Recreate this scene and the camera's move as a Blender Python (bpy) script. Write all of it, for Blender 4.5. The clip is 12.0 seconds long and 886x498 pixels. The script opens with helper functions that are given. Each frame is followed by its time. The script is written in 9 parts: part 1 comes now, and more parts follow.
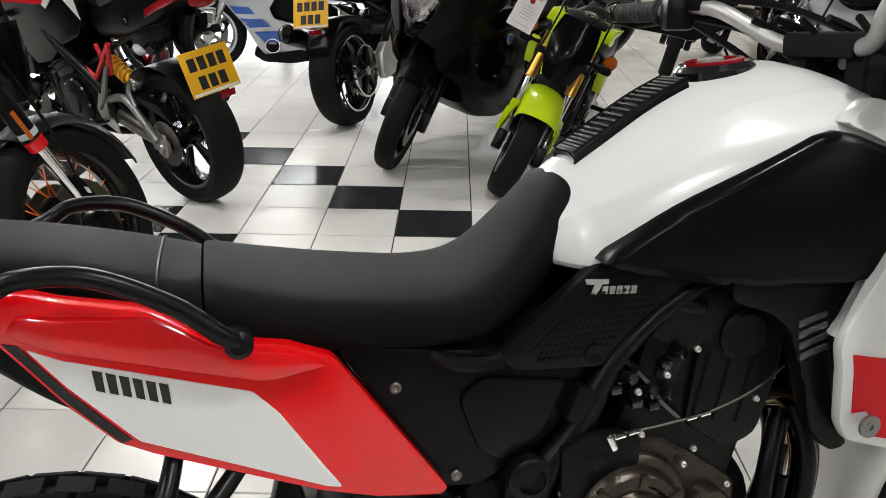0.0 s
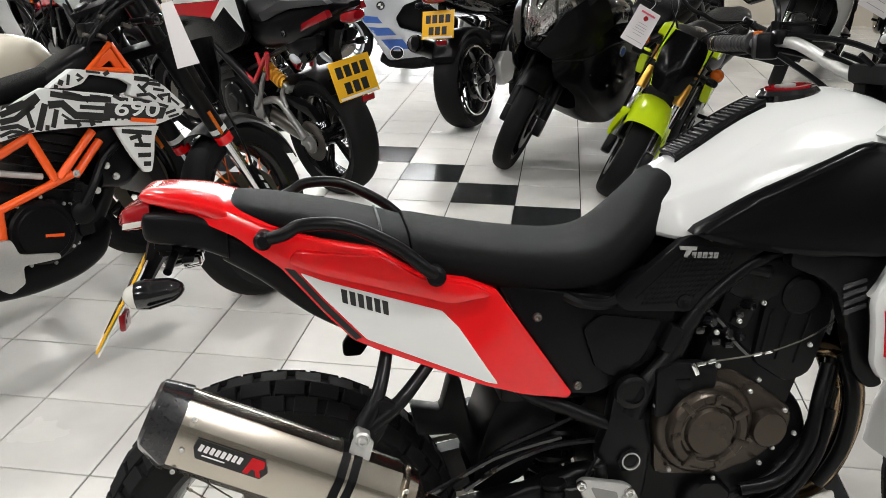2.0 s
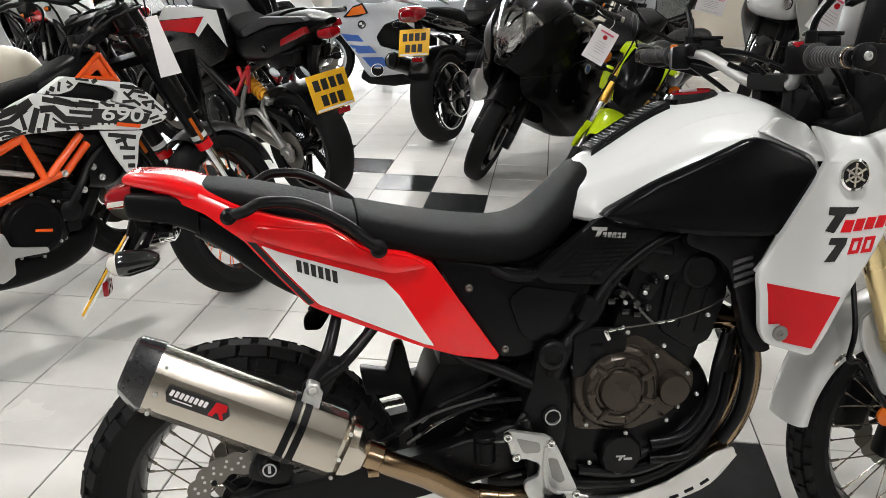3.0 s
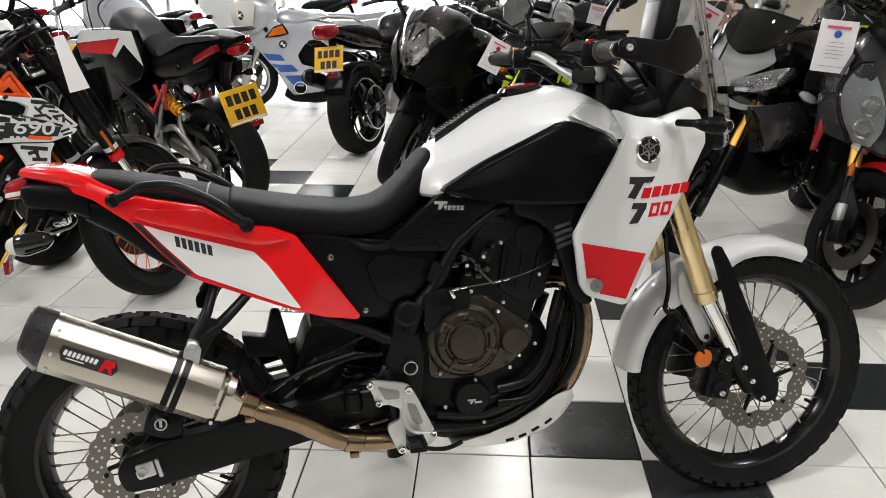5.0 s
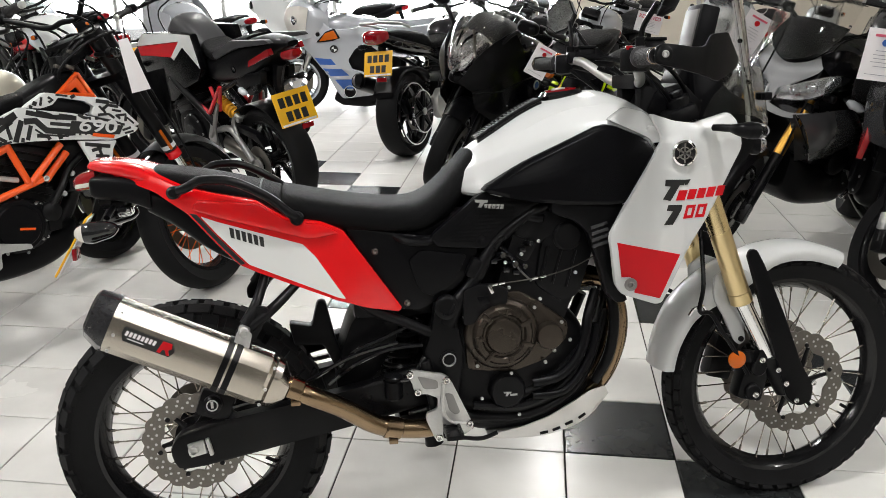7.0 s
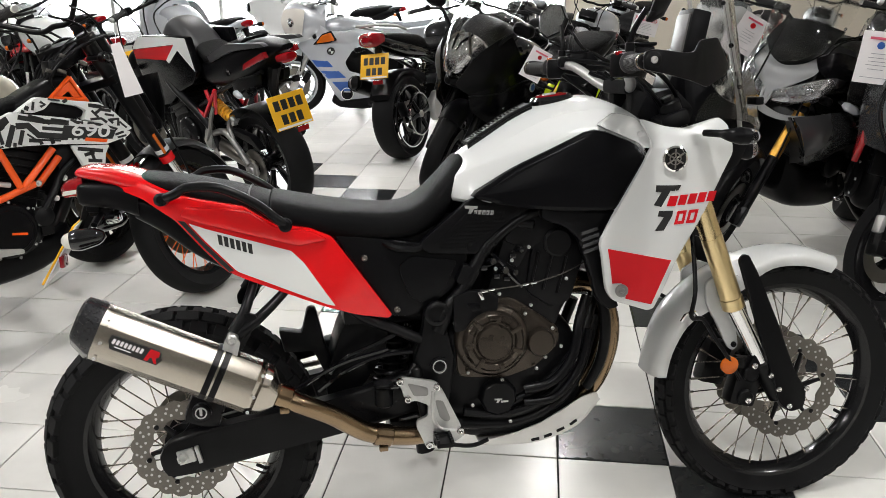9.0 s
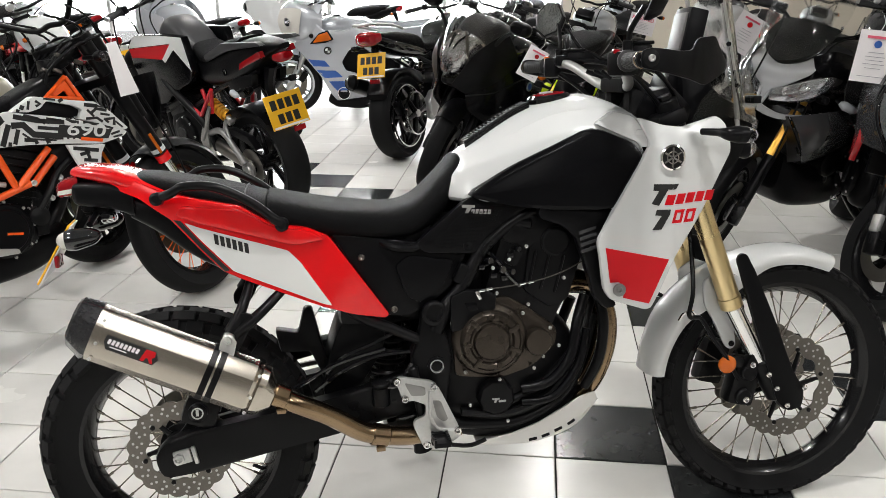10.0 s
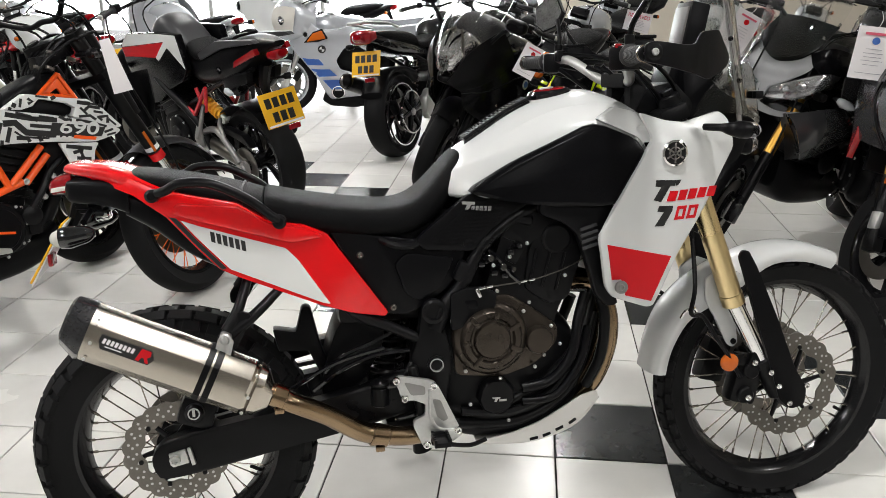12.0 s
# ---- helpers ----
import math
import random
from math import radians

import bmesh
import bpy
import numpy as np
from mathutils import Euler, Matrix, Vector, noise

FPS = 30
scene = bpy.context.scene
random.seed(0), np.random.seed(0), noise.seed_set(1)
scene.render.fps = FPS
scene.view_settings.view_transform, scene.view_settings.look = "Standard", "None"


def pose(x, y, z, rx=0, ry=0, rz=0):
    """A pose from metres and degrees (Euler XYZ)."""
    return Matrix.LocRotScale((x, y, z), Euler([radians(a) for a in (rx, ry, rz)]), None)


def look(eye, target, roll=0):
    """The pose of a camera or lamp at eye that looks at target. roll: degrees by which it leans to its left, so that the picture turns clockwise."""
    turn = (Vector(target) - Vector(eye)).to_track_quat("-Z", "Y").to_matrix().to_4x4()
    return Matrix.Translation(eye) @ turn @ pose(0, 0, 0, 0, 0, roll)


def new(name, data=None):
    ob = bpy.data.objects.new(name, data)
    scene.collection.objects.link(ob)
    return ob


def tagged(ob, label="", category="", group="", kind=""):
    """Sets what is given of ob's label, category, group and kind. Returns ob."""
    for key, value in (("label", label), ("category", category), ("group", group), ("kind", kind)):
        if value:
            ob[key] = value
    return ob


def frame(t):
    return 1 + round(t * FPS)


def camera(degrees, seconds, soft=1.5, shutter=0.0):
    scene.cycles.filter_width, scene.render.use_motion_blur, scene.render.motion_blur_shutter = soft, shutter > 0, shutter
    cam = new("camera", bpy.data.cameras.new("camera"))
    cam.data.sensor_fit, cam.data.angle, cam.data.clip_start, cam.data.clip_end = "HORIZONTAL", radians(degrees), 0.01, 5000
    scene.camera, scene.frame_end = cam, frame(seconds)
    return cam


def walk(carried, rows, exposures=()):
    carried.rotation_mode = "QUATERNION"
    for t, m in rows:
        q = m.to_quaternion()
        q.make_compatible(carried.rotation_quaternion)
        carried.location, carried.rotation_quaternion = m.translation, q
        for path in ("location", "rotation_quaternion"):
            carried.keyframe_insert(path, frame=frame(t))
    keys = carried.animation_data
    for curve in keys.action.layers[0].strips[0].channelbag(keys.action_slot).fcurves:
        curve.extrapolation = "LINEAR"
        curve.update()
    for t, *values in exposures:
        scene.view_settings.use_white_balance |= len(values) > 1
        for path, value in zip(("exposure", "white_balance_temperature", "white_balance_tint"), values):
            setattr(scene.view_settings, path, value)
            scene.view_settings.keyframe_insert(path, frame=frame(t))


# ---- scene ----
cam = camera(56.3, 12.0, soft=0.8)
PATH = [
    (0, (0.242, -3.603, 1.319), (0.223, -1.759, 0.544), 0.8),
    (0.5, (0.306, -3.746, 1.351), (0.096, -1.915, 0.576), 0.9),
    (1, (0.225, -3.846, 1.375), (-0.042, -2.023, 0.598), 0.5),
    (1.5, (0.172, -3.931, 1.404), (-0.099, -2.109, 0.626), 0.2),
    (2, (0.194, -4.002, 1.422), (-0.063, -2.175, 0.652), 0.2),
    (2.5, (0.238, -4.116, 1.432), (-0.009, -2.278, 0.683), 0.1),
    (2.7, (0.269, -4.157, 1.433), (0.025, -2.315, 0.693), 0.6),
    (4.3, (0.397, -4.351, 1.405), (0.25, -2.477, 0.722), -0.3),
    (4.5, (0.42, -4.371, 1.409), (0.294, -2.496, 0.724), -0.2),
    (5, (0.525, -4.47, 1.431), (0.42, -2.592, 0.75), 0.0),
    (5.5, (0.549, -4.53, 1.448), (0.434, -2.652, 0.77), 0.3),
    (6, (0.548, -4.564, 1.451), (0.395, -2.687, 0.778), 0.3),
    (6.5, (0.55, -4.574, 1.449), (0.358, -2.699, 0.779), 0.2),
    (7, (0.543, -4.55, 1.437), (0.329, -2.677, 0.769), 0.1),
    (9, (0.565, -4.534, 1.446), (0.351, -2.661, 0.78), -0.0),
    (9.5, (0.565, -4.53, 1.439), (0.354, -2.656, 0.774), -0.0),
    (10, (0.564, -4.528, 1.443), (0.357, -2.654, 0.776), 0.0),
    (10.5, (0.551, -4.526, 1.436), (0.348, -2.651, 0.771), -0.0),
    (11, (0.557, -4.525, 1.436), (0.358, -2.649, 0.771), 0.0),
    (11.5, (0.553, -4.528, 1.436), (0.357, -2.653, 0.77), 0.0),
    (12, (0.548, -4.508, 1.429), (0.356, -2.633, 0.762), -0.0),
]
walk(cam, [(t, look(eye, target, roll)) for t, eye, target, roll in PATH], exposures=((0, -0.06), (1.0, 0.02), (2.5, 0.05), (5.0, 0.06), (12.0, 0.06)))

# ---------------------------------------------------------------- world and lights
world = bpy.data.worlds.new("overcast")
world.use_nodes = True
scene.world = world
bg = world.node_tree.nodes["Background"]
sky = world.node_tree.nodes.new("ShaderNodeTexSky")
sky.sky_type, sky.sun_disc = "NISHITA", False
sky.sun_elevation, sky.sun_rotation = radians(40), radians(-30)
world.node_tree.links.new(sky.outputs[0], bg.inputs[0])
bg.inputs[1].default_value = 0.15
scene.view_settings.exposure = 0.0

ROOM = (-7.6, 6.4, -7.6, 7.4, 3.0)          # x0, x1, y0, y1, ceiling height
# Lamp grid out of view; (3.5, 4.6) is added to brighten the cream wall.
LAMPS = [(x, y) for x in (-4.6, -1.9, 0.8, 3.5) for y in (-5.6, -3.1, -0.6, 1.9, 4.6) if (x < 3 or y < -1 or y > 4) and (x, y) != (0.8, -0.6)]
LAMP_W = 34.5


def lamp(name, m, size, watts, color=(1, 0.985, 0.965), shape="DISK", size_y=None):
    d = bpy.data.lights.new(name, "AREA")
    d.shape, d.size, d.energy, d.color = shape, size, watts, color
    if size_y:
        d.size_y = size_y
    ob = new(name, d)
    ob.matrix_world = m
    return ob


for x, y in LAMPS:
    lamp("downlight_glow", pose(x, y, ROOM[4] - 0.04, 0, 0, 0), 0.16, LAMP_W)

# ---------------------------------------------------------------- materials
MATS = {}


def mat(name, color, rough=0.5, metal=0.0, coat=0.0, grain=0.0, grain_size=200.0, stain=0.06, stain_size=6.0,
        rough_var=0.08, bump=0.0, bump_size=300.0, emit=0.0, transmission=0.0, ior=1.45, island=0.0, spec=0.5, world=False):
    if name in MATS:
        return MATS[name]
    m = bpy.data.materials.new(name)
    m.use_nodes = True
    nt = m.node_tree
    b = nt.nodes["Principled BSDF"]
    b.inputs["Metallic"].default_value = metal
    b.inputs["Coat Weight"].default_value = coat
    b.inputs["Coat Roughness"].default_value = 0.04
    b.inputs["IOR"].default_value = ior
    b.inputs["Specular IOR Level"].default_value = spec
    b.inputs["Transmission Weight"].default_value = transmission
    co = nt.nodes.new("ShaderNodeNewGeometry").outputs["Position"] if world else nt.nodes.new("ShaderNodeTexCoord").outputs["Object"]
    big = nt.nodes.new("ShaderNodeTexNoise")
    big.inputs["Scale"].default_value = stain_size
    big.inputs["Detail"].default_value = 5
    fine = nt.nodes.new("ShaderNodeTexNoise")
    fine.inputs["Scale"].default_value = grain_size
    fine.inputs["Detail"].default_value = 3
    for n in (big, fine):
        nt.links.new(co, n.inputs["Vector"])
    value = nt.nodes.new("ShaderNodeMath")
    value.operation = "MULTIPLY_ADD"
    nt.links.new(big.outputs[0], value.inputs[0])
    value.inputs[1].default_value = 2 * stain
    value.inputs[2].default_value = 1 - stain
    v2 = nt.nodes.new("ShaderNodeMath")
    v2.operation = "MULTIPLY_ADD"
    nt.links.new(fine.outputs[0], v2.inputs[0])
    v2.inputs[1].default_value = 2 * grain
    nt.links.new(value.outputs[0], v2.inputs[2])
    last = v2.outputs[0]
    sub = nt.nodes.new("ShaderNodeMath")
    sub.operation = "SUBTRACT"
    nt.links.new(last, sub.inputs[0])
    sub.inputs[1].default_value = grain
    last = sub.outputs[0]
    if island:
        info = nt.nodes.new("ShaderNodeObjectInfo")
        rnd = nt.nodes.new("ShaderNodeMath")
        rnd.operation = "MULTIPLY_ADD"
        nt.links.new(info.outputs["Random"], rnd.inputs[0])
        rnd.inputs[1].default_value = island
        nt.links.new(last, rnd.inputs[2])
        last = rnd.outputs[0]
    mix = nt.nodes.new("ShaderNodeVectorMath")
    mix.operation = "SCALE"
    mix.inputs[0].default_value = color[:3]
    nt.links.new(last, mix.inputs["Scale"])
    nt.links.new(mix.outputs[0], b.inputs["Base Color"])
    rr = nt.nodes.new("ShaderNodeMath")
    rr.operation = "MULTIPLY_ADD"
    rr.use_clamp = True
    nt.links.new(big.outputs[0], rr.inputs[0])
    rr.inputs[1].default_value = 2 * rough_var
    rr.inputs[2].default_value = max(0.0, rough - rough_var)
    nt.links.new(rr.outputs[0], b.inputs["Roughness"])
    if bump:
        bp = nt.nodes.new("ShaderNodeBump")
        bn = nt.nodes.new("ShaderNodeTexNoise")
        bn.inputs["Scale"].default_value = bump_size
        bn.inputs["Detail"].default_value = 3
        nt.links.new(co, bn.inputs["Vector"])
        nt.links.new(bn.outputs[0], bp.inputs["Height"])
        bp.inputs["Strength"].default_value = bump
        bp.inputs["Distance"].default_value = 0.002
        nt.links.new(bp.outputs[0], b.inputs["Normal"])
    if emit:
        b.inputs["Emission Color"].default_value = (*color[:3], 1)
        b.inputs["Emission Strength"].default_value = emit
    MATS[name] = m
    return m


TILE_WHITE = mat("white_glazed_tile", (0.74, 0.73, 0.70), 0.25, stain=0.14, stain_size=2.6, rough_var=0.07, grain=0.05, grain_size=14, bump=0.06, bump_size=25, island=0.06, world=True)
TILE_BLACK = mat("black_glazed_tile", (0.024, 0.026, 0.027), 0.20, stain=0.3, stain_size=3, rough_var=0.14, grain=0.2, grain_size=18, bump=0.06, bump_size=25, world=True)
GROUT = mat("dark_grout", (0.022, 0.020, 0.018), 0.9, stain=0.3)
WALL = mat("cream_wall_paint", (0.66, 0.61, 0.52), 0.7, stain=0.05, bump=0.1, bump_size=120)
# Unseen walls and ceiling, darkened so black parts reflect less.
WALL_DARK = mat("dark_unseen_wall", (0.17, 0.165, 0.155), 0.7, stain=0.08, bump=0.1, bump_size=120)
CEIL = mat("grey_ceiling", (0.24, 0.24, 0.23), 0.8, stain=0.03)
WHITE = mat("white_gloss_plastic", (0.56, 0.57, 0.565), 0.22, coat=0.5, stain=0.02, rough_var=0.03)
WHITE_DECAL = mat("white_vinyl", (0.66, 0.67, 0.66), 0.35, stain=0.03)
RED = mat("red_gloss_plastic", (0.66, 0.003, 0.006), 0.18, coat=0.45, stain=0.04, rough_var=0.03)
RED_DECAL = mat("red_vinyl", (0.52, 0.004, 0.010), 0.35, stain=0.04, spec=0.3)
BLACK = mat("satin_black_plastic", (0.0034, 0.0034, 0.0040), 0.30, stain=0.2, bump=0.10, bump_size=900, spec=0.15)
BLACK_GLOSS = mat("gloss_black_paint", (0.005, 0.005, 0.006), 0.12, coat=0.6, stain=0.1, rough_var=0.04)
BLACK_METAL = mat("black_powder_coat", (0.004, 0.004, 0.0045), 0.30, stain=0.2, grain=0.1, bump=0.1, bump_size=700, spec=0.19)
SEAT_MAT = mat("grained_seat_vinyl", (0.0048, 0.0048, 0.0052), 0.58, stain=0.2, grain=0.2, grain_size=900, bump=0.6, bump_size=1100, spec=0.08)
RUBBER = mat("tyre_rubber", (0.006, 0.006, 0.0065), 0.7, stain=0.25, grain=0.15, bump=0.25, bump_size=260, spec=0.2)
RIM_BLACK = mat("black_anodised_rim", (0.010, 0.010, 0.011), 0.16, metal=0.25, stain=0.15)
STEEL = mat("brushed_stainless", (0.47, 0.43, 0.375), 0.22, metal=1, stain=0.12, grain=0.08, grain_size=500)
BRONZE = mat("heat_tinted_pipe", (0.26, 0.185, 0.115), 0.19, metal=1, stain=0.22, stain_size=9)
ALLOY = mat("cast_alloy", (0.56, 0.56, 0.55), 0.42, metal=0.9, stain=0.1, grain=0.1, bump=0.15, bump_size=700)
CHROME = mat("chrome", (0.80, 0.80, 0.80), 0.10, metal=1, stain=0.03)
DISC_STEEL = mat("brake_disc_steel", (0.16, 0.148, 0.132), 0.32, metal=0.9, stain=0.15, grain=0.15)
GOLD = mat("gold_anodised_fork", (0.72, 0.57, 0.31), 0.28, metal=1, stain=0.05)
DEEP_GOLD = mat("deep_gold_fork", (0.66, 0.36, 0.07), 0.30, metal=0.85, stain=0.06)
CARBON = mat("carbon_weave", (0.022, 0.022, 0.024), 0.25, coat=0.5, stain=0.3, grain=0.4, grain_size=180)
ENGINE = mat("engine_black_paint", (0.004, 0.004, 0.0045), 0.36, metal=0.1, stain=0.2, grain=0.15, bump=0.2, bump_size=500, spec=0.18)
SKID = mat("bead_blasted_aluminium", (0.62, 0.61, 0.59), 0.5, metal=0.55, stain=0.08, bump=0.1, bump_size=500)
BRONZE_COVER = mat("dark_bronze_cover", (0.050, 0.041, 0.033), 0.27, metal=0.75, stain=0.15, bump=0.15, bump_size=600)
AMBER = mat("amber_lens", (0.50, 0.105, 0.008), 0.15, coat=0.4, stain=0.1)
RED_LENS = mat("red_lens", (0.26, 0.004, 0.008), 0.12, coat=0.5, stain=0.1)
CLEAR = mat("clear_lens", (0.85, 0.86, 0.88), 0.06, transmission=1.0, stain=0.02, rough_var=0.02)
PANEL_BLACK = mat("smooth_black_plastic", (0.0028, 0.0028, 0.0034), 0.20, stain=0.2, bump=0.03, bump_size=900, spec=0.14)
SMOKE = mat("smoked_screen", (0.30, 0.31, 0.32), 0.06, transmission=1.0, stain=0.02, rough_var=0.02)
CLEAR_SCREEN = mat("clear_screen", (0.95, 0.95, 0.94), 0.04, transmission=1.0, stain=0.02, rough_var=0.02)
TINT = mat("lightly_smoked_screen", (0.80, 0.80, 0.79), 0.05, transmission=1.0, stain=0.02, rough_var=0.02)
GLASS = mat("window_glass", (0.96, 0.97, 0.97), 0.01, transmission=1.0, stain=0.0, rough_var=0.0)
MIRROR = mat("mirror_glass", (0.85, 0.86, 0.87), 0.02, metal=1, stain=0.0, rough_var=0.0)
REFLECTOR = mat("headlight_reflector", (0.78, 0.78, 0.80), 0.14, metal=1, stain=0.1)
YELLOW = mat("yellow_plate", (0.85, 0.46, 0.01), 0.4, stain=0.04)
INK = mat("black_ink", (0.012, 0.012, 0.012), 0.45)
PAPER = mat("paper_tag", (0.78, 0.75, 0.76), 0.7, stain=0.05)
PINK_INK = mat("red_print", (0.62, 0.10, 0.16), 0.6)
GREY_INK = mat("grey_print", (0.30, 0.30, 0.32), 0.6)
ORANGE = mat("orange_powder_coat", (0.85, 0.10, 0.008), 0.3, coat=0.3, stain=0.05)
SPOKE_ORANGE = mat("orange_spoke_paint", (0.95, 0.16, 0.01), 0.35, stain=0.03)
CREAM = mat("cream_gloss_paint", (0.62, 0.58, 0.48), 0.22, coat=0.5, stain=0.04)
LIME = mat("lime_gloss_plastic", (0.58, 0.78, 0.01), 0.2, coat=0.5, stain=0.05)
SILVER = mat("silver_paint", (0.55, 0.57, 0.60), 0.26, metal=0.5, coat=0.5, stain=0.04)
SILVER_WHITE = mat("pale_silver_paint", (0.50, 0.52, 0.55), 0.24, metal=0.3, coat=0.5, stain=0.04)
HOOD = mat("dull_silver_paint", (0.31, 0.315, 0.32), 0.38, metal=0.1, coat=0.3, stain=0.05)
BLUE = mat("blue_vinyl", (0.03, 0.10, 0.36), 0.35, stain=0.05)
GREY = mat("grey_gloss_paint", (0.055, 0.055, 0.058), 0.20, metal=0.4, coat=0.5, stain=0.06)
PALE_LENS = mat("pale_lens", (0.62, 0.60, 0.55), 0.10, coat=0.6, stain=0.08)
DEVICE = mat("device_screen", (0.085, 0.083, 0.080), 0.36, stain=0.1, rough_var=0.05)
MATTE_GREY = mat("matte_grey_paint", (0.034, 0.034, 0.036), 0.42, stain=0.12, bump=0.05, bump_size=600, spec=0.3)
FRAME_GREY = mat("aluminium_frame", (0.27, 0.265, 0.26), 0.38, metal=0.8, stain=0.12)
SPRING_YELLOW = mat("yellow_spring", (0.80, 0.38, 0.02), 0.35, coat=0.3)
DARK_RED = mat("dark_red_paint", (0.34, 0.008, 0.012), 0.2, coat=0.6, stain=0.06)
TRELLIS_RED = mat("red_frame_paint", (0.50, 0.012, 0.02), 0.3, coat=0.4, stain=0.06)
LED = mat("lamp_diffuser", (1, 0.97, 0.92), 0.4, emit=6.0)
PALE_GRIP = mat("black_grip_rubber", (0.020, 0.020, 0.021), 0.6, stain=0.2, bump=0.4, bump_size=600)



def zebra_mat():
    """Printed black and white stripe graphic: bent bands with a second slant, cut hard."""
    m = mat("striped_decal", (0.7, 0.7, 0.7), 0.3, coat=0.3, stain=0.03)
    nt = m.node_tree
    b = nt.nodes["Principled BSDF"]
    co = nt.nodes.new("ShaderNodeTexCoord").outputs["Object"]
    waves = []
    for scale, dist, rot in ((10.0, 6.0, 0.5), (8.0, 8.0, -0.9)):
        mp = nt.nodes.new("ShaderNodeMapping")
        mp.inputs["Rotation"].default_value = (0, rot, 0)
        nt.links.new(co, mp.inputs["Vector"])
        w = nt.nodes.new("ShaderNodeTexWave")
        w.wave_type, w.bands_direction = "BANDS", "Z"
        w.inputs["Scale"].default_value = scale
        w.inputs["Distortion"].default_value = dist
        w.inputs["Detail"].default_value = 0.6
        w.inputs["Detail Scale"].default_value = 0.9
        nt.links.new(mp.outputs[0], w.inputs["Vector"])
        waves.append(w)
    cell = nt.nodes.new("ShaderNodeTexVoronoi")
    cell.inputs["Scale"].default_value = 11
    nt.links.new(co, cell.inputs["Vector"])
    pick = nt.nodes.new("ShaderNodeMath")
    pick.operation = "GREATER_THAN"
    sep = nt.nodes.new("ShaderNodeSeparateColor")
    nt.links.new(cell.outputs["Color"], sep.inputs[0])
    nt.links.new(sep.outputs[0], pick.inputs[0])
    pick.inputs[1].default_value = 0.5
    mx = nt.nodes.new("ShaderNodeMix")
    nt.links.new(pick.outputs[0], mx.inputs[0])
    nt.links.new(waves[0].outputs["Fac"], mx.inputs[2])
    nt.links.new(waves[1].outputs["Fac"], mx.inputs[3])
    cut = nt.nodes.new("ShaderNodeMath")
    cut.operation = "GREATER_THAN"
    nt.links.new(mx.outputs[0], cut.inputs[0])
    cut.inputs[1].default_value = 0.46
    col = nt.nodes.new("ShaderNodeMix")
    col.data_type = "RGBA"
    nt.links.new(cut.outputs[0], col.inputs[0])
    col.inputs[6].default_value = (0.01, 0.01, 0.01, 1)
    col.inputs[7].default_value = (0.72, 0.72, 0.72, 1)
    nt.links.new(col.outputs[2], b.inputs["Base Color"])
    return m


ZEBRA = zebra_mat()

# ---------------------------------------------------------------- mesh helpers


def to_object(name, bm, material, parent=None, label="", smooth=True, angle=40):
    me = bpy.data.meshes.new(name)
    bmesh.ops.recalc_face_normals(bm, faces=bm.faces[:])
    if smooth:
        for f in bm.faces:
            f.smooth = True
        lim = radians(angle)
        for e in bm.edges:
            if len(e.link_faces) == 2 and e.calc_face_angle(0) > lim:
                e.smooth = False
    bm.to_mesh(me)
    bm.free()
    for m in (material if isinstance(material, (list, tuple)) else [material]):
        me.materials.append(m)
    ob = new(name, me)
    if parent is not None:
        ob.parent = parent
    if label:
        ob["label"] = label
    return ob


def part(name, bm, material, parent, label="", smooth=True, angle=40):
    return to_object(name, bm, material, parent, label, smooth, angle)


def thing(name, m, label, category, group="", kind=""):
    ob = new(name)
    ob.empty_display_size = 0.1
    ob.matrix_world = m
    return tagged(ob, label, category, group, kind)


def resample(pts, n, closed=False):
    """n points along a Catmull-Rom curve through pts."""
    p = [Vector(q) for q in pts]
    k = len(p)
    out = []
    segs = k if closed else k - 1
    for i in range(n):
        u = i / (n if closed else n - 1) * segs
        s = min(int(u), segs - 1)
        f = u - s
        if closed:
            a, b, c, d = p[(s - 1) % k], p[s % k], p[(s + 1) % k], p[(s + 2) % k]
        else:
            a, b, c, d = p[max(s - 1, 0)], p[s], p[s + 1], p[min(s + 2, k - 1)]
        out.append(0.5 * ((2 * b) + (c - a) * f + (2 * a - 5 * b + 4 * c - d) * f * f + (3 * b - a - 3 * c + d) * f ** 3))
    return out


def rings_to_bm(bm, rings, cap=True, loop=False):
    vs = [[bm.verts.new(p) for p in r] for r in rings]
    n = len(vs[0])
    pairs = list(zip(vs, vs[1:])) + ([(vs[-1], vs[0])] if loop else [])
    for a, b in pairs:
        for i in range(n):
            bm.faces.new((a[i], a[(i + 1) % n], b[(i + 1) % n], b[i]))
    if cap and not loop:
        bm.faces.new(vs[0][::-1])
        bm.faces.new(vs[-1])
    return bm


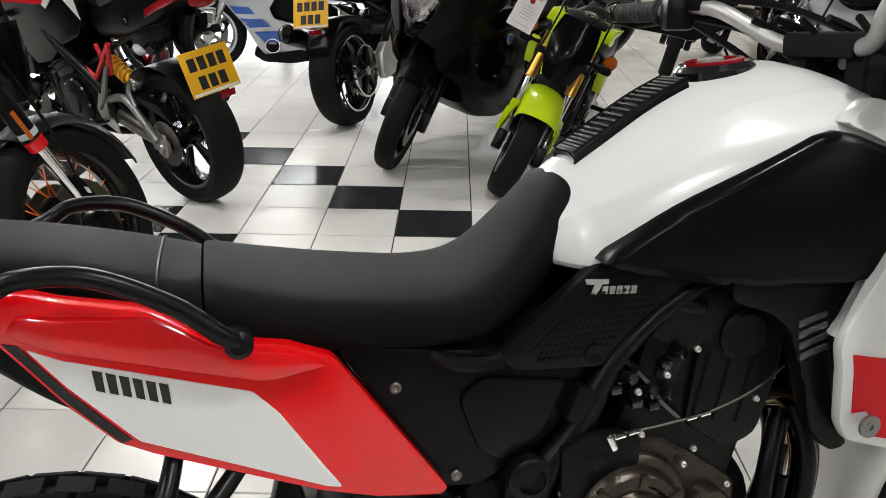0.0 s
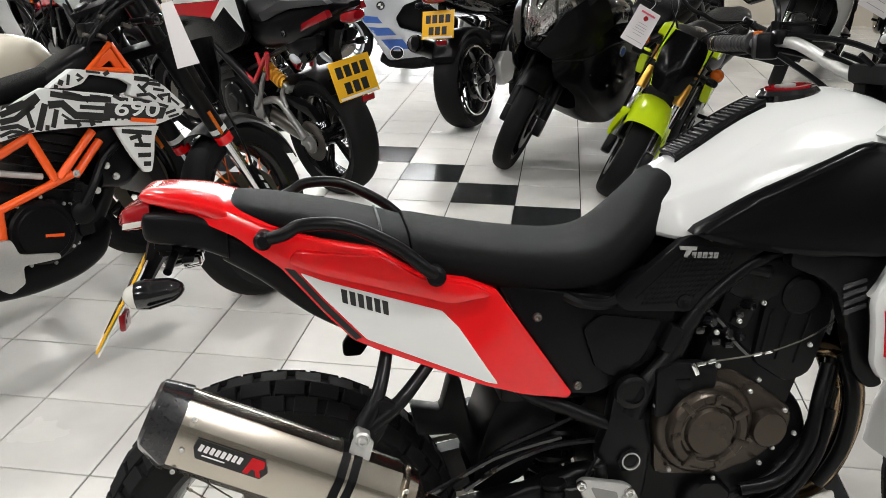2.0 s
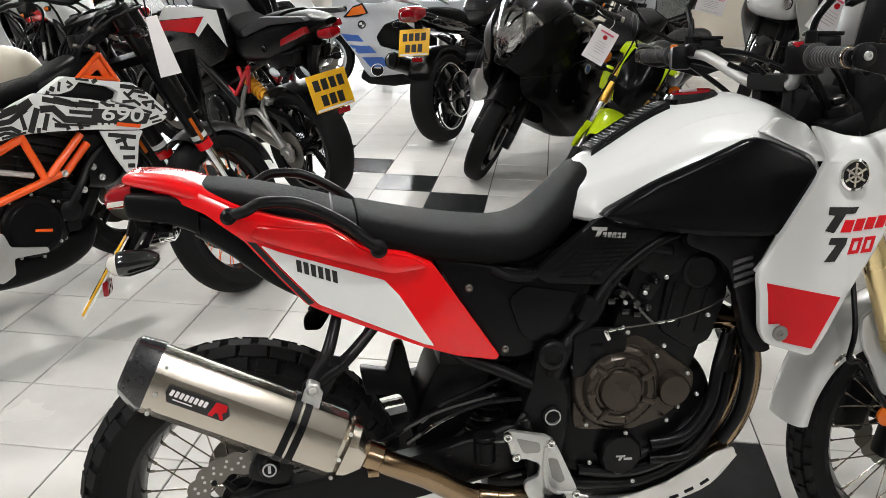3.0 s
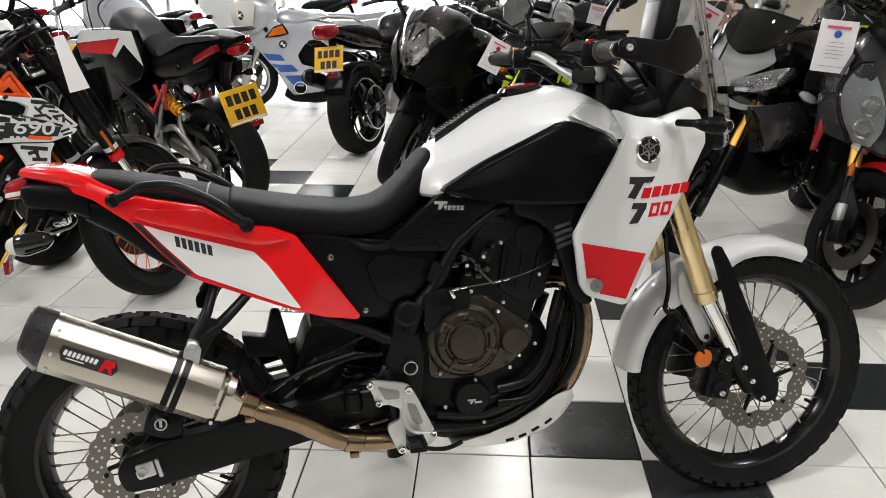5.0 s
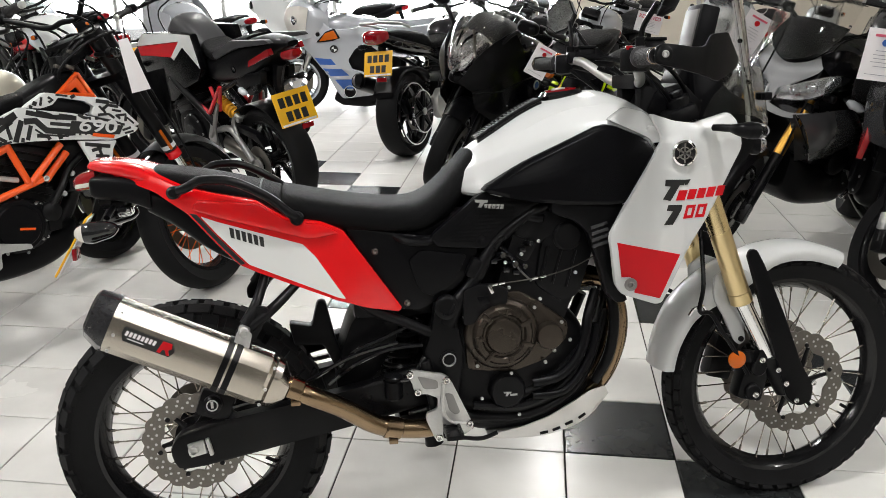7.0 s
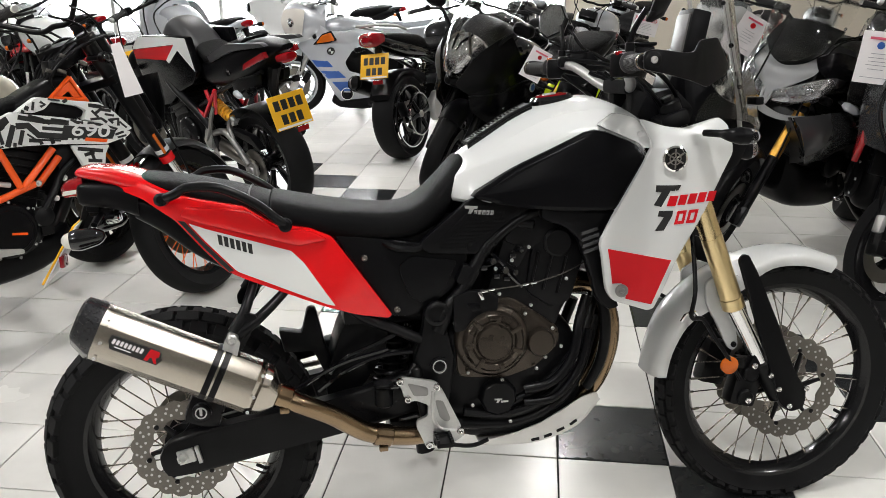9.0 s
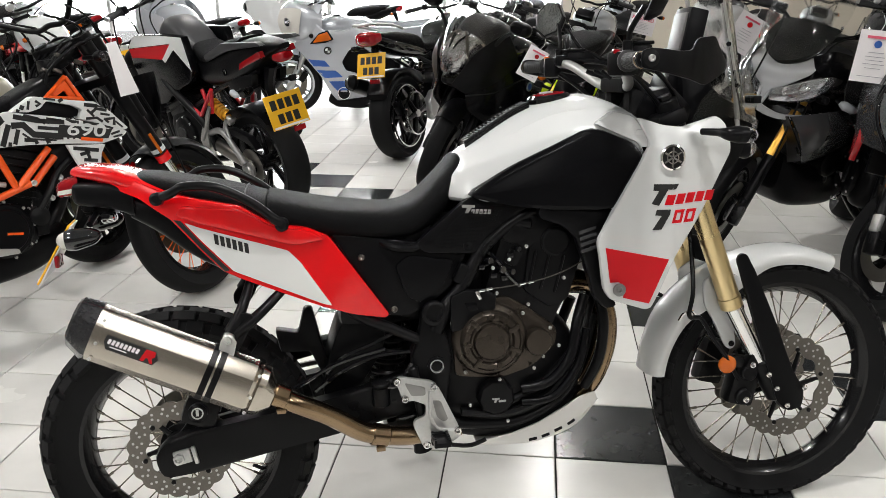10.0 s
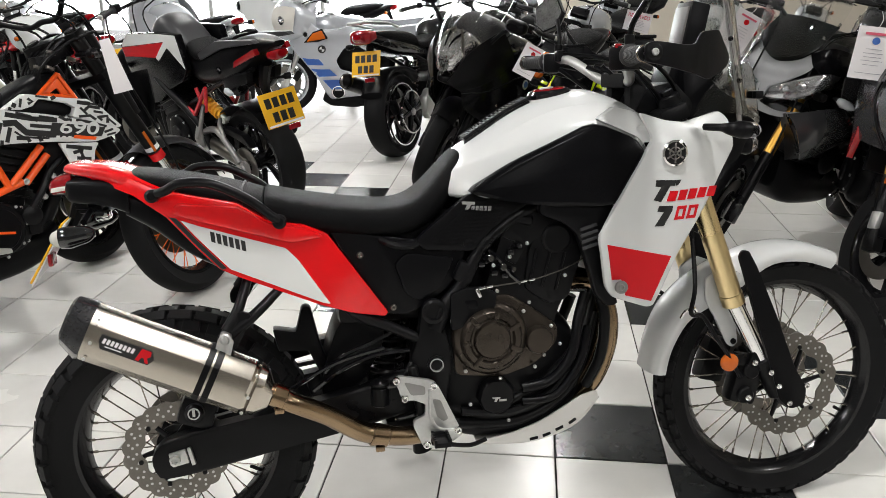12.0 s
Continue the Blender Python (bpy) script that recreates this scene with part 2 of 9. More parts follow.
def tube_into(bm, pts, r, sides=10, n=None, closed=False, flat=1.0):
    """A swept tube; r one radius or one for each given point."""
    n = n or (len(pts) if len(pts) == 2 else 6 * (len(pts) - 1) + 1)
    c = resample(pts, n, closed) if len(pts) > 2 else [Vector(pts[0]), Vector(pts[1])]
    rs = r if isinstance(r, (list, tuple)) else [r] * len(pts)
    rad = [float(np.interp(i / (len(c) - 1) * (len(rs) - 1), range(len(rs)), rs)) for i in range(len(c))]
    up = None
    rings = []
    for i, p in enumerate(c):
        if closed:
            t = (c[(i + 1) % len(c)] - c[i - 1]).normalized()
        else:
            t = (c[min(i + 1, len(c) - 1)] - c[max(i - 1, 0)]).normalized()
        if up is None:
            up = Vector((0, 0, 1)) if abs(t.z) < 0.9 else Vector((1, 0, 0))
        up = (up - t * up.dot(t)).normalized()
        side = t.cross(up)
        rings.append([p + rad[i] * (math.cos(a) * up * flat + math.sin(a) * side) for a in (2 * math.pi * k / sides for k in range(sides))])
    return rings_to_bm(bm, rings, loop=closed)


def tube(pts, r, sides=10, n=None, closed=False, flat=1.0):
    return tube_into(bmesh.new(), pts, r, sides, n, closed, flat)


def lathe_into(bm, prof, center=(0, 0, 0), axis=(0, 1, 0), n=40, closed=True):
    """prof: (radius, offset along axis); spun round axis; closed joins last to first."""
    ax = Vector(axis).normalized()
    u = ax.orthogonal().normalized()
    v = ax.cross(u)
    c = Vector(center)
    rings = [[c + ax * o + max(r, 1e-4) * (math.cos(a) * u + math.sin(a) * v) for a in (2 * math.pi * k / n for k in range(n))] for r, o in prof]
    return rings_to_bm(bm, rings, cap=not closed, loop=closed)


def lathe(prof, center=(0, 0, 0), axis=(0, 1, 0), n=40, closed=True):
    return lathe_into(bmesh.new(), prof, center, axis, n, closed)


def cyl_into(bm, a, b, r, n=12, bevel=0.0, r2=None):
    a, b = Vector(a), Vector(b)
    length = (b - a).length
    r2 = r if r2 is None else r2
    w = bevel
    prof = [(r - w, 0), (r, w), (r2, length - w), (r2 - w, length)] if w else [(r, 0), (r2, length)]
    return lathe_into(bm, prof, a, b - a, n, closed=False)


def cyl(a, b, r, n=12, bevel=0.0, r2=None):
    return cyl_into(bmesh.new(), a, b, r, n, bevel, r2)


def box_into(bm, size, m=None, bevel=0.0):
    b2 = bmesh.new()
    bmesh.ops.create_cube(b2, size=1)
    bmesh.ops.scale(b2, vec=size, verts=b2.verts)
    if bevel:
        bmesh.ops.bevel(b2, geom=b2.edges[:], offset=bevel, segments=2, affect="EDGES", profile=0.6)
    if m is not None:
        b2.transform(m)
    merge(bm, b2)
    return bm


def box(size, m=None, bevel=0.0):
    return box_into(bmesh.new(), size, m, bevel)


def merge(bm, other):
    vs = {v: bm.verts.new(v.co) for v in other.verts}
    for f in other.faces:
        try:
            nf = bm.faces.new([vs[v] for v in f.verts])
            nf.material_index = f.material_index
        except ValueError:
            pass
    other.free()
    return bm


def plate_into(bm, outline, y0, y1, bevel=0.004, rounding=0, yf=None, cuts=()):
    """A plate with the outline (x, z), between y0 and y1; yf(x, z) adds a slope or curve to y."""
    pts = [Vector((x, 0, z)) for x, z in outline]
    if rounding:
        out = []
        k = len(pts)
        for i in range(k):
            a, b, c = pts[i - 1], pts[i], pts[(i + 1) % k]
            d = min(rounding, (a - b).length * 0.4, (c - b).length * 0.4)
            p, q = b + (a - b).normalized() * d, b + (c - b).normalized() * d
            out += [p, p * 0.25 + b * 0.5 + q * 0.25, q]
        pts = out
    b2 = bmesh.new()
    vs = [b2.verts.new((p.x, y0, p.z)) for p in pts]
    f = b2.faces.new(vs)
    r = bmesh.ops.extrude_face_region(b2, geom=[f])
    for v in r["geom"]:
        if isinstance(v, bmesh.types.BMVert):
            v.co.y = y1
    if bevel:
        es = [e for e in b2.edges if abs(e.verts[0].co.y - e.verts[1].co.y) < 1e-6]
        bmesh.ops.bevel(b2, geom=es, offset=bevel, segments=2, affect="EDGES", profile=0.6, clamp_overlap=True)
    for nx, nz, d in cuts:
        bmesh.ops.bisect_plane(b2, geom=b2.verts[:] + b2.edges[:] + b2.faces[:], plane_co=(nx * d, 0, nz * d), plane_no=(nx, 0, nz))
    if yf:
        for v in b2.verts:
            v.co.y += yf(v.co.x, v.co.z)
    merge(bm, b2)
    return bm


def plate(outline, y0, y1, bevel=0.004, rounding=0, yf=None, cuts=()):
    return plate_into(bmesh.new(), outline, y0, y1, bevel, rounding, yf, cuts)


def body(sections, sides=28, n=None, cap=True):
    """A lofted body along x: sections (x, z low, z high, half width, squareness, y offset), smoothed between."""
    full = [tuple(s) + (2.4, 0.0)[len(s) - 4:] if len(s) < 6 else tuple(s) for s in sections]
    n = n or 5 * (len(full) - 1) + 1
    arr = np.array(full, float)
    rings = []
    a = resample([Vector(r[:3]) for r in arr], n)
    b = resample([Vector(r[3:6]) for r in arr], n)
    for p, q in zip(a, b):
        x, z0, z1 = p
        w, e, yo = q
        ring = []
        for k in range(sides):
            t = 2 * math.pi * k / sides
            c, s = math.cos(t), math.sin(t)
            ring.append((x, yo + w * math.copysign(abs(c) ** (2 / e), c), (z0 + z1) / 2 + (z1 - z0) / 2 * math.copysign(abs(s) ** (2 / e), s)))
        rings.append(ring)
    return rings_to_bm(bmesh.new(), rings, cap)


def sheet(curves, nu=12, nv=10, thick=0.004):
    """A curved shell lofted through guide curves of (x, y, z)."""
    rows = [resample(c, nu) if len(c) > 2 else [Vector(c[0]).lerp(Vector(c[1]), i / (nu - 1)) for i in range(nu)] for c in curves]
    cols = [resample([r[i] for r in rows], nv) if len(rows) > 2 else [rows[0][i].lerp(rows[1][i], j / (nv - 1)) for j in range(nv)] for i in range(nu)]
    bm = bmesh.new()
    front = [[bm.verts.new(p) for p in c] for c in cols]
    for i in range(nu - 1):
        for j in range(nv - 1):
            bm.faces.new((front[i][j], front[i + 1][j], front[i + 1][j + 1], front[i][j + 1]))
    bm.normal_update()
    if thick:
        norm = [[v.normal.copy() for v in c] for c in front]
        back = [[bm.verts.new(front[i][j].co - norm[i][j] * thick) for j in range(nv)] for i in range(nu)]
        for i in range(nu - 1):
            for j in range(nv - 1):
                bm.faces.new((back[i][j + 1], back[i + 1][j + 1], back[i + 1][j], back[i][j]))
        rim = [(i, 0) for i in range(nu)] + [(nu - 1, j) for j in range(1, nv)] + [(i, nv - 1) for i in range(nu - 2, -1, -1)] + [(0, j) for j in range(nv - 2, 0, -1)]
        for (a, b), (c, d) in zip(rim, rim[1:] + rim[:1]):
            bm.faces.new((front[a][b], back[a][b], back[c][d], front[c][d]))
    return bm


def mirror_y(bm):
    bmesh.ops.scale(bm, vec=(1, -1, 1), verts=bm.verts)
    return bm


def bolt_into(bm, c, r=0.008, out=0.006, axis=(0, -1, 0)):
    c, ax = Vector(c), Vector(axis).normalized()
    lathe_into(bm, [(r, 0), (r, out * 0.6), (r * 0.8, out), (r * 0.5, out), (r * 0.42, out * 0.5), (0.0005, out * 0.5)], c, ax, 12, closed=False)
    return bm


def bolt(c, r=0.008, out=0.006, axis=(0, -1, 0)):
    return bolt_into(bmesh.new(), c, r, out, axis)

# ---------------------------------------------------------------- room
X0, X1, Y0, Y1, CZ = ROOM
TILE = 1 / 3


def wall_part(name, size, at, material, label=""):
    ob = to_object(name, box(size, Matrix.Translation(at)), material, smooth=False)
    return tagged(ob, label or "plain cream painted showroom wall", "wall", "", "structure")


wall_part("wall_south", (X1 - X0 + 0.4, 0.2, CZ + 0.2), ((X0 + X1) / 2, Y0 - 0.1, CZ / 2), WALL_DARK, "plain dark grey wall out of view, added to close the room and cut reflections")
wall_part("wall_west", (0.2, Y1 - Y0, CZ + 0.2), (X0 - 0.1, (Y0 + Y1) / 2, CZ / 2), WALL_DARK, "plain dark grey wall out of view, added to close the room and cut reflections")
wall_part("wall_east", (0.2, Y1 - Y0, CZ + 0.2), (X1 + 0.1, (Y0 + Y1) / 2, CZ / 2), WALL)
tagged(to_object("ceiling", box((X1 - X0, Y1 - Y0, 0.15), Matrix.Translation(((X0 + X1) / 2, (Y0 + Y1) / 2, CZ + 0.075))), CEIL, smooth=False), "flat grey ceiling out of view, kept dark to cut reflections", "ceiling", "", "structure")
# north wall: glazed shop front on the west part, plain wall on the east
WX0, WX1, WZ0, WZ1 = X0 + 0.3, 0.9, 0.15, 2.75
wall_part("wall_north", (X1 - WX1 + 0.2, 0.2, CZ + 0.2), ((X1 + WX1 + 0.2) / 2, Y1 + 0.1, CZ / 2), WALL)
wall_part("wall_north_sill", (WX1 - WX0, 0.2, WZ0 + 0.1), ((WX0 + WX1) / 2, Y1 + 0.1, WZ0 / 2 - 0.05), WALL)
wall_part("wall_north_head", (WX1 - WX0, 0.2, CZ + 0.1 - WZ1), ((WX0 + WX1) / 2, Y1 + 0.1, (CZ + 0.1 + WZ1) / 2), WALL)
wall_part("wall_north_pier", (0.5, 0.2, CZ + 0.2), (X0 + 0.05, Y1 + 0.1, CZ / 2), WALL)
win = thing("window_1", pose(0, 0, 0), "wide glazed shop front full of bright daylight", "window", "", "structure")
NP = 5
for k in range(NP + 1):
    x = WX0 + (WX1 - WX0) * k / NP
    part("window_frame", box((0.06, 0.08, WZ1 - WZ0), Matrix.Translation((x, Y1 + 0.06, (WZ0 + WZ1) / 2)), 0.004), ALLOY, win)
for z in (WZ0 + 0.03, WZ1 - 0.03):
    part("window_frame", box((WX1 - WX0, 0.075, 0.06), Matrix.Translation(((WX0 + WX1) / 2, Y1 + 0.06, z)), 0.004), ALLOY, win)
for k in range(NP):
    x = WX0 + (WX1 - WX0) * (k + 0.5) / NP
    p = part("pane", box(((WX1 - WX0) / NP - 0.06, 0.006, WZ1 - WZ0 - 0.12), Matrix.Translation((x, Y1 + 0.06, (WZ0 + WZ1) / 2))), GLASS, win, smooth=False)
    p.visible_shadow = False
# pale paving and hazy daylight outside the glass
HAZE = mat("bright_daylight_haze", (1.0, 1.0, 1.0), 1.0, emit=11.0)
tagged(to_object("backdrop", box((18, 0.05, 7), Matrix.Translation((-4, Y1 + 5, 2.5))), HAZE, smooth=False), "plain bright overcast daylight beyond the window", "backdrop", "", "structure")
tagged(to_object("pavement", box((18, 5.0, 0.1), Matrix.Translation((-4, Y1 + 2.7, -0.06))), GROUT, smooth=False), "grey paving outside the shop window", "pavement", "", "structure")
for x, y in LAMPS:
    d = thing("downlight", pose(x, y, CZ), "round recessed ceiling downlight, switched on", "lamp", "ceiling downlights")
    part("bezel", lathe([(0.085, 0.0), (0.115, 0.0), (0.115, -0.012), (0.085, -0.02)], (0, 0, 0), (0, 0, 1), 28), ALLOY, d)
    part("diffuser", lathe([(0.084, -0.004), (0.0005, -0.004)], (0, 0, 0), (0, 0, 1), 28, closed=False), LED, d)

# ---------------------------------------------------------------- motorcycles: shared parts


def make_tyre(cx, cz, R, rin, w, knobs=0, rows=(), blocks=None):
    """A tyre round the y axis; knobs: blocks round the tread in the rows (y share, block length, block width)."""
    bm = bmesh.new()
    h = R - rin
    prof = []
    for k in range(15):
        a = math.pi * k / 14
        y = -math.cos(a)
        r = rin + h * (0.12 + 0.88 * math.sin(a) ** 0.62)
        prof.append((r, w * (abs(y) ** 0.85) * math.copysign(1, y) * (1.0 if 0.1 < k / 14 < 0.9 else 0.8)))
    prof = [(rin, -w * 0.62)] + prof[1:-1] + [(rin, w * 0.62)]
    lathe_into(bm, prof, (cx, 0, cz), n=64)
    if blocks is not None:
        blocks += [(cx, R, rin, w, knobs, rows)]
        knobs = 0
    for i in range(knobs):
        for j, (share, length, width) in enumerate(rows):
            a = 2 * math.pi * (i + 0.5 * (j % 2)) / knobs
            y = share * w
            r = rin + h * (0.12 + 0.88 * max(0.0, 1 - abs(share) ** 2.35) ** 0.31)
            tilt = share * 48
            m = Matrix.Translation((cx, 0, cz)) @ Matrix.Rotation(a, 4, "Y") @ Matrix.Translation((0, y, r)) @ Matrix.Rotation(radians(-tilt), 4, "X")
            box_into(bm, (length, width, 0.015), m, 0.0)
    return bm


def make_rim(cx, cz, r, w, lip=0.016):
    return lathe([(r, -w), (r + lip, -w), (r + lip, -w + 0.006), (r - 0.004, -w * 0.55), (r - 0.012, 0), (r - 0.004, w * 0.55), (r + lip, w - 0.006), (r + lip, w), (r, w), (r - 0.012, w * 0.6), (r - 0.022, 0), (r - 0.012, -w * 0.6)], (cx, 0, cz), n=56)


def make_disc(cx, cz, y, ro, ri, wave=0, holes=0, t=0.004):
    """A brake disc with a wavy edge; drill() lays its holes on as bright cups."""
    bm = bmesh.new()
    n = 120
    rings = []
    for r, yy in ((0, -t / 2), (1, -t / 2), (1, t / 2), (0, t / 2)):
        ring = []
        for k in range(n):
            a = 2 * math.pi * k / n
            rr = ro * (1 + (0.050 * abs(math.sin(wave * a / 2)) - 0.030 if wave else 0)) if r else ri * (1 + (0.05 * math.cos(wave * a / 2) if wave else 0))
            ring.append((cx + rr * math.cos(a), y + yy, cz + rr * math.sin(a)))
        rings.append(ring)
    rings_to_bm(bm, rings, loop=True)
    return bm


HOLE_ME = bpy.data.meshes.new("disc_hole")


def drill(parent, cx, cz, y, ro, ri, count):
    """Drilled holes of a disc: shallow cups, bright for the lit floor seen through; one shared mesh."""
    if not HOLE_ME.vertices:
        bm = lathe([(0.0034, -0.0004), (0.0034, 0.0004), (0.0002, 0.0004)], (0, 0, 0), (0, -1, 0), 8, closed=False)
        bm.to_mesh(HOLE_ME)
        bm.free()
        HOLE_ME.materials.append(ALLOY)
    for k in range(count):
        for q, off in ((0.22, 0), (0.5, 0.4), (0.78, 0.15)):
            r = ri + (ro - ri) * q
            a = (k + off) * 2 * math.pi / count
            ob = new("disc_hole", HOLE_ME)
            ob.parent = parent
            ob.matrix_basis = Matrix.Translation((cx + r * math.cos(a), y, cz + r * math.sin(a)))


def grip_bm(a, b, r):
    """One ribbed rubber grip with its inner flange, from a to b."""
    n = (b - a).length
    prof = [(r * 0.9, 0), (r * 1.45, 0.001), (r * 1.45, n * 0.05), (r, n * 0.06)]
    for k in range(9):
        q = 0.09 + 0.1 * k
        prof += [(r, n * q), (r * 1.09, n * (q + 0.008)), (r * 1.09, n * (q + 0.05)), (r, n * (q + 0.058))]
    return lathe(prof + [(r, n * 0.99), (r * 0.85, n)], a, b - a, 18, closed=False)


def wire_spokes(cx, cz, r, hub, n):
    bm = bmesh.new()
    for k in range(n):
        a = 2 * math.pi * k / n
        side = -1 if k % 2 else 1
        b = a + (0.5 if (k // 2) % 2 else -0.5)
        tube_into(bm, [(cx + hub * math.cos(b), side * 0.035, cz + hub * math.sin(b)), (cx + r * math.cos(a), side * 0.006, cz + r * math.sin(a))], 0.0021, sides=5)
    return bm


def spring_bm(a, b, r, turns, wire):
    a, b = Vector(a), Vector(b)
    d = (b - a)
    u = d.normalized().orthogonal().normalized()
    v = d.normalized().cross(u)
    n = turns * 10
    pts = [a + d * (i / n) + r * (math.cos(2 * math.pi * i / 10) * u + math.sin(2 * math.pi * i / 10) * v) for i in range(n + 1)]
    return tube(pts, wire, sides=6, n=n + 1)


BOLT_ME = {}


def bolts(points, r, out, material, parent, side=-1, name="bolt"):
    """Bolt heads on one shared mesh, facing to the side (-1 right, 1 left)."""
    key = (round(r, 4), round(out, 4), material.name, side)
    if key not in BOLT_ME:
        me = bpy.data.meshes.new(name)
        bm = bolt((0, 0, 0), r, out, (0, side, 0))
        for f in bm.faces:
            f.smooth = True
        bm.to_mesh(me)
        bm.free()
        me.materials.append(material)
        BOLT_ME[key] = me
    for p in points:
        ob = new(name, BOLT_ME[key])
        ob.parent = parent
        ob.matrix_basis = Matrix.Translation(p)


def plate_bars(parent, m, w, h, rows=((4,), (3,)), big=False):
    """A yellow number plate with two rows of plain bars in place of characters. m: the plate's middle, facing its -y."""
    bm = box((w, 0.004, h), m, 0.001)
    ob = part("number_plate", bm, YELLOW, parent, "yellow plate with two rows of black bars")
    for j, (k,) in enumerate(rows):
        z = h * (0.20 - 0.42 * j)
        for i in range(k):
            x = (i - (k - 1) / 2) * w * 0.205
            part("plate_bar", box((w * 0.15, 0.002, h * 0.29), m @ Matrix.Translation((x, -0.003, z))), INK, ob)
    strip = box((w * 0.92, 0.003, h * 0.06), m @ Matrix.Translation((0, -0.003, -h * 0.45)))
    part("plate_strip", strip, PAPER, ob)
    return ob


def indicator(parent, base, tip, r=0.02, lens=None):
    """A turn signal on its stalk, the lens at the tip."""
    b, t = Vector(base), Vector(tip)
    d = t - b
    st = part("indicator", tube([b, b + d * 0.5, b + d * 0.62, b + d * 0.85], [r * 0.45, r * 0.45, r * 1.0, r * 1.1], sides=12), BLACK, parent)
    part("lens", tube([b + d * 0.8, b + d * 0.95, t], [r * 1.06, r * 0.9, r * 0.2], sides=12), lens or AMBER, st)


def word_mesh(words, size, material, m, shear=0.0):
    """Flat lettering in the built-in font, centred, facing -y, set by m."""
    cu = bpy.data.curves.new("word", "FONT")
    cu.body, cu.size, cu.align_x, cu.extrude, cu.shear, cu.offset = words, size, "CENTER", 0.0006, shear, size * 0.012
    tmp = new("word", cu)
    me = bpy.data.meshes.new_from_object(tmp.evaluated_get(bpy.context.evaluated_depsgraph_get()))
    bpy.data.objects.remove(tmp)
    me.transform(m @ pose(0, 0, 0, 90, 0, 0))
    me.materials.append(material)
    return new("word", me)


def tag_on(name, m, w, h, label, color=None, words="", blank=False):
    """A paper price tag: sheet, print bars and, where it can be read, its word."""
    t = thing(name, m, label, "tag", "price tags")
    slim = 0.5 if blank else 0.0
    rows = [[(x * (1 - slim * (1 + z / h)), 0.006 * math.sin(3 * z / h + x * 9), z) for x in (-w / 2, 0, w / 2)] for z in (0, -h * 0.33, -h * 0.66, -h)]
    part("sheet", sheet(rows, 6, 8, 0.0012), PAPER, t)
    ink = bmesh.new()
    off = -0.012
    part("string", tube([(0, 0, 0), (0.01, 0.01, 0.03), (0, 0.02, 0.06)], 0.0012, sides=5), PAPER, t)
    if blank:
        return t
    if words:
        word_mesh(words, w * 0.19, PINK_INK, Matrix.Translation((0, off, -h * 0.3))).parent = t
    else:
        box_into(ink, (w * 0.62, 0.001, h * 0.05), Matrix.Translation((0, off, -h * 0.13)))
        part("heading_bar", ink, PINK_INK, t)
    for q, l in ((0.42, 0.4), (0.50, 0.5), (0.57, 0.45), (0.64, 0.55), (0.72, 0.4), (0.88, 0.7)):
        part("print_bar", box((w * l, 0.001, h * 0.011), Matrix.Translation((0, off, -h * q))), GREY_INK, t)
    if color:
        part("badge", lathe([(w * 0.1, 0), (w * 0.1, 0.001), (0.0002, 0.001)], (0, off, -h * 0.26), (0, -1, 0), 20, closed=False), color, t)
    return t


def engine_block(parent, x, z, s=1.0, cover=None, metal=None, tilt=20, fins=False, w=0.17):
    """Crankcase, cylinder with fins, round side covers and bolts."""
    metal = metal or ENGINE
    cover = cover or ENGINE
    bm = body([(x - 0.24 * s, z - 0.06 * s, z + 0.08 * s, 0.08 * s, 4), (x - 0.16 * s, z - 0.12 * s, z + 0.13 * s, w * 0.8 * s, 5), (x, z - 0.15 * s, z + 0.14 * s, w * s * 0.85, 5), (x + 0.14 * s, z - 0.14 * s, z + 0.10 * s, w * 0.8 * s, 5), (x + 0.2 * s, z - 0.08 * s, z + 0.05 * s, 0.08 * s, 4)], 24)
    eng = part("crankcase", bm, metal, parent)
    cy = bmesh.new()
    m = Matrix.Translation((x + 0.06 * s, 0, z + 0.1 * s)) @ Matrix.Rotation(radians(tilt), 4, "Y")
    box_into(cy, (0.2 * s, 0.25 * s, 0.26 * s), m @ Matrix.Translation((0, 0, 0.13 * s)), 0.02 * s)
    part("cylinder", cy, metal, eng)
    part("cylinder_head", box((0.23 * s, 0.28 * s, 0.09 * s), m @ Matrix.Translation((0, 0, 0.3 * s)), 0.025 * s), metal, eng)
    if fins:
        for k in range(6):
            part("cooling_fin", box((0.24 * s, 0.28 * s, 0.007 * s), m @ Matrix.Translation((0, 0, (0.05 + 0.034 * k) * s)), 0.002), metal, eng)
    for side in (-1, 1):
        c = (x + 0.05 * s * -side, side * w * 0.78 * s, z)
        part("side_cover", lathe([(0.115 * s, 0), (0.115 * s, 0.02 * s), (0.10 * s, 0.035 * s), (0.055 * s, 0.04 * s), (0.05 * s, 0.05 * s), (0.0005, 0.052 * s)], c, (0, side, 0), 32, closed=False), cover, eng)
        if fins:
            bolts([(c[0] + 0.108 * s * math.cos(2 * math.pi * k / 8), c[1] + side * 0.02 * s, c[2] + 0.108 * s * math.sin(2 * math.pi * k / 8)) for k in range(8)], 0.008 * s, 0.008, ALLOY, eng, side)
    return eng


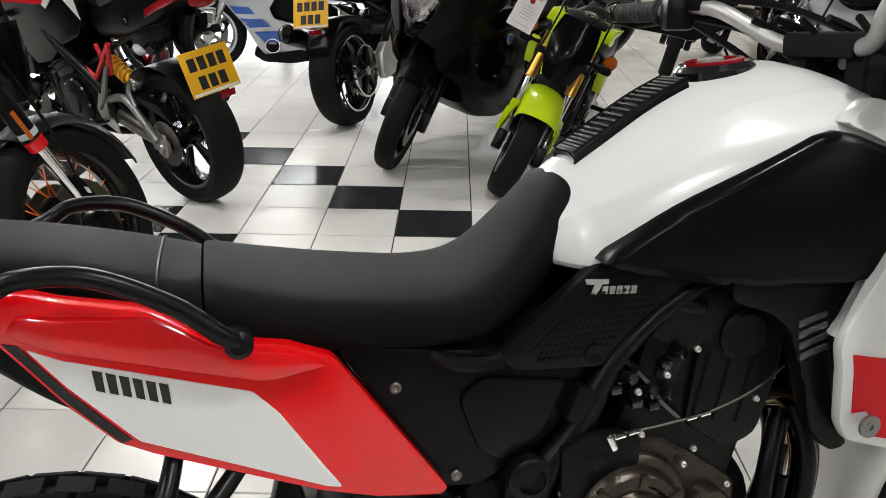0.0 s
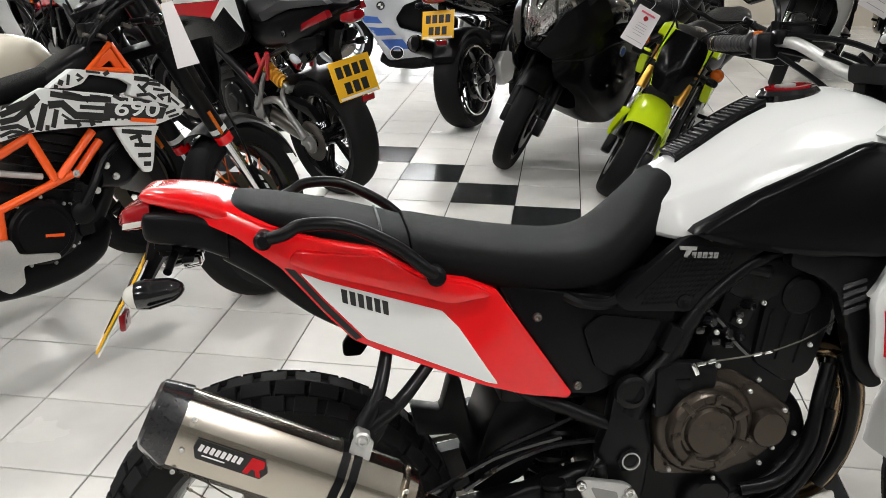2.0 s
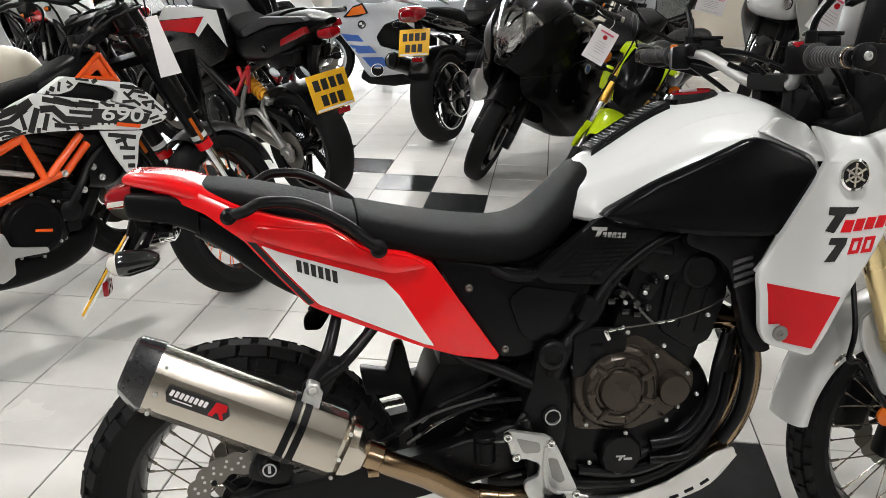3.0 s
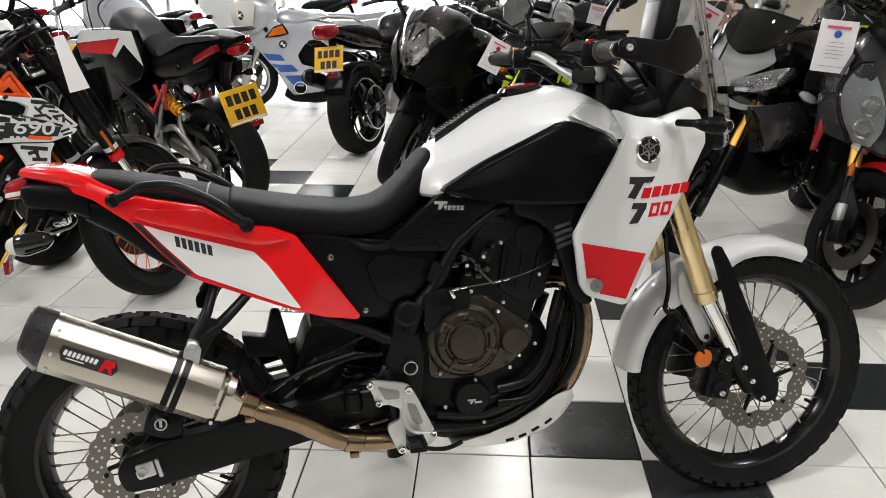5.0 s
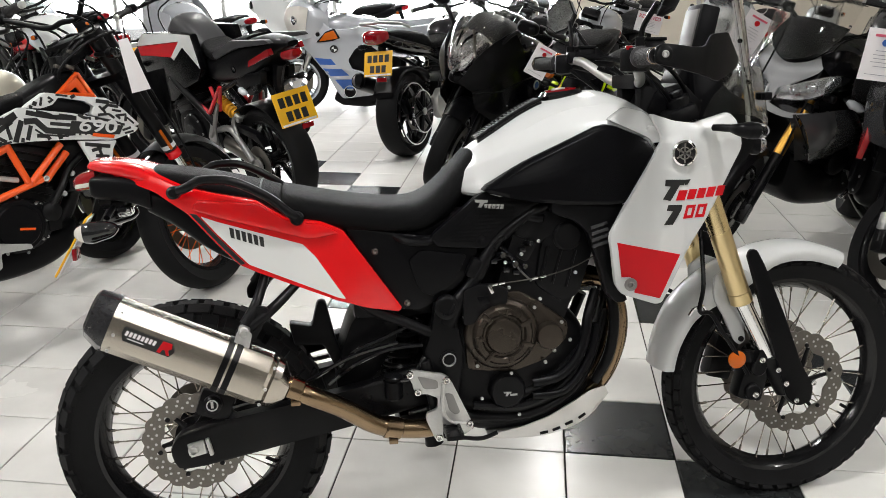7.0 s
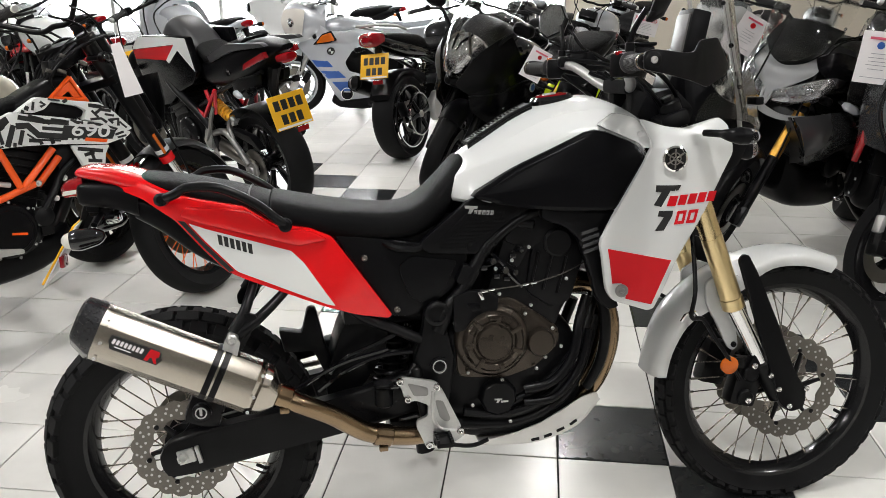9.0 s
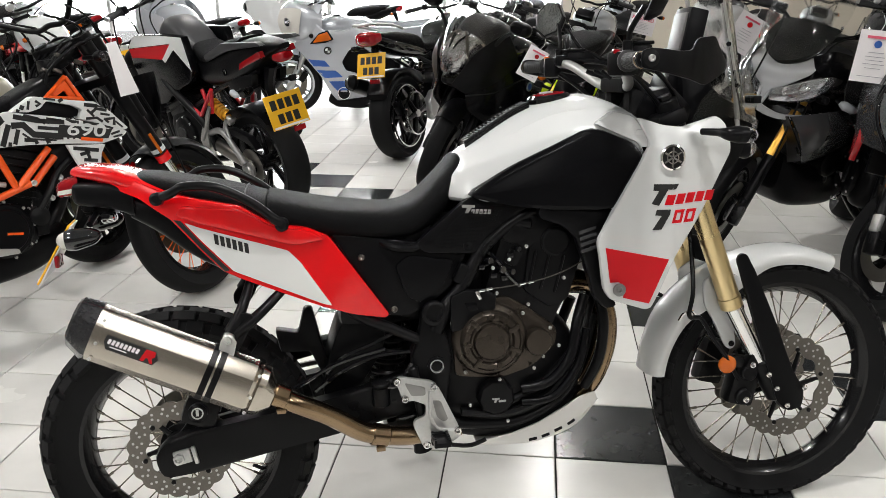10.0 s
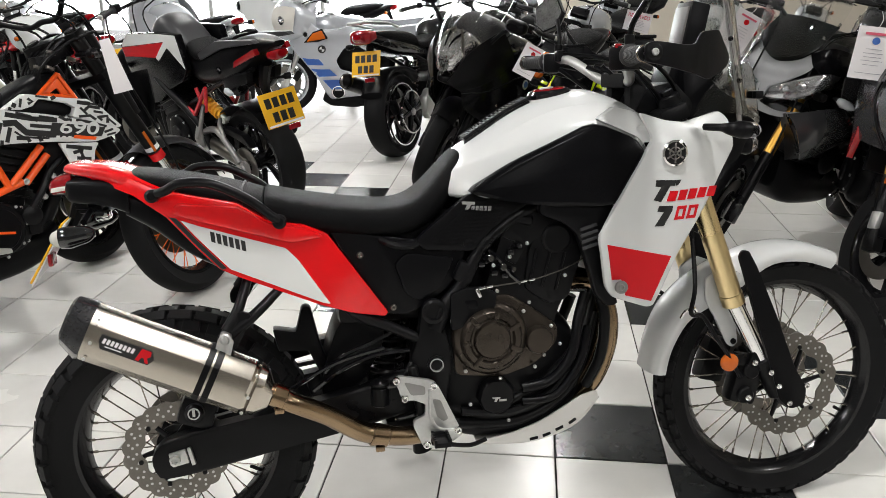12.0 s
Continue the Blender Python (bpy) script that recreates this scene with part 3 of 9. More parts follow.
def fork_pair(parent, S, ax, az, top, r_up, r_low, gap, up_mat, low_mat, usd=True, split=0.5):
    """Two fork legs from the axle to the top point, turned by S."""
    a, b = Vector((ax, 0, az)), Vector(top)
    legs = []
    for side in (-1, 1):
        o = Vector((0, side * gap, 0))
        mid = a.lerp(b, split)
        up = cyl(mid + o, b + o, r_up, 18, 0.003)
        up.transform(S)
        leg = part("fork_leg", up, up_mat, parent)
        lo = cyl(a + o + (mid - a) * -0.03, mid + o + (b - a) * 0.04, r_low, 18, 0.003)
        lo.transform(S)
        part("stanchion", lo, low_mat, leg)
        foot = box((0.07, 0.05, 0.10), Matrix.Translation(a + o) @ Matrix.Rotation(math.atan2(b.x - a.x, b.z - a.z), 4, "Y"), 0.012)
        foot.transform(S)
        part("fork_foot", foot, low_mat if low_mat is not CHROME else BLACK_METAL, leg)
        legs.append(leg)
    for q in (0.78, 0.97):
        c = a.lerp(b, q)
        br = box((0.06, 2 * gap + 2.6 * r_up, 0.035), Matrix.Translation(c) @ Matrix.Rotation(math.atan2(b.x - a.x, b.z - a.z), 4, "Y"), 0.008)
        br.transform(S)
        part("fork_yoke", br, BLACK_METAL, parent)
    return legs


def handlebar(parent, S, c, half, rise, back, bar_mat=None, guards=None, mirror=True, stem_out=0.1, mirror_up=0.2, mirror_w=0.085):
    """Bar, grips, switch boxes, levers, mirrors."""
    cx, cz = c
    bar = tube([(cx - back, -half, cz + rise), (cx - back * 0.75, -half * 0.6, cz + rise), (cx, -half * 0.22, cz), (cx, 0, cz), (cx, half * 0.22, cz), (cx - back * 0.75, half * 0.6, cz + rise), (cx - back, half, cz + rise)], 0.011, sides=10, n=41)
    bar.transform(S)
    hb = part("handlebar", bar, bar_mat or BLACK_METAL, parent)
    for side in (-1, 1):
        a = Vector((cx - back * 0.80, side * half * 0.66, cz + rise))
        b = Vector((cx - back * 1.02, side * half * 1.0, cz + rise))
        g = grip_bm(a, b, 0.0178)
        g.transform(S)
        part("grip", g, PALE_GRIP, hb)
        e = cyl(b, b + (b - a).normalized() * 0.02, 0.016, 14, 0.003)
        e.transform(S)
        part("bar_end", e, ALLOY, hb)
        sw = box((0.045, 0.05, 0.05), Matrix.Translation(a + Vector((0, -side * 0.03, 0))), 0.012)
        sw.transform(S)
        part("switch_box", sw, BLACK, hb)
        lv = tube([a + Vector((0.03, -side * 0.01, 0)), a + Vector((0.06, side * 0.04, -0.005)), a + Vector((0.055, side * 0.15, -0.012))], [0.009, 0.007, 0.005], sides=8)
        lv.transform(S)
        part("lever", lv, BLACK_METAL, hb)
        if mirror:
            s0 = a + Vector((0.02, -side * 0.02, 0.02))
            s1 = s0 + Vector((0.02, side * stem_out, mirror_up))
            st = tube([s0, s0.lerp(s1, 0.5) + Vector((0.01, 0, 0.015)), s1], 0.006, sides=8)
            st.transform(S)
            sm = part("mirror_stem", st, BLACK_METAL, hb)
            mm = Matrix.Translation(s1 + Vector((0.01, side * 0.03, 0.02)))
            hd = lathe([(0.001, 0.035), (mirror_w * 0.6, 0.028), (mirror_w * 0.98, 0.008), (mirror_w, -0.002), (mirror_w * 0.94, -0.004), (0.001, -0.001)], (0, 0, 0), (1, 0, 0), 28, closed=False)
            hd.transform(mm @ Matrix.Diagonal((1, 1.0, 0.66, 1)))
            hd.transform(S)
            head = part("mirror_head", hd, BLACK, sm)
            gl = lathe([(mirror_w * 0.9, -0.006), (0.0005, -0.006)], (0, 0, 0), (1, 0, 0), 28, closed=False)
            gl.transform(mm @ Matrix.Diagonal((1, 1.0, 0.66, 1)))
            gl.transform(S)
    return hb


def headlamp(parent, c, w, h, d, lens=None, shell=None, S=Matrix()):
    """A faceted headlight: shell, reflector, bulbs, clear lens, facing +x."""
    cx, cy, cz = c
    def oval(x, q):
        return [(cx + x, cy + w * q * math.copysign(abs(math.cos(a)) ** 0.75, math.cos(a)), cz + h * q * math.copysign(abs(math.sin(a)) ** 0.75, math.sin(a))) for a in (2 * math.pi * k / 28 for k in range(28))]
    sh = rings_to_bm(bmesh.new(), [oval(-d, 0.5), oval(-d * 0.5, 0.9), oval(0, 1.05), oval(0.006, 1.0), oval(0, 0.94)], cap=False)
    sh.transform(S)
    lampshell = part("headlight", sh, shell or BLACK, parent, "headlight with clear lens and bright reflector")
    rf = rings_to_bm(bmesh.new(), [oval(-0.002, 0.94), oval(-d * 0.3, 0.7), oval(-d * 0.42, 0.3), oval(-d * 0.38, 0.05)], cap=True)
    rf.transform(S)
    part("reflector", rf, REFLECTOR, lampshell)
    ln = rings_to_bm(bmesh.new(), [oval(0.0, 0.96), oval(0.018, 0.85), oval(0.03, 0.5), oval(0.033, 0.05)], cap=False)
    ln.transform(S)
    part("lens", ln, CLEAR, lampshell)
    return lampshell


SPEC = dict(wb=1.45, rr=0.315, rf=0.30, wr=0.085, wf=0.058, rake=24, fork=0.62, gap=0.1, steer=0.0, wheel="cast", nspoke=5,
            rim=RIM_BLACK, tank=BLACK_GLOSS, tail=BLACK_GLOSS, seat=SEAT_MAT, frame=BLACK_METAL, engine=ENGINE, cover=None,
            fork_up=BLACK_METAL, fork_low=CHROME, fender=BLACK_GLOSS, light="round", fairing=None, fair_mat=None, screen=None,
            muffler=STEEL, plate=True, mirrors=True, bar=BLACK_METAL, seat_z=0.80, tank_z=1.0, bars_z=1.06, spring=None, stand=True, lean=7.0,
            near=False, hugger=True, disc=0.15, tyre_knobs=0, shroud=None, s=1.0, trellis=False, muff="low", tail_up=0.1, spars=True, pipes=True, engine_at=None)


def moto(name, x, y, heading, label, at="rear", **over):
    """A motorcycle built round its own axes: x forward from the rear axle, z up. at: which tyre stands on (x, y)."""
    o = dict(SPEC)
    o.update(over)
    wb, rr, rf, s = o["wb"], o["rr"], o["rf"], o["s"]
    base = pose(x, y, 0, 0, 0, heading)
    if at == "front":
        base = base @ Matrix.Translation((-wb, 0, 0))
    base = base @ Matrix.Rotation(radians(-o["lean"]), 4, "X")
    t = thing(name, base, label, "motorcycle", "motorcycles in the showroom")
    rk = radians(o["rake"])
    fd = Vector((-math.sin(rk), 0, math.cos(rk)))
    axle = Vector((wb, 0, rf))
    top = axle + fd * o["fork"] - Vector((0.03, 0, 0))
    S = Matrix.Translation(top) @ Matrix.Rotation(radians(o["steer"]), 4, fd) @ Matrix.Translation(-top)
    # wheels
    for front in (0, 1):
        cx, R, w = (wb, rf, o["wf"]) if front else (0, rr, o["wr"])
        rin = R - (0.075 if R < 0.29 else 0.085 if not o["tyre_knobs"] else 0.09)
        M = S if front else Matrix()
        rim = make_rim(cx, R, rin - 0.008, w * 0.66)
        rim.transform(M)
        wh = part("front_wheel" if front else "rear_wheel", rim, o["rim"], t)
        hb_ = cyl((cx, -0.07, R), (cx, 0.07, R), 0.05, 20, 0.006)
        hb_.transform(M)
        part("hub", hb_, o["rim"] if o["wheel"] == "cast" else BLACK_METAL, wh)
        if o["wheel"] == "cast":
            for k in range(o["nspoke"]):
                for sh in (-0.13, 0.13):
                    a0, a1 = 2 * math.pi * k / o["nspoke"] + sh * 0.4, 2 * math.pi * k / o["nspoke"] + sh
                    q_ = tube([(cx + 0.05 * math.cos(a0), 0, R + 0.05 * math.sin(a0)), (cx + (rin - 0.012) * math.cos(a1), 0, R + (rin - 0.012) * math.sin(a1))], [0.013, 0.010], sides=8)
                    q_.transform(M)
                    part("spoke", q_, o["rim"], wh)
        ty = make_tyre(cx, R, R, rin, w, o["tyre_knobs"], ((-0.72, 0.03, 0.022), (-0.28, 0.035, 0.026), (0.28, 0.035, 0.026), (0.72, 0.03, 0.022)) if o["tyre_knobs"] else ())
        ty.transform(M)
        part("tyre", ty, RUBBER, wh)
        if o["wheel"] != "cast":
            sp = wire_spokes(cx, R, rin - 0.02, 0.05, 36)
            sp.transform(M)
            part("spokes", sp, o.get("spoke_mat", STEEL), wh)
        for side in ((-1, 1) if front else (-1,)):
            dd = make_disc(cx, R, side * (w * 0.7 + 0.01), o["disc"] * (1 if front else 0.8), o["disc"] * 0.62, wave=0)
            dd.transform(M)
            part("brake_disc", dd, DISC_STEEL, wh)
            cal = box((0.06, 0.05, 0.10), Matrix.Translation((cx - o["disc"] * 0.8, side * (w * 0.7 + 0.015), R + o["disc"] * 0.45)) @ Matrix.Rotation(radians(-35), 4, "Y"), 0.012)
            cal.transform(M)
            part("brake_caliper", cal, o.get("caliper", BLACK_METAL), wh)
    # front end
    fork_pair(t, S, wb, rf, top, 0.026, 0.021 if o["fork_low"] is CHROME else 0.027, o["gap"], o["fork_up"], o["fork_low"], split=o.get("split", 0.5))
    if o["fender"]:
        a0, a1 = o.get("fender_arc", (20, 150))
        rows = [[(wb + (rf + 0.022) * math.cos(radians(a)) * q, yy, rf + (rf + 0.022) * math.sin(radians(a)) * q) for a in np.linspace(a0, a1, 7)]
                for yy, q in ((-o["wf"] - 0.015, 0.90), (-o["wf"] * 0.8, 1.0), (0, 1.03), (o["wf"] * 0.8, 1.0), (o["wf"] + 0.015, 0.90))]
        fe = sheet(rows, 16, 12, 0.004)
        fe.transform(S)
        part("front_fender", fe, o["fender"], t)
    bc = top + fd * 0.05
    handlebar(t, S, (bc.x, o["bars_z"]), o.get("bar_half", 0.37), o.get("bar_rise", 0.04), o.get("bar_back", 0.14), o["bar"], mirror=o["mirrors"], mirror_up=o.get("mirror_up", 0.2))
    # frame, swingarm, engine
    for side in (-1, 1):
        if o["spars"]:
            part("frame_tube", tube([(wb - 0.38, side * 0.04, 0.86 * s), (wb * 0.52, side * 0.15, 0.74 * s), (0.42, side * 0.14, 0.52), (0.36, side * 0.12, 0.36)], 0.024 * s, sides=10), o["frame"], t)
        part("subframe_tube", tube([(0.5, side * 0.12, 0.62 * s), (0.1, side * 0.10, o["seat_z"] - 0.05), (-0.18, side * 0.07, o["seat_z"] + o["tail_up"] * 0.3)], 0.013, sides=8), o["frame"], t)
        sw = tube([(0.0, side * (o["wr"] + 0.03), rr), (0.22, side * (o["wr"] + 0.03), rr + 0.05), (0.44, side * 0.1, 0.40)], [0.022, 0.032, 0.034], sides=10, flat=1.4)
        part("swingarm", sw, o.get("swing", FRAME_GREY), t)
        part("footpeg", tube([(0.44, side * 0.13, 0.36), (0.44, side * 0.24, 0.37)], 0.013, sides=8), BLACK_METAL, t)
        part("heel_plate", plate([(0.36, 0.30), (0.48, 0.34), (0.46, 0.50), (0.38, 0.48)], side * 0.135, side * 0.142, 0.002), ALLOY, t)
    ex, ez, es = o["engine_at"] or (wb * 0.48, 0.42 * s, s)
    engine_block(t, ex, ez, es, o["cover"], o["engine"], fins=o["near"])
    if o["trellis"]:
        tr = bmesh.new()
        for side in (-1, 1):
            pts = [(wb - 0.36, side * 0.05, 0.84), (wb * 0.62, side * 0.15, 0.62), (wb * 0.5, side * 0.16, 0.74), (wb * 0.42, side * 0.16, 0.48), (wb - 0.36, side * 0.05, 0.78)]
            for a, b in ((0, 2), (1, 4), (1, 2), (2, 3), (1, 3)):
                tube_into(tr, [pts[a], pts[b]], 0.016, sides=8)
        part("trellis_frame", tr, o["trellis"], t)
    part("radiator", box((0.05, 0.30 * s, 0.24 * s), Matrix.Translation((wb - 0.43, 0, 0.62 * s)) @ Matrix.Rotation(radians(-15), 4, "Y"), 0.008), BLACK_METAL, t)
    sh = part("shock", cyl((0.32, 0, 0.36), (0.46, 0, 0.66), 0.018, 10), STEEL, t)
    part("spring", spring_bm((0.33, 0, 0.40), (0.44, 0, 0.62), 0.034, 7, 0.007), o["spring"] or BLACK_METAL, sh)
    # exhaust
    for yy in (-0.06, 0.06) if o["pipes"] else ():
        part("exhaust_pipe", tube([(wb * 0.58, yy, 0.60 * s), (wb * 0.68, yy, 0.52 * s), (wb * 0.66, yy * 0.8, 0.30), (wb * 0.5, -0.03, 0.2), (0.45, -0.1, 0.24)], 0.02, sides=10), o.get("pipe", BLACK_METAL), t)
    mz = {"low": ((0.42, -0.15, 0.28), (-0.02, -0.20, 0.42)), "high": ((0.35, -0.15, 0.55), (-0.10, -0.18, 0.74)), "tail": ((0.15, -0.06, 0.72), (-0.26, -0.06, 0.82))}[o["muff"]]
    if o["muffler"]:
        a, b = Vector(mz[0]), Vector(mz[1])
        part("muffler", tube([a, a.lerp(b, 0.12), a.lerp(b, 0.9), b], [0.028, 0.056, 0.056, 0.045], sides=18), o["muffler"], t)
    # body
    tz, sz = o["tank_z"], o["seat_z"]
    tk = o.get("tank_sections") or [(wb - 0.83, sz - 0.10, sz + 0.05, 0.07, 3), (wb - 0.76, sz - 0.12, sz + 0.12, 0.12, 3), (wb - 0.62, sz - 0.10, tz - 0.03, 0.155, 3), (wb - 0.46, sz - 0.06, tz, 0.17, 2.8), (wb - 0.32, sz + 0.0, tz - 0.03, 0.14, 2.8), (wb - 0.26, sz + 0.06, tz - 0.10, 0.08, 2.6)]
    if o["tank"]:
        tank = part("fuel_tank", body(tk), o["tank"], t)
        part("filler_cap", lathe([(0.036, 0), (0.036, 0.008), (0.028, 0.012), (0.0005, 0.012)], (wb - 0.46, 0, tz - 0.002), (0, 0, 1), 24, closed=False), CHROME, tank)
    part("seat", body(o.get("seat_sections") or [(-0.20, sz + o["tail_up"] - 0.02, sz + o["tail_up"] + 0.03, 0.08, 3), (-0.05, sz + o["tail_up"] * 0.8 - 0.05, sz + o["tail_up"] + 0.03, 0.125, 3), (0.22, sz - 0.04, sz + o["tail_up"] * 0.7 + 0.02, 0.14, 3), (0.30, sz - 0.06, sz + 0.01, 0.14, 3), (0.5, sz - 0.07, sz, 0.13, 3), (wb - 0.74, sz - 0.06, sz + 0.05, 0.085, 3)]), o["seat"], t)
    part("tail_unit", body(o.get("tail_sections") or [(-0.36, sz + o["tail_up"] - 0.01, sz + o["tail_up"] + 0.03, 0.04, 3), (-0.24, sz + o["tail_up"] - 0.07, sz + o["tail_up"] + 0.02, 0.09, 3), (0.0, sz - 0.07, sz + o["tail_up"] * 0.6, 0.135, 3), (0.3, sz - 0.12, sz - 0.02, 0.135, 3), (0.48, sz - 0.16, sz - 0.06, 0.11, 3)]), o["tail"], t)
    part("tail_light", body([(-0.385, sz + o["tail_up"] - 0.01, sz + o["tail_up"] + 0.025, 0.03, 3), (-0.36, sz + o["tail_up"] - 0.03, sz + o["tail_up"] + 0.028, 0.05, 3), (-0.32, sz + o["tail_up"] - 0.03, sz + o["tail_up"] + 0.02, 0.06, 3)]), RED_LENS, t)
    px = o.get("plate_at", (-0.36, sz - 0.06))
    hg = part("plate_hanger", tube([(-0.2, 0, sz + o["tail_up"] * 0.5), (px[0] + 0.085, 0, px[1] + 0.1), (px[0] + 0.035, 0, px[1] - 0.04)], [0.04, 0.03, 0.016], sides=8), BLACK, t)
    if o["plate"]:
        plate_bars(hg, Matrix.Translation((px[0], 0, px[1])) @ pose(0, 0, 0, 0, o.get("plate_tilt", 18), 0) @ pose(0, 0, 0, 0, 0, -90), 0.228, 0.176)
        part("rear_reflector", box((0.008, 0.08, 0.03), Matrix.Translation((px[0] + 0.02, 0, px[1] - 0.115)), 0.003), RED_LENS, hg)
    for side in (-1, 1):
        indicator(t, (px[0] + 0.1, side * 0.05, px[1] + 0.12), (px[0] + 0.05, side * 0.18, px[1] + 0.12), 0.018, o.get("ind"))
        indicator(t, (top.x + 0.04, side * 0.1, top.z - 0.08), (top.x + 0.06, side * 0.24, top.z - 0.08), 0.02, o.get("ind"))
    rh = body([(-rr * 0.9, rr + 0.16, rr + 0.2, o["wr"] * 0.9, 3), (-rr * 0.4, rr * 2 - 0.02, rr * 2 + 0.02, o["wr"] + 0.01, 3), (0.1, rr * 2 - 0.02, rr * 2 + 0.03, o["wr"] + 0.01, 3), (0.3, rr + 0.2, rr + 0.3, o["wr"] * 0.9, 3)])
    if o["hugger"]:
        part("rear_hugger", rh, BLACK, t)
    else:
        rh.free()
    # light and fairing
    if o["light"] == "round":
        headlamp(t, (top.x + 0.12, 0, top.z - 0.08), 0.085, 0.085, 0.13, shell=o.get("lamp_shell", BLACK), S=S)
        part("instrument", box((0.05, 0.16, 0.09), S @ Matrix.Translation((top.x + 0.06, 0, top.z + 0.09)) @ Matrix.Rotation(radians(-50), 4, "Y"), 0.012), BLACK, t)
    elif o["light"] == "cowl":
        nz = top.z - 0.06
        cw = body([(top.x + 0.0, nz - 0.1, nz + 0.12, 0.13, 3), (top.x + 0.12, nz - 0.12, nz + 0.10, 0.13, 3), (top.x + 0.22, nz - 0.09, nz + 0.03, 0.08, 2.6), (top.x + 0.25, nz - 0.05, nz - 0.02, 0.03, 2.4)])
        cw.transform(S)
        part("headlight_cowl", cw, o["fair_mat"] or o["tank"] or BLACK, t)
        headlamp(t, (top.x + 0.215, 0, nz - 0.02), 0.085, 0.05, 0.05, S=S)
    elif o["light"] == "fairing":
        fm = o["fair_mat"] or o["tank"]
        nx, nz = wb - 0.02, o.get("nose_z", 0.94)
        nose = part("nose_fairing", body([(nx - 0.36, nz - 0.20, nz + 0.12, 0.20, 3), (nx - 0.2, nz - 0.20, nz + 0.16, 0.24, 3), (nx - 0.02, nz - 0.18, nz + 0.12, 0.21, 2.8), (nx + 0.12, nz - 0.13, nz + 0.04, 0.13, 2.6), (nx + 0.18, nz - 0.08, nz - 0.02, 0.05, 2.4)], 32), o.get("nose_mat", fm), t)
        for side in (-1, 1):
            headlamp(nose, (nx + 0.105, side * 0.085, nz - 0.03), 0.068, 0.05, 0.06, S=Matrix.Translation((nx, side * 0.08, 0)) @ Matrix.Rotation(radians(side * 25), 4, "Z") @ Matrix.Translation((-nx, -side * 0.08, 0)))
        if o["fairing"]:
            low = {"full": 0.24, "half": 0.52}[o["fairing"]]
            for side in (-1, 1):
                rows = [[(nx + 0.04, side * 0.19, nz + 0.02), (nx - 0.3, side * 0.26, nz + 0.06), (nx - 0.62, side * 0.20, nz - 0.02)],
                        [(nx - 0.04, side * 0.24, nz - 0.16), (nx - 0.32, side * 0.30, nz - 0.18), (nx - 0.7, side * 0.23, nz - 0.20)],
                        [(nx - 0.24, side * 0.25, (nz + low) / 2), (nx - 0.45, side * 0.27, (nz + low) / 2 - 0.03), (nx - 0.78, side * 0.22, (nz + low) / 2 - 0.04)],
                        [(nx - 0.36, side * 0.16, low + 0.05), (nx - 0.58, side * 0.18, low), (nx - 0.86, side * 0.16, low + 0.02)]]
                part("side_fairing", sheet(rows, 14, 14, 0.006), fm, t)
        part("instrument", box((0.06, 0.22, 0.10), Matrix.Translation((nx - 0.26, 0, nz + 0.13)) @ Matrix.Rotation(radians(-55), 4, "Y"), 0.012), BLACK, t)
        if o["screen"]:
            h = o.get("screen_h", 0.34)
            rows = [[(nx - 0.12, -0.20, nz + 0.10), (nx + 0.02, 0, nz + 0.12), (nx - 0.12, 0.20, nz + 0.10)],
                    [(nx - 0.24, -0.18, nz + 0.12 + h * 0.55), (nx - 0.12, 0, nz + 0.14 + h * 0.55), (nx - 0.24, 0.18, nz + 0.12 + h * 0.55)],
                    [(nx - 0.36, -0.11, nz + 0.10 + h), (nx - 0.28, 0, nz + 0.13 + h), (nx - 0.36, 0.11, nz + 0.10 + h)]]
            part("windscreen", sheet(rows, 12, 10, 0.003), o["screen"], t)
    if o["shroud"]:
        for side in (-1, 1):
            rows = [[(wb - 0.62, side * 0.16, sz + 0.05), (wb - 0.4, side * 0.22, sz + 0.1), (wb - 0.2, side * 0.20, sz + 0.08)], [(wb - 0.5, side * 0.20, sz - 0.06), (wb - 0.35, side * 0.24, sz - 0.06), (wb - 0.22, side * 0.2, sz - 0.02)], [(wb - 0.44, side * 0.17, sz - 0.2), (wb - 0.36, side * 0.19, sz - 0.22), (wb - 0.28, side * 0.16, sz - 0.18)]]
            part("tank_shroud", sheet(rows, 10, 8, 0.005), o["shroud"], t)
    if o["stand"]:
        part("side_stand", tube([(0.5, 0.13, 0.30), (0.46, 0.24, 0.10), (0.44, 0.30, 0.035)], [0.014, 0.012, 0.016], sides=8), BLACK_METAL, t)
    for side in (-1, 1):
        part("cable", tube([(bc.x - 0.1, side * 0.2, o["bars_z"] + 0.03), (bc.x + 0.05, side * 0.14, o["bars_z"] - 0.02), (bc.x + 0.05, side * 0.06, o["bars_z"] - 0.12), (wb - 0.5, side * 0.08, 0.72 * s)], 0.005, sides=6), BLACK, t)
        part("cable", tube([S @ Vector((bc.x - 0.08, side * 0.18, o["bars_z"] + 0.03)), S @ Vector((bc.x + 0.12, side * 0.12, o["bars_z"] - 0.05)), S @ Vector((wb - 0.1, side * (o["gap"] + 0.03), rf + 0.3)), S @ Vector((wb - 0.06, side * (o["gap"] + 0.02), rf + 0.1))], 0.005, sides=6), BLACK, t)
    return t, S, top

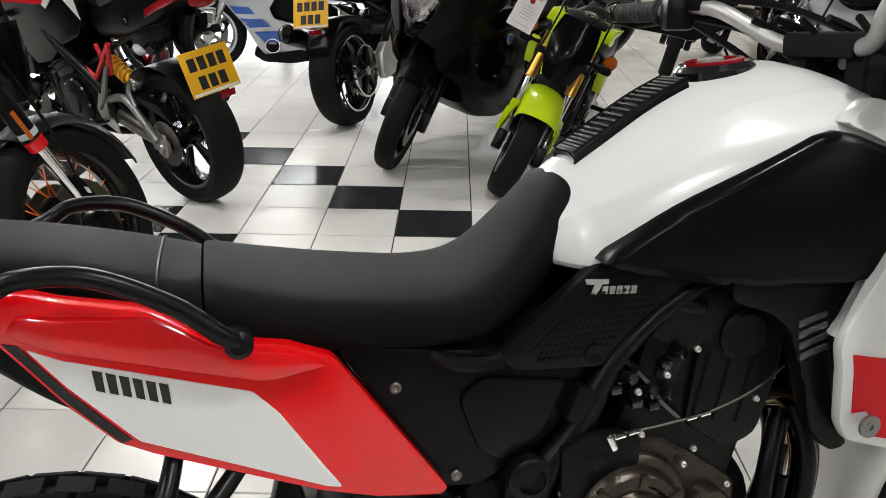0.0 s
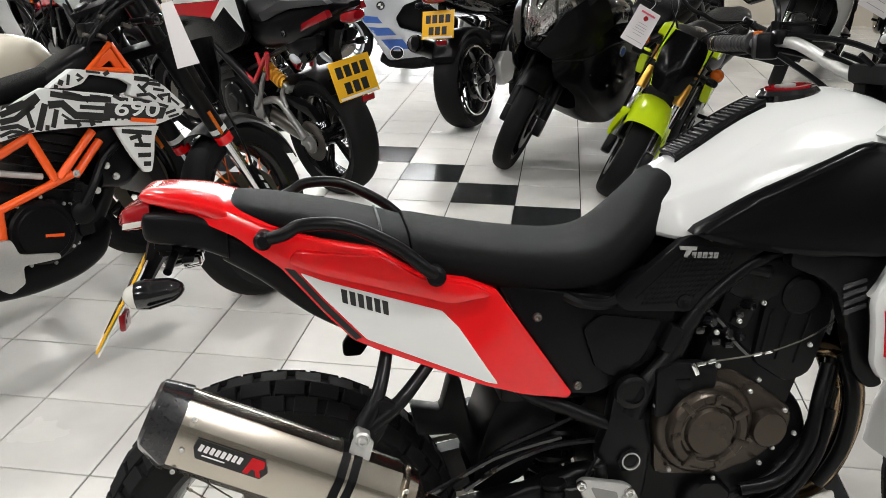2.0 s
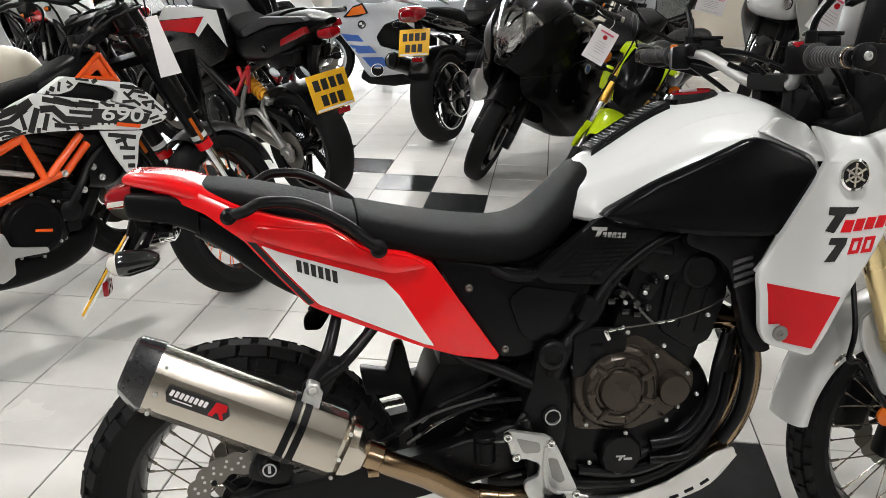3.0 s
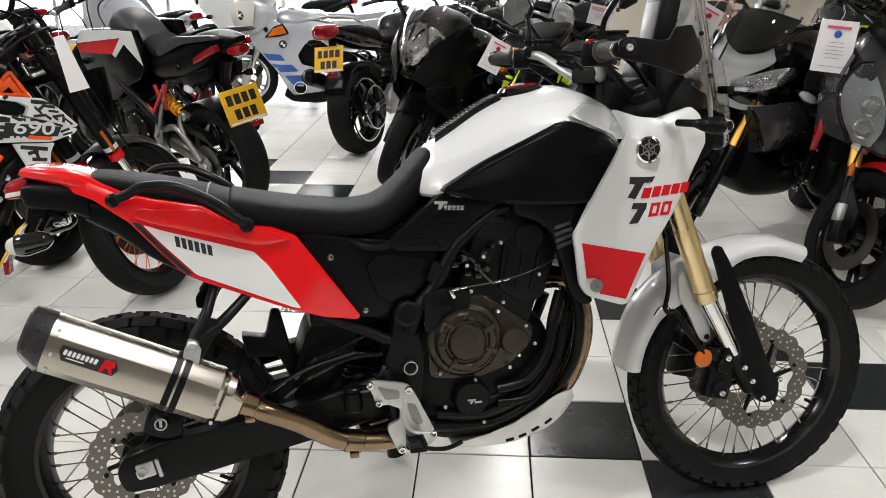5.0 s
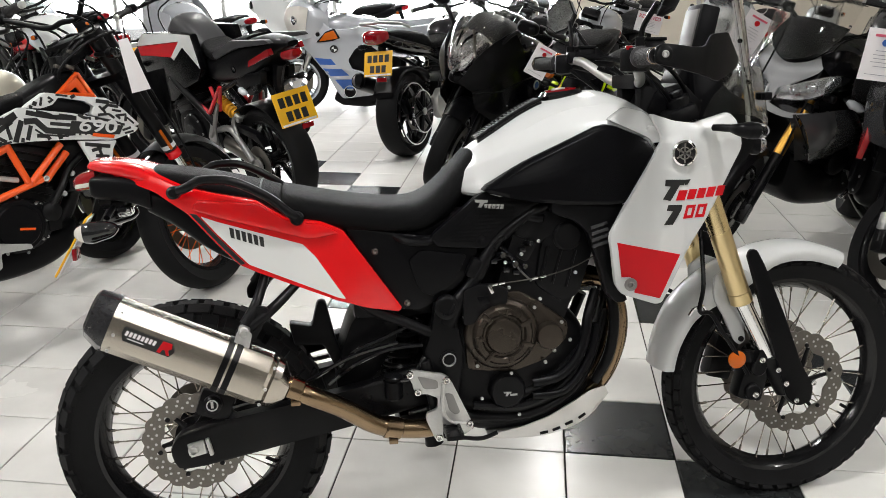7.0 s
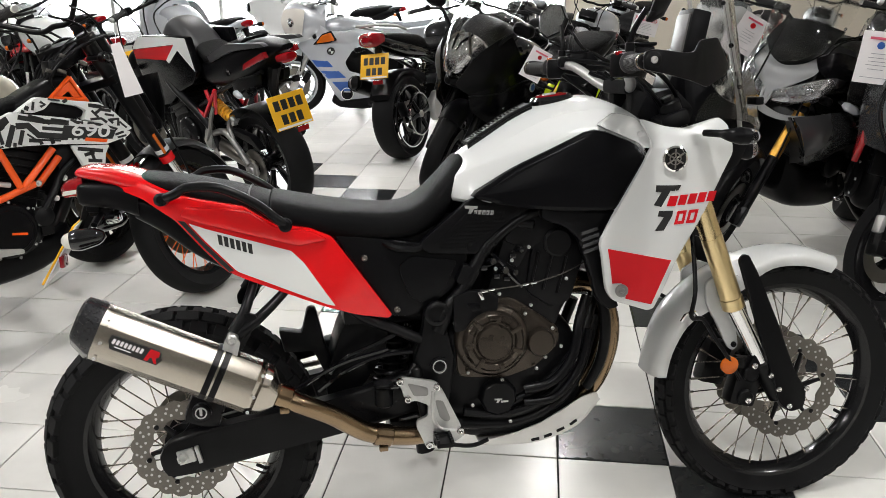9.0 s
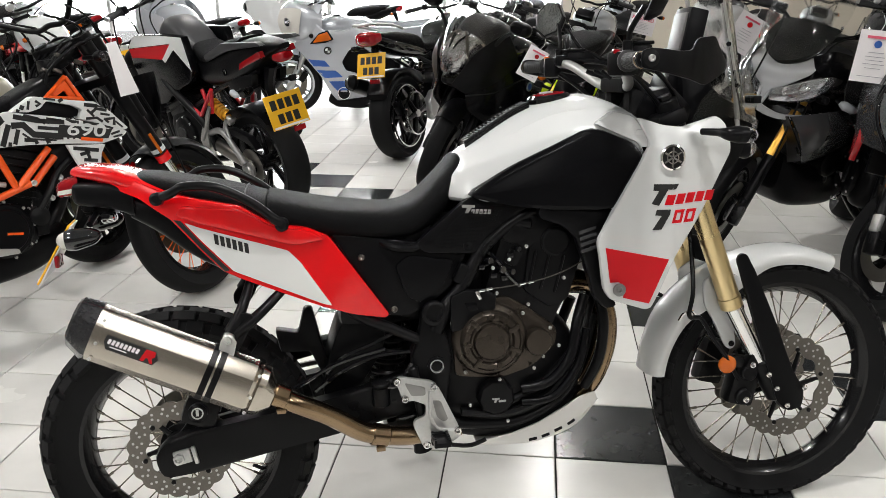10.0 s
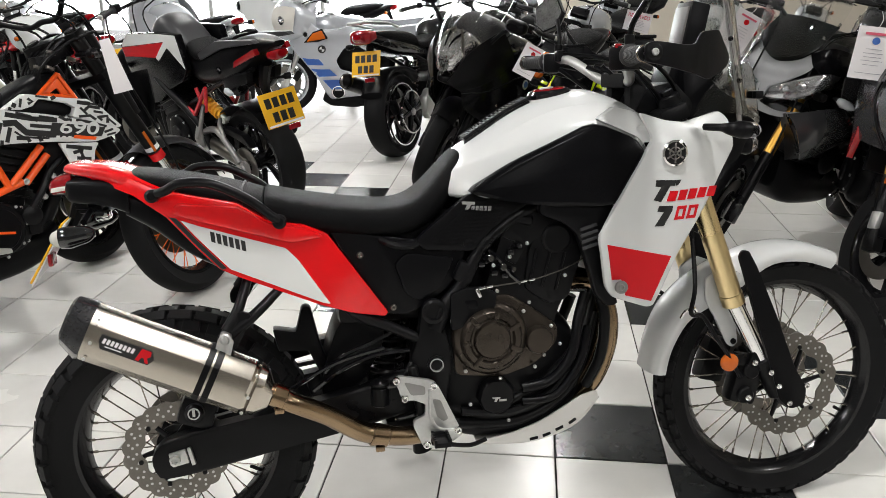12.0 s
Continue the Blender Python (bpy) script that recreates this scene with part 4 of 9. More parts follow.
# ---------------------------------------------------------------- the white, red and black adventure motorcycle
BIKE = pose(-0.2560, -2.8700, -0.007, 0, 0, 16.31) @ Matrix.Rotation(radians(-8.0), 4, "X") @ Matrix.Diagonal((0.9906, 0.9906, 0.9906, 1))
hero = thing("adventure_motorcycle", BIKE, "white, red and black adventure motorcycle on its side stand", "motorcycle", "motorcycles in the showroom")
WB, RR, RF = 1.597, 0.331, 0.348
RAKE = radians(27)
FD = Vector((-math.sin(RAKE), 0, math.cos(RAKE)))


def both(name, make, material, parent, label=""):
    """The same part on the right and, mirrored, on the left."""
    r = part(name, make(), material, parent, label)
    l = part(name, mirror_y(make()), material, parent, label)
    return r, l


# wheels
spoke_me = bpy.data.meshes.new("spoke")
bm = cyl((0, 0, 0), (0, 0, 1), 0.0018, 6)
cyl_into(bm, (0, 0, 0.90), (0, 0, 0.985), 0.0034, 6)
bm.to_mesh(spoke_me)
bm.free()
spoke_me.materials.append(STEEL)
for front in (0, 1):
    cx, R, w, rin = (WB, RF, 0.047, 0.282) if front else (0.0, RR, 0.074, 0.240)
    rim = part("front_wheel" if front else "rear_wheel", make_rim(cx, R, rin - 0.010, w * 0.62, 0.014), RIM_BLACK, hero, "black spoked wheel with block-tread tyre")
    hub = lathe([(0.030, -0.075), (0.036, -0.07), (0.038, -0.045), (0.052, -0.04), (0.052, -0.032), (0.034, -0.026), (0.034, 0.026), (0.052, 0.032), (0.052, 0.04), (0.038, 0.045), (0.036, 0.07), (0.03, 0.075)], (cx, 0, R), n=32, closed=False)
    part("hub", hub, BLACK_METAL, rim)
    if front:
        rows = ((-0.80, 0.030, 0.016), (-0.40, 0.042, 0.020), (0.0, 0.034, 0.018), (0.40, 0.042, 0.020), (0.80, 0.030, 0.016))
        kn = 46
    else:
        rows = ((-0.84, 0.040, 0.030), (-0.48, 0.052, 0.034), (0.0, 0.046, 0.040), (0.48, 0.052, 0.034), (0.84, 0.040, 0.030))
        kn = 34
    part("tyre", make_tyre(cx, R, R - 0.006, rin, w), RUBBER, rim)
    for j, (share, length, width) in enumerate(rows):
        key = ("block", front, abs(share))
        if key not in BOLT_ME:
            bm = box((length, width, 0.015), None, 0.0018)
            me = bpy.data.meshes.new("tread_block")
            bm.to_mesh(me)
            bm.free()
            me.materials.append(RUBBER)
            BOLT_ME[key] = me
        for i in range(kn):
            a = 2 * math.pi * (i + 0.5 * (j % 2)) / kn
            rb_ = rin + (R - 0.006 - rin) * (0.12 + 0.88 * max(0.0, 1 - abs(share) ** 2.35) ** 0.31)
            ob = new("tread_block", BOLT_ME[key])
            ob.parent = rim
            ob.matrix_basis = Matrix.Translation((cx, 0, R)) @ Matrix.Rotation(a, 4, "Y") @ Matrix.Translation((0, share * w, rb_)) @ Matrix.Rotation(radians(-share * 48), 4, "X")
    n = 36
    for k in range(n):
        a = 2 * math.pi * (k + 0.5) / n
        side = -1 if k % 2 else 1
        b = a + (0.62 if (k // 2) % 2 else -0.62)
        p = Vector((cx + 0.05 * math.cos(b), side * 0.036, R + 0.05 * math.sin(b)))
        q = Vector((cx + (rin - 0.024) * math.cos(a), side * 0.008, R + (rin - 0.024) * math.sin(a)))
        d = q - p
        sp = new("spoke", spoke_me)
        sp.parent = rim
        sp.matrix_basis = Matrix.Translation(p) @ d.to_track_quat("Z", "Y").to_matrix().to_4x4() @ Matrix.Diagonal((1, 1, d.length, 1))
    part("valve", cyl((cx + (rin - 0.02) * 0.87, 0, R - (rin - 0.02) * 0.5), (cx + (rin - 0.055) * 0.87, 0, R - (rin - 0.055) * 0.5), 0.005, 8), BLACK, rim)
    for side in ((-1, 1) if front else (-1,)):
        ro, ri, dy = (0.143, 0.098, 0.068) if front else (0.123, 0.078, 0.072)
        dk = part("brake_disc", make_disc(cx, R, side * dy, ro, ri, wave=20), DISC_STEEL, rim, "drilled wavy steel brake disc")
        drill(dk, cx, R, side * dy + side * 0.0021, ro - 0.004, ri + 0.006, 24)
        for k in range(6):
            car = bmesh.new()
            a = 2 * math.pi * k / 6
            tube_into(car, [(cx + 0.045 * math.cos(a), side * (dy - 0.004), R + 0.045 * math.sin(a)), (cx + (ri + 0.002) * math.cos(a + 0.12), side * (dy - 0.006), R + (ri + 0.002) * math.sin(a + 0.12))], [0.008, 0.005], sides=8)
            lathe_into(car, [(0.006, 0), (0.006, 0.003), (0.003, 0.004), (0.0005, 0.004)], (cx + (ri + 0.008) * math.cos(a + 0.25), side * (dy + 0.002), R + (ri + 0.008) * math.sin(a + 0.25)), (0, side, 0), 12, closed=False)
            part("disc_button", car, BLACK_METAL, rim)

# swingarm, axle, chain side
SWING = [(-0.055, 0.335), (-0.03, 0.372), (0.04, 0.392), (0.33, 0.440), (0.44, 0.462), (0.56, 0.500), (0.62, 0.46), (0.60, 0.40), (0.40, 0.360), (0.20, 0.322), (0.03, 0.285), (-0.04, 0.28)]
both("swingarm", lambda: plate(SWING, -0.085, -0.125, 0.010, 0.03), BLACK_METAL, hero)
both("axle_block", lambda: merge(box((0.040, 0.010, 0.034), Matrix.Translation((0.012, -0.129, 0.336)) @ Matrix.Rotation(radians(-12), 4, "Y"), 0.003), lathe([(0.013, 0), (0.013, 0.010), (0.008, 0.012), (0.008, 0.004), (0.0005, 0.004)], (0.004, -0.134, 0.335), (0, -1, 0), 6, closed=False)), ALLOY, hero, "silver chain adjuster block")
part("axle_adjuster", box((0.010, 0.012, 0.044), Matrix.Translation((0.040, -0.128, 0.338)) @ Matrix.Rotation(radians(-12), 4, "Y"), 0.003), ALLOY, hero)
part("rear_caliper", merge(box((0.085, 0.045, 0.07), Matrix.Translation((0.06, -0.098, 0.435)) @ Matrix.Rotation(radians(20), 4, "Y"), 0.014), cyl((0.055, -0.11, 0.442), (0.055, -0.140, 0.444), 0.022, 22, 0.006)), BLACK_METAL, hero, "black rear brake caliper with round cap")
part("caliper_badge", merge(lathe([(0.014, 0), (0.014, 0.001), (0.011, 0.001), (0.011, 0)], (0.055, -0.1405, 0.445), (0, -1, 0.07), 20), box((0.006, 0.002, 0.016), Matrix.Translation((0.055, -0.1415, 0.447)))), ALLOY, hero)
part("rear_caliper_bracket", plate([(-0.03, 0.34), (0.02, 0.40), (0.05, 0.47), (0.09, 0.45), (0.06, 0.37), (0.02, 0.33)], -0.076, -0.088, 0.003, 0.01), BLACK_METAL, hero)
for x0, z0, x1, z1 in ((0.0, 0.42, 0.56, 0.50), (0.0, 0.25, 0.56, 0.39)):
    chain = bmesh.new()
    for k in range(46):
        q = k / 45
        box_into(chain, (0.013, 0.012, 0.012), Matrix.Translation((x0 + (x1 - x0) * q, 0.095, z0 + (z1 - z0) * q)))
    part("chain", chain, DISC_STEEL, hero)
part("chain_guard", plate([(0.05, 0.43), (0.5, 0.53), (0.5, 0.56), (0.03, 0.47)], 0.075, 0.125, 0.006), BLACK, hero)
part("sprocket", make_disc(0, RR, 0.09, 0.095, 0.05, wave=0, t=0.006), DISC_STEEL, hero)
part("mud_flap", plate([(0.240, 0.606), (0.296, 0.594), (0.312, 0.655), (0.332, 0.655), (0.352, 0.560), (0.380, 0.480), (0.355, 0.468), (0.322, 0.545), (0.252, 0.546)], -0.05, -0.01, 0.006, 0.008), BLACK, hero)
part("inner_fender", plate([(0.345, 0.43), (0.44, 0.45), (0.50, 0.54), (0.52, 0.66), (0.44, 0.66), (0.39, 0.60), (0.362, 0.52)], -0.07, 0.09, 0.006, 0.02), BLACK, hero)

# muffler
A, B = Vector((-0.131, -0.222, 0.687)), Vector((0.208, -0.222, 0.522))
DM = (B - A).normalized()
UM = Vector((-DM.z, 0, DM.x))
VM = Vector((0, -1, 0))


def hexring(c, ru, rv):
    pts = [(-0.62, 1.0), (0.42, 1.0), (0.92, 0.45), (1.0, -0.2), (0.86, -0.8), (0.2, -1.0), (-0.7, -1.0), (-1.0, -0.3), (-1.0, 0.5)]
    out = []
    k = len(pts)
    for i in range(k):
        a, b, d = Vector(pts[i - 1]), Vector(pts[i]), Vector(pts[(i + 1) % k])
        for q in ((a - b) * 0.10, (d - b) * 0.10):
            e = b + q
            out.append(c + UM * (0.95 * ru * e.x) + VM * (0.95 * rv * e.y))
    return out


muf = part("muffler", rings_to_bm(bmesh.new(), [hexring(A, 0.0635, 0.050), hexring(A.lerp(B, 0.93), 0.0635, 0.050), hexring(A.lerp(B, 0.97), 0.055, 0.042)]), STEEL, hero, "brushed stainless hexagonal silencer", angle=22)
part("end_cap", rings_to_bm(bmesh.new(), [hexring(A - DM * 0.036, 0.030, 0.024), hexring(A - DM * 0.046 + UM * 0.010, 0.044, 0.036), hexring(A - DM * 0.040 + UM * 0.008, 0.054, 0.043), hexring(A - DM * 0.004, 0.066, 0.052), hexring(A + DM * 0.004, 0.0665, 0.0525)]), CARBON, muf, "black carbon end cap", angle=25)
cone = rings_to_bm(bmesh.new(), [hexring(B - DM * 0.012, 0.062, 0.049), hexring(B + DM * 0.004, 0.058, 0.046), hexring(B + DM * 0.030 - UM * 0.004, 0.028, 0.028)])
part("front_cone", cone, STEEL, muf, angle=25)
for off in (0.175, 0.225):
    c = A.lerp(B, 0.50 + off)
    part("strap", rings_to_bm(bmesh.new(), [hexring(c - DM * 0.007, 0.0655, 0.052), hexring(c + DM * 0.007, 0.0655, 0.052)]), BLACK_METAL, muf, angle=22)
c = A.lerp(B, 0.70)
part("strap", rings_to_bm(bmesh.new(), [hexring(c - DM * 0.006, 0.0648, 0.0512), hexring(c + DM * 0.006, 0.0648, 0.0512)]), STEEL, muf, angle=22)
bolts([A.lerp(B, q) + UM * u - Vector((0, 0.0495, 0)) for q in (0.05, 0.95) for u in (-0.045, -0.008, 0.045)], 0.0038, 0.003, ALLOY, muf, -1, "rivet")
badge_m = Matrix.Translation(A.lerp(B, 0.24) + Vector((0, -0.0515, 0)) + UM * 0.004) @ Matrix.Rotation(math.atan2(-DM.z, DM.x), 4, "Y")
bd = bmesh.new()
plate_into(bd, [(-0.056, 0.015), (0.048, 0.015), (0.058, -0.002), (0.050, -0.016), (-0.050, -0.016), (-0.058, 0.0)], 0.002, -0.001, 0.0004)
bd.transform(badge_m)
badge = part("badge", bd, INK, muf, "black badge with white and red bars")
for k in range(8):
    part("badge_bar", box((0.0058, 0.001, 0.011), badge_m @ Matrix.Translation((-0.047 + 0.0085 * k, -0.0015, 0.003)) @ Matrix.Rotation(radians(10), 4, "Y")), PAPER, muf)
part("badge_line", box((0.035, 0.001, 0.0018), badge_m @ Matrix.Translation((-0.025, -0.0015, -0.008))), PAPER, badge)
rb = bmesh.new()
plate_into(rb, [(0.022, -0.013), (0.028, 0.014), (0.048, 0.014), (0.050, 0.003), (0.044, -0.002), (0.050, -0.013), (0.043, -0.013), (0.038, -0.004), (0.033, -0.004), (0.030, -0.013)], -0.0012, -0.0022, 0)
rb.transform(badge_m)
part("badge_mark", rb, RED_DECAL, badge)
# hanger and link pipe
both("footrest_hanger", lambda: merge(merge(tube([(0.200, -0.118, 0.785), (0.196, -0.140, 0.752), (0.176, -0.195, 0.700), (0.152, -0.206, 0.655)], [0.0105, 0.0105, 0.012, 0.017], sides=10), tube([(0.295, -0.118, 0.752), (0.268, -0.140, 0.728), (0.210, -0.195, 0.685), (0.160, -0.206, 0.652)], [0.0105, 0.0105, 0.012, 0.016], sides=10)), plate([(0.176, 0.700), (0.205, 0.690), (0.185, 0.645), (0.165, 0.612), (0.128, 0.612), (0.126, 0.640), (0.150, 0.672)], -0.196, -0.212, 0.004, 0.008)), BLACK_METAL, hero)
part("hanger_bolt", bolt((0.147, -0.240, 0.646), 0.009, 0.008), ALLOY, hero)
for dx in (-0.012, 0.010):
    part("strap_bracket", plate([(0.128 + dx, 0.598), (0.142 + dx, 0.594), (0.160 + dx * 0.5, 0.640), (0.150 + dx * 0.5, 0.655), (0.138 + dx * 0.5, 0.648)], -0.232, -0.238, 0.002, 0.003), ALLOY, hero, "polished silencer strap bracket")
part("hanger_spacer", cyl((0.147, -0.20, 0.646), (0.147, -0.240, 0.646), 0.013, 16, 0.003), ALLOY, hero)
part("link_pipe", tube([B + DM * 0.03, B + DM * 0.085 - UM * 0.004, (0.36, -0.195, 0.432), (0.44, -0.175, 0.375), (0.53, -0.155, 0.348), (0.60, -0.135, 0.342), (0.68, -0.09, 0.33)], 0.0235, sides=16), BRONZE, hero, "heat-tinted steel exhaust link pipe")
for p, q in ((B + DM * 0.030, B + DM * 0.065), (Vector((0.455, -0.172, 0.368)), Vector((0.495, -0.165, 0.356)))):
    pc = part("pipe_clamp", cyl(p, q, 0.0272, 18, 0.003), BRONZE, hero)
    c = (p + q) / 2
    part("clamp_bolt", box((0.022, 0.016, 0.014), Matrix.Translation(c + Vector((0.0, -0.012, -0.028))), 0.003), BRONZE, pc)

# tail
def tail_y(x, z):
    return max(0.0, 0.10 - x) * 0.36 + max(0.0, x - 0.36) * 0.12 + max(0.0, z - 0.93) * 0.25


TAIL = [(-0.150, 1.008), (-0.132, 0.986), (-0.034, 0.948), (0.034, 0.902), (0.142, 0.783), (0.18, 0.764), (0.349, 0.690), (0.430, 0.660), (0.503, 0.644), (0.512, 0.652), (0.378, 0.850), (0.330, 0.872), (0.250, 0.885), (0.186, 0.928), (0.019, 0.962), (-0.05, 0.990)]
CUTS = [(1, 0, 0.10), (1, 0, 0.36), (0, 1, 0.93)]
for side in (1, -1):
    def sided(b):
        return b if side == 1 else mirror_y(b)
    pn = part("tail_panel", sided(plate(TAIL, -0.130, -0.160, 0.006, 0.006, tail_y, CUTS)), RED, hero, "glossy red tail side panel with white and black decal")
    part("shoulder", sided(plate([(0.045, 0.912), (0.060, 0.935), (0.19, 0.922), (0.255, 0.880), (0.335, 0.866), (0.372, 0.846), (0.300, 0.836)], -0.150, -0.172, 0.010, 0.012, tail_y, CUTS)), RED, pn)
    part("decal", sided(plate([(0.064, 0.896), (0.286, 0.823), (0.313, 0.793), (0.379, 0.687), (0.36, 0.693), (0.164, 0.783)], -0.1600, -0.1616, 0.0, 0.004, tail_y, CUTS)), WHITE_DECAL, pn)
    part("stripe", sided(plate([(0.040, 0.902), (0.056, 0.900), (0.156, 0.786), (0.146, 0.783)], -0.1600, -0.1614, 0.0, 0.0, tail_y, CUTS)), INK, pn)
    for k in range(6):
        x = 0.126 + 0.0128 * k
        z = 0.862 - 0.0128 * k * 0.36
        lt = plate([(x + 0.002, z - 0.0145), (x + 0.0105, z - 0.018), (x + 0.0095, z + 0.005), (x, z + 0.0085)], -0.1613, -0.1624, 0.0, 0, tail_y, CUTS)
        part("letter_bar", sided(lt), INK, pn)
part("tail_cowl", body([(-0.190, 1.000, 1.010, 0.040, 3.4), (-0.172, 0.994, 1.021, 0.062, 3.4), (-0.10, 0.974, 1.016, 0.082, 3.4), (-0.03, 0.950, 0.994, 0.098, 3.4), (0.06, 0.917, 0.954, 0.112, 3.4)], 36), RED, hero, "glossy red tail cowl")
tl = part("tail_light", body([(-0.229, 0.956, 0.974, 0.020, 3), (-0.212, 0.950, 0.990, 0.044, 4), (-0.172, 0.955, 1.002, 0.058, 4)], 24), RED_LENS, hero)
part("clear_strip", plate([(-0.216, 0.958), (-0.186, 0.962), (-0.184, 0.972), (-0.214, 0.968)], -0.058, -0.0625, 0.002), PALE_LENS, tl)
part("light_lip", box((0.010, 0.075, 0.006), Matrix.Translation((-0.214, 0, 0.954)), 0.002), RED_LENS, tl)
part("tail_box", body([(-0.186, 0.944, 0.974, 0.056, 6), (-0.172, 0.932, 0.986, 0.070, 6), (-0.10, 0.922, 0.984, 0.086, 6), (-0.05, 0.902, 0.970, 0.088, 6)], 32), BLACK, hero)
part("under_tail", body([(-0.06, 0.898, 0.955, 0.080, 5), (0.0, 0.862, 0.935, 0.096, 5), (0.08, 0.80, 0.895, 0.108, 5), (0.18, 0.75, 0.86, 0.112, 5), (0.30, 0.72, 0.85, 0.115, 5)], 32), BLACK, hero)
part("tail_bracket", merge(box((0.05, 0.10, 0.018), Matrix.Translation((-0.14, 0, 0.916)), 0.004), box((0.02, 0.16, 0.012), Matrix.Translation((-0.115, 0, 0.908)), 0.003)), BLACK_METAL, hero)
for yy in (-0.07, -0.05):
    part("plate_light", cyl((-0.095, yy, 0.905), (-0.125, yy, 0.900), 0.010, 12, 0.003), CHROME, hero)
hang = part("plate_hanger", merge(tube([(-0.13, 0, 0.94), (-0.165, 0, 0.925), (-0.185, 0, 0.89), (-0.210, 0, 0.84)], [0.03, 0.024, 0.016, 0.010], sides=8), box((0.03, 0.12, 0.022), Matrix.Translation((-0.155, 0, 0.928)), 0.006)), BLACK, hero)
PM = Matrix.Translation((-0.238, 0.0, 0.830)) @ pose(0, 0, 0, 0, 31, 5) @ pose(0, 0, 0, 0, 0, -90)
pb = plate_bars(hang, PM, 0.20, 0.15)
part("plate_backing", box((0.206, 0.003, 0.156), PM @ Matrix.Translation((0, 0.005, 0)), 0.001), PAPER, hang)
part("plate_reflector", box((0.01, 0.04, 0.028), Matrix.Translation((-0.222, -0.085, 0.815)), 0.004), RED_LENS, hang)
for side in (-1, 1):
    ind = part("indicator", tube([(-0.140, side * 0.05, 0.912), (-0.145, side * 0.10, 0.895)], 0.007), BLACK, hero)
    hd = tube([(-0.118, side * 0.125, 0.878), (-0.135, side * 0.125, 0.874), (-0.172, side * 0.125, 0.868), (-0.190, side * 0.125, 0.866)], [0.006, 0.019, 0.025, 0.022], sides=14)
    part("shell", hd, BLACK_GLOSS, ind)
    part("lens", tube([(-0.188, side * 0.125, 0.866), (-0.202, side * 0.125, 0.864), (-0.210, side * 0.125, 0.862)], [0.0222, 0.017, 0.006], sides=14), PALE_LENS, ind)
    part("bulb", tube([(-0.184, side * 0.125, 0.867), (-0.190, side * 0.125, 0.866)], [0.022, 0.006], sides=14), REFLECTOR, ind)
both("grab_rail", lambda: merge(tube([(0.018, -0.158, 0.955), (0.045, -0.178, 0.966), (0.075, -0.184, 0.980), (0.14, -0.186, 0.976), (0.215, -0.184, 0.938), (0.262, -0.182, 0.898), (0.285, -0.168, 0.884)], 0.0105, sides=12), merge(cyl((0.012, -0.125, 0.950), (0.012, -0.172, 0.954), 0.0145, 16, 0.006), cyl((0.276, -0.14, 0.882), (0.276, -0.186, 0.886), 0.0155, 16, 0.006))), BLACK_METAL, hero, "black tubular grab rail")

# seat
seat = part("rider_seat", body([(0.244, 0.872, 0.934, 0.120, 3.4), (0.252, 0.864, 0.940, 0.134, 3.4), (0.32, 0.846, 0.925, 0.142, 3.4), (0.42, 0.832, 0.907, 0.143, 3.4), (0.53, 0.822, 0.897, 0.136, 3.2), (0.595, 0.828, 0.916, 0.120, 3), (0.655, 0.866, 0.972, 0.100, 2.8), (0.695, 0.925, 1.014, 0.084, 2.6), (0.712, 0.965, 1.010, 0.064, 2.6)], 40), SEAT_MAT, hero, "black grained vinyl rider seat")
pil = part("passenger_seat", body([(-0.070, 0.975, 0.994, 0.050, 3), (-0.045, 0.968, 1.000, 0.078, 3), (0.02, 0.950, 0.992, 0.100, 3), (0.12, 0.915, 0.972, 0.114, 3), (0.20, 0.886, 0.951, 0.122, 3), (0.241, 0.873, 0.938, 0.124, 3)], 40), SEAT_MAT, hero, "black grained vinyl passenger seat")
sm = bmesh.new()
for x, w, z0, z1 in ((0.246, 0.126, 0.871, 0.9375), (0.196, 0.1235, 0.886, 0.9535)):
    ring = [(x, w * math.copysign(abs(math.cos(a)) ** 0.66, math.cos(a)), (z0 + z1) / 2 + (z1 - z0) / 2 * math.copysign(abs(math.sin(a)) ** 0.66, math.sin(a))) for a in (2 * math.pi * k / 40 for k in range(40))]
    tube_into(sm, ring, 0.0022, sides=5, n=80, closed=True)
part("seam", sm, BLACK, seat)

# fuel tank
def tank_section(x, zt, yr, zr, ys, zs, yb, zb):
    """One closed ring round the tank: top, crease, shoulder, flank and belly."""
    upper = resample([(x, 0, zt), (x, yr * 0.5, zt - (zt - zr) * 0.28), (x, yr, zr)], 9)
    lower = resample([(x, yr, zr), (x, (yr + ys) / 2 + 0.006, (zr + zs) / 2), (x, ys, zs), (x, (ys + yb) / 2 + 0.006, (zs + zb) / 2), (x, yb, zb), (x, yb * 0.5, zb - 0.01), (x, 0, zb - 0.012)], 20)
    half = upper[:-1] + lower
    return half + [Vector((p.x, -p.y, p.z)) for p in half[-2:0:-1]]


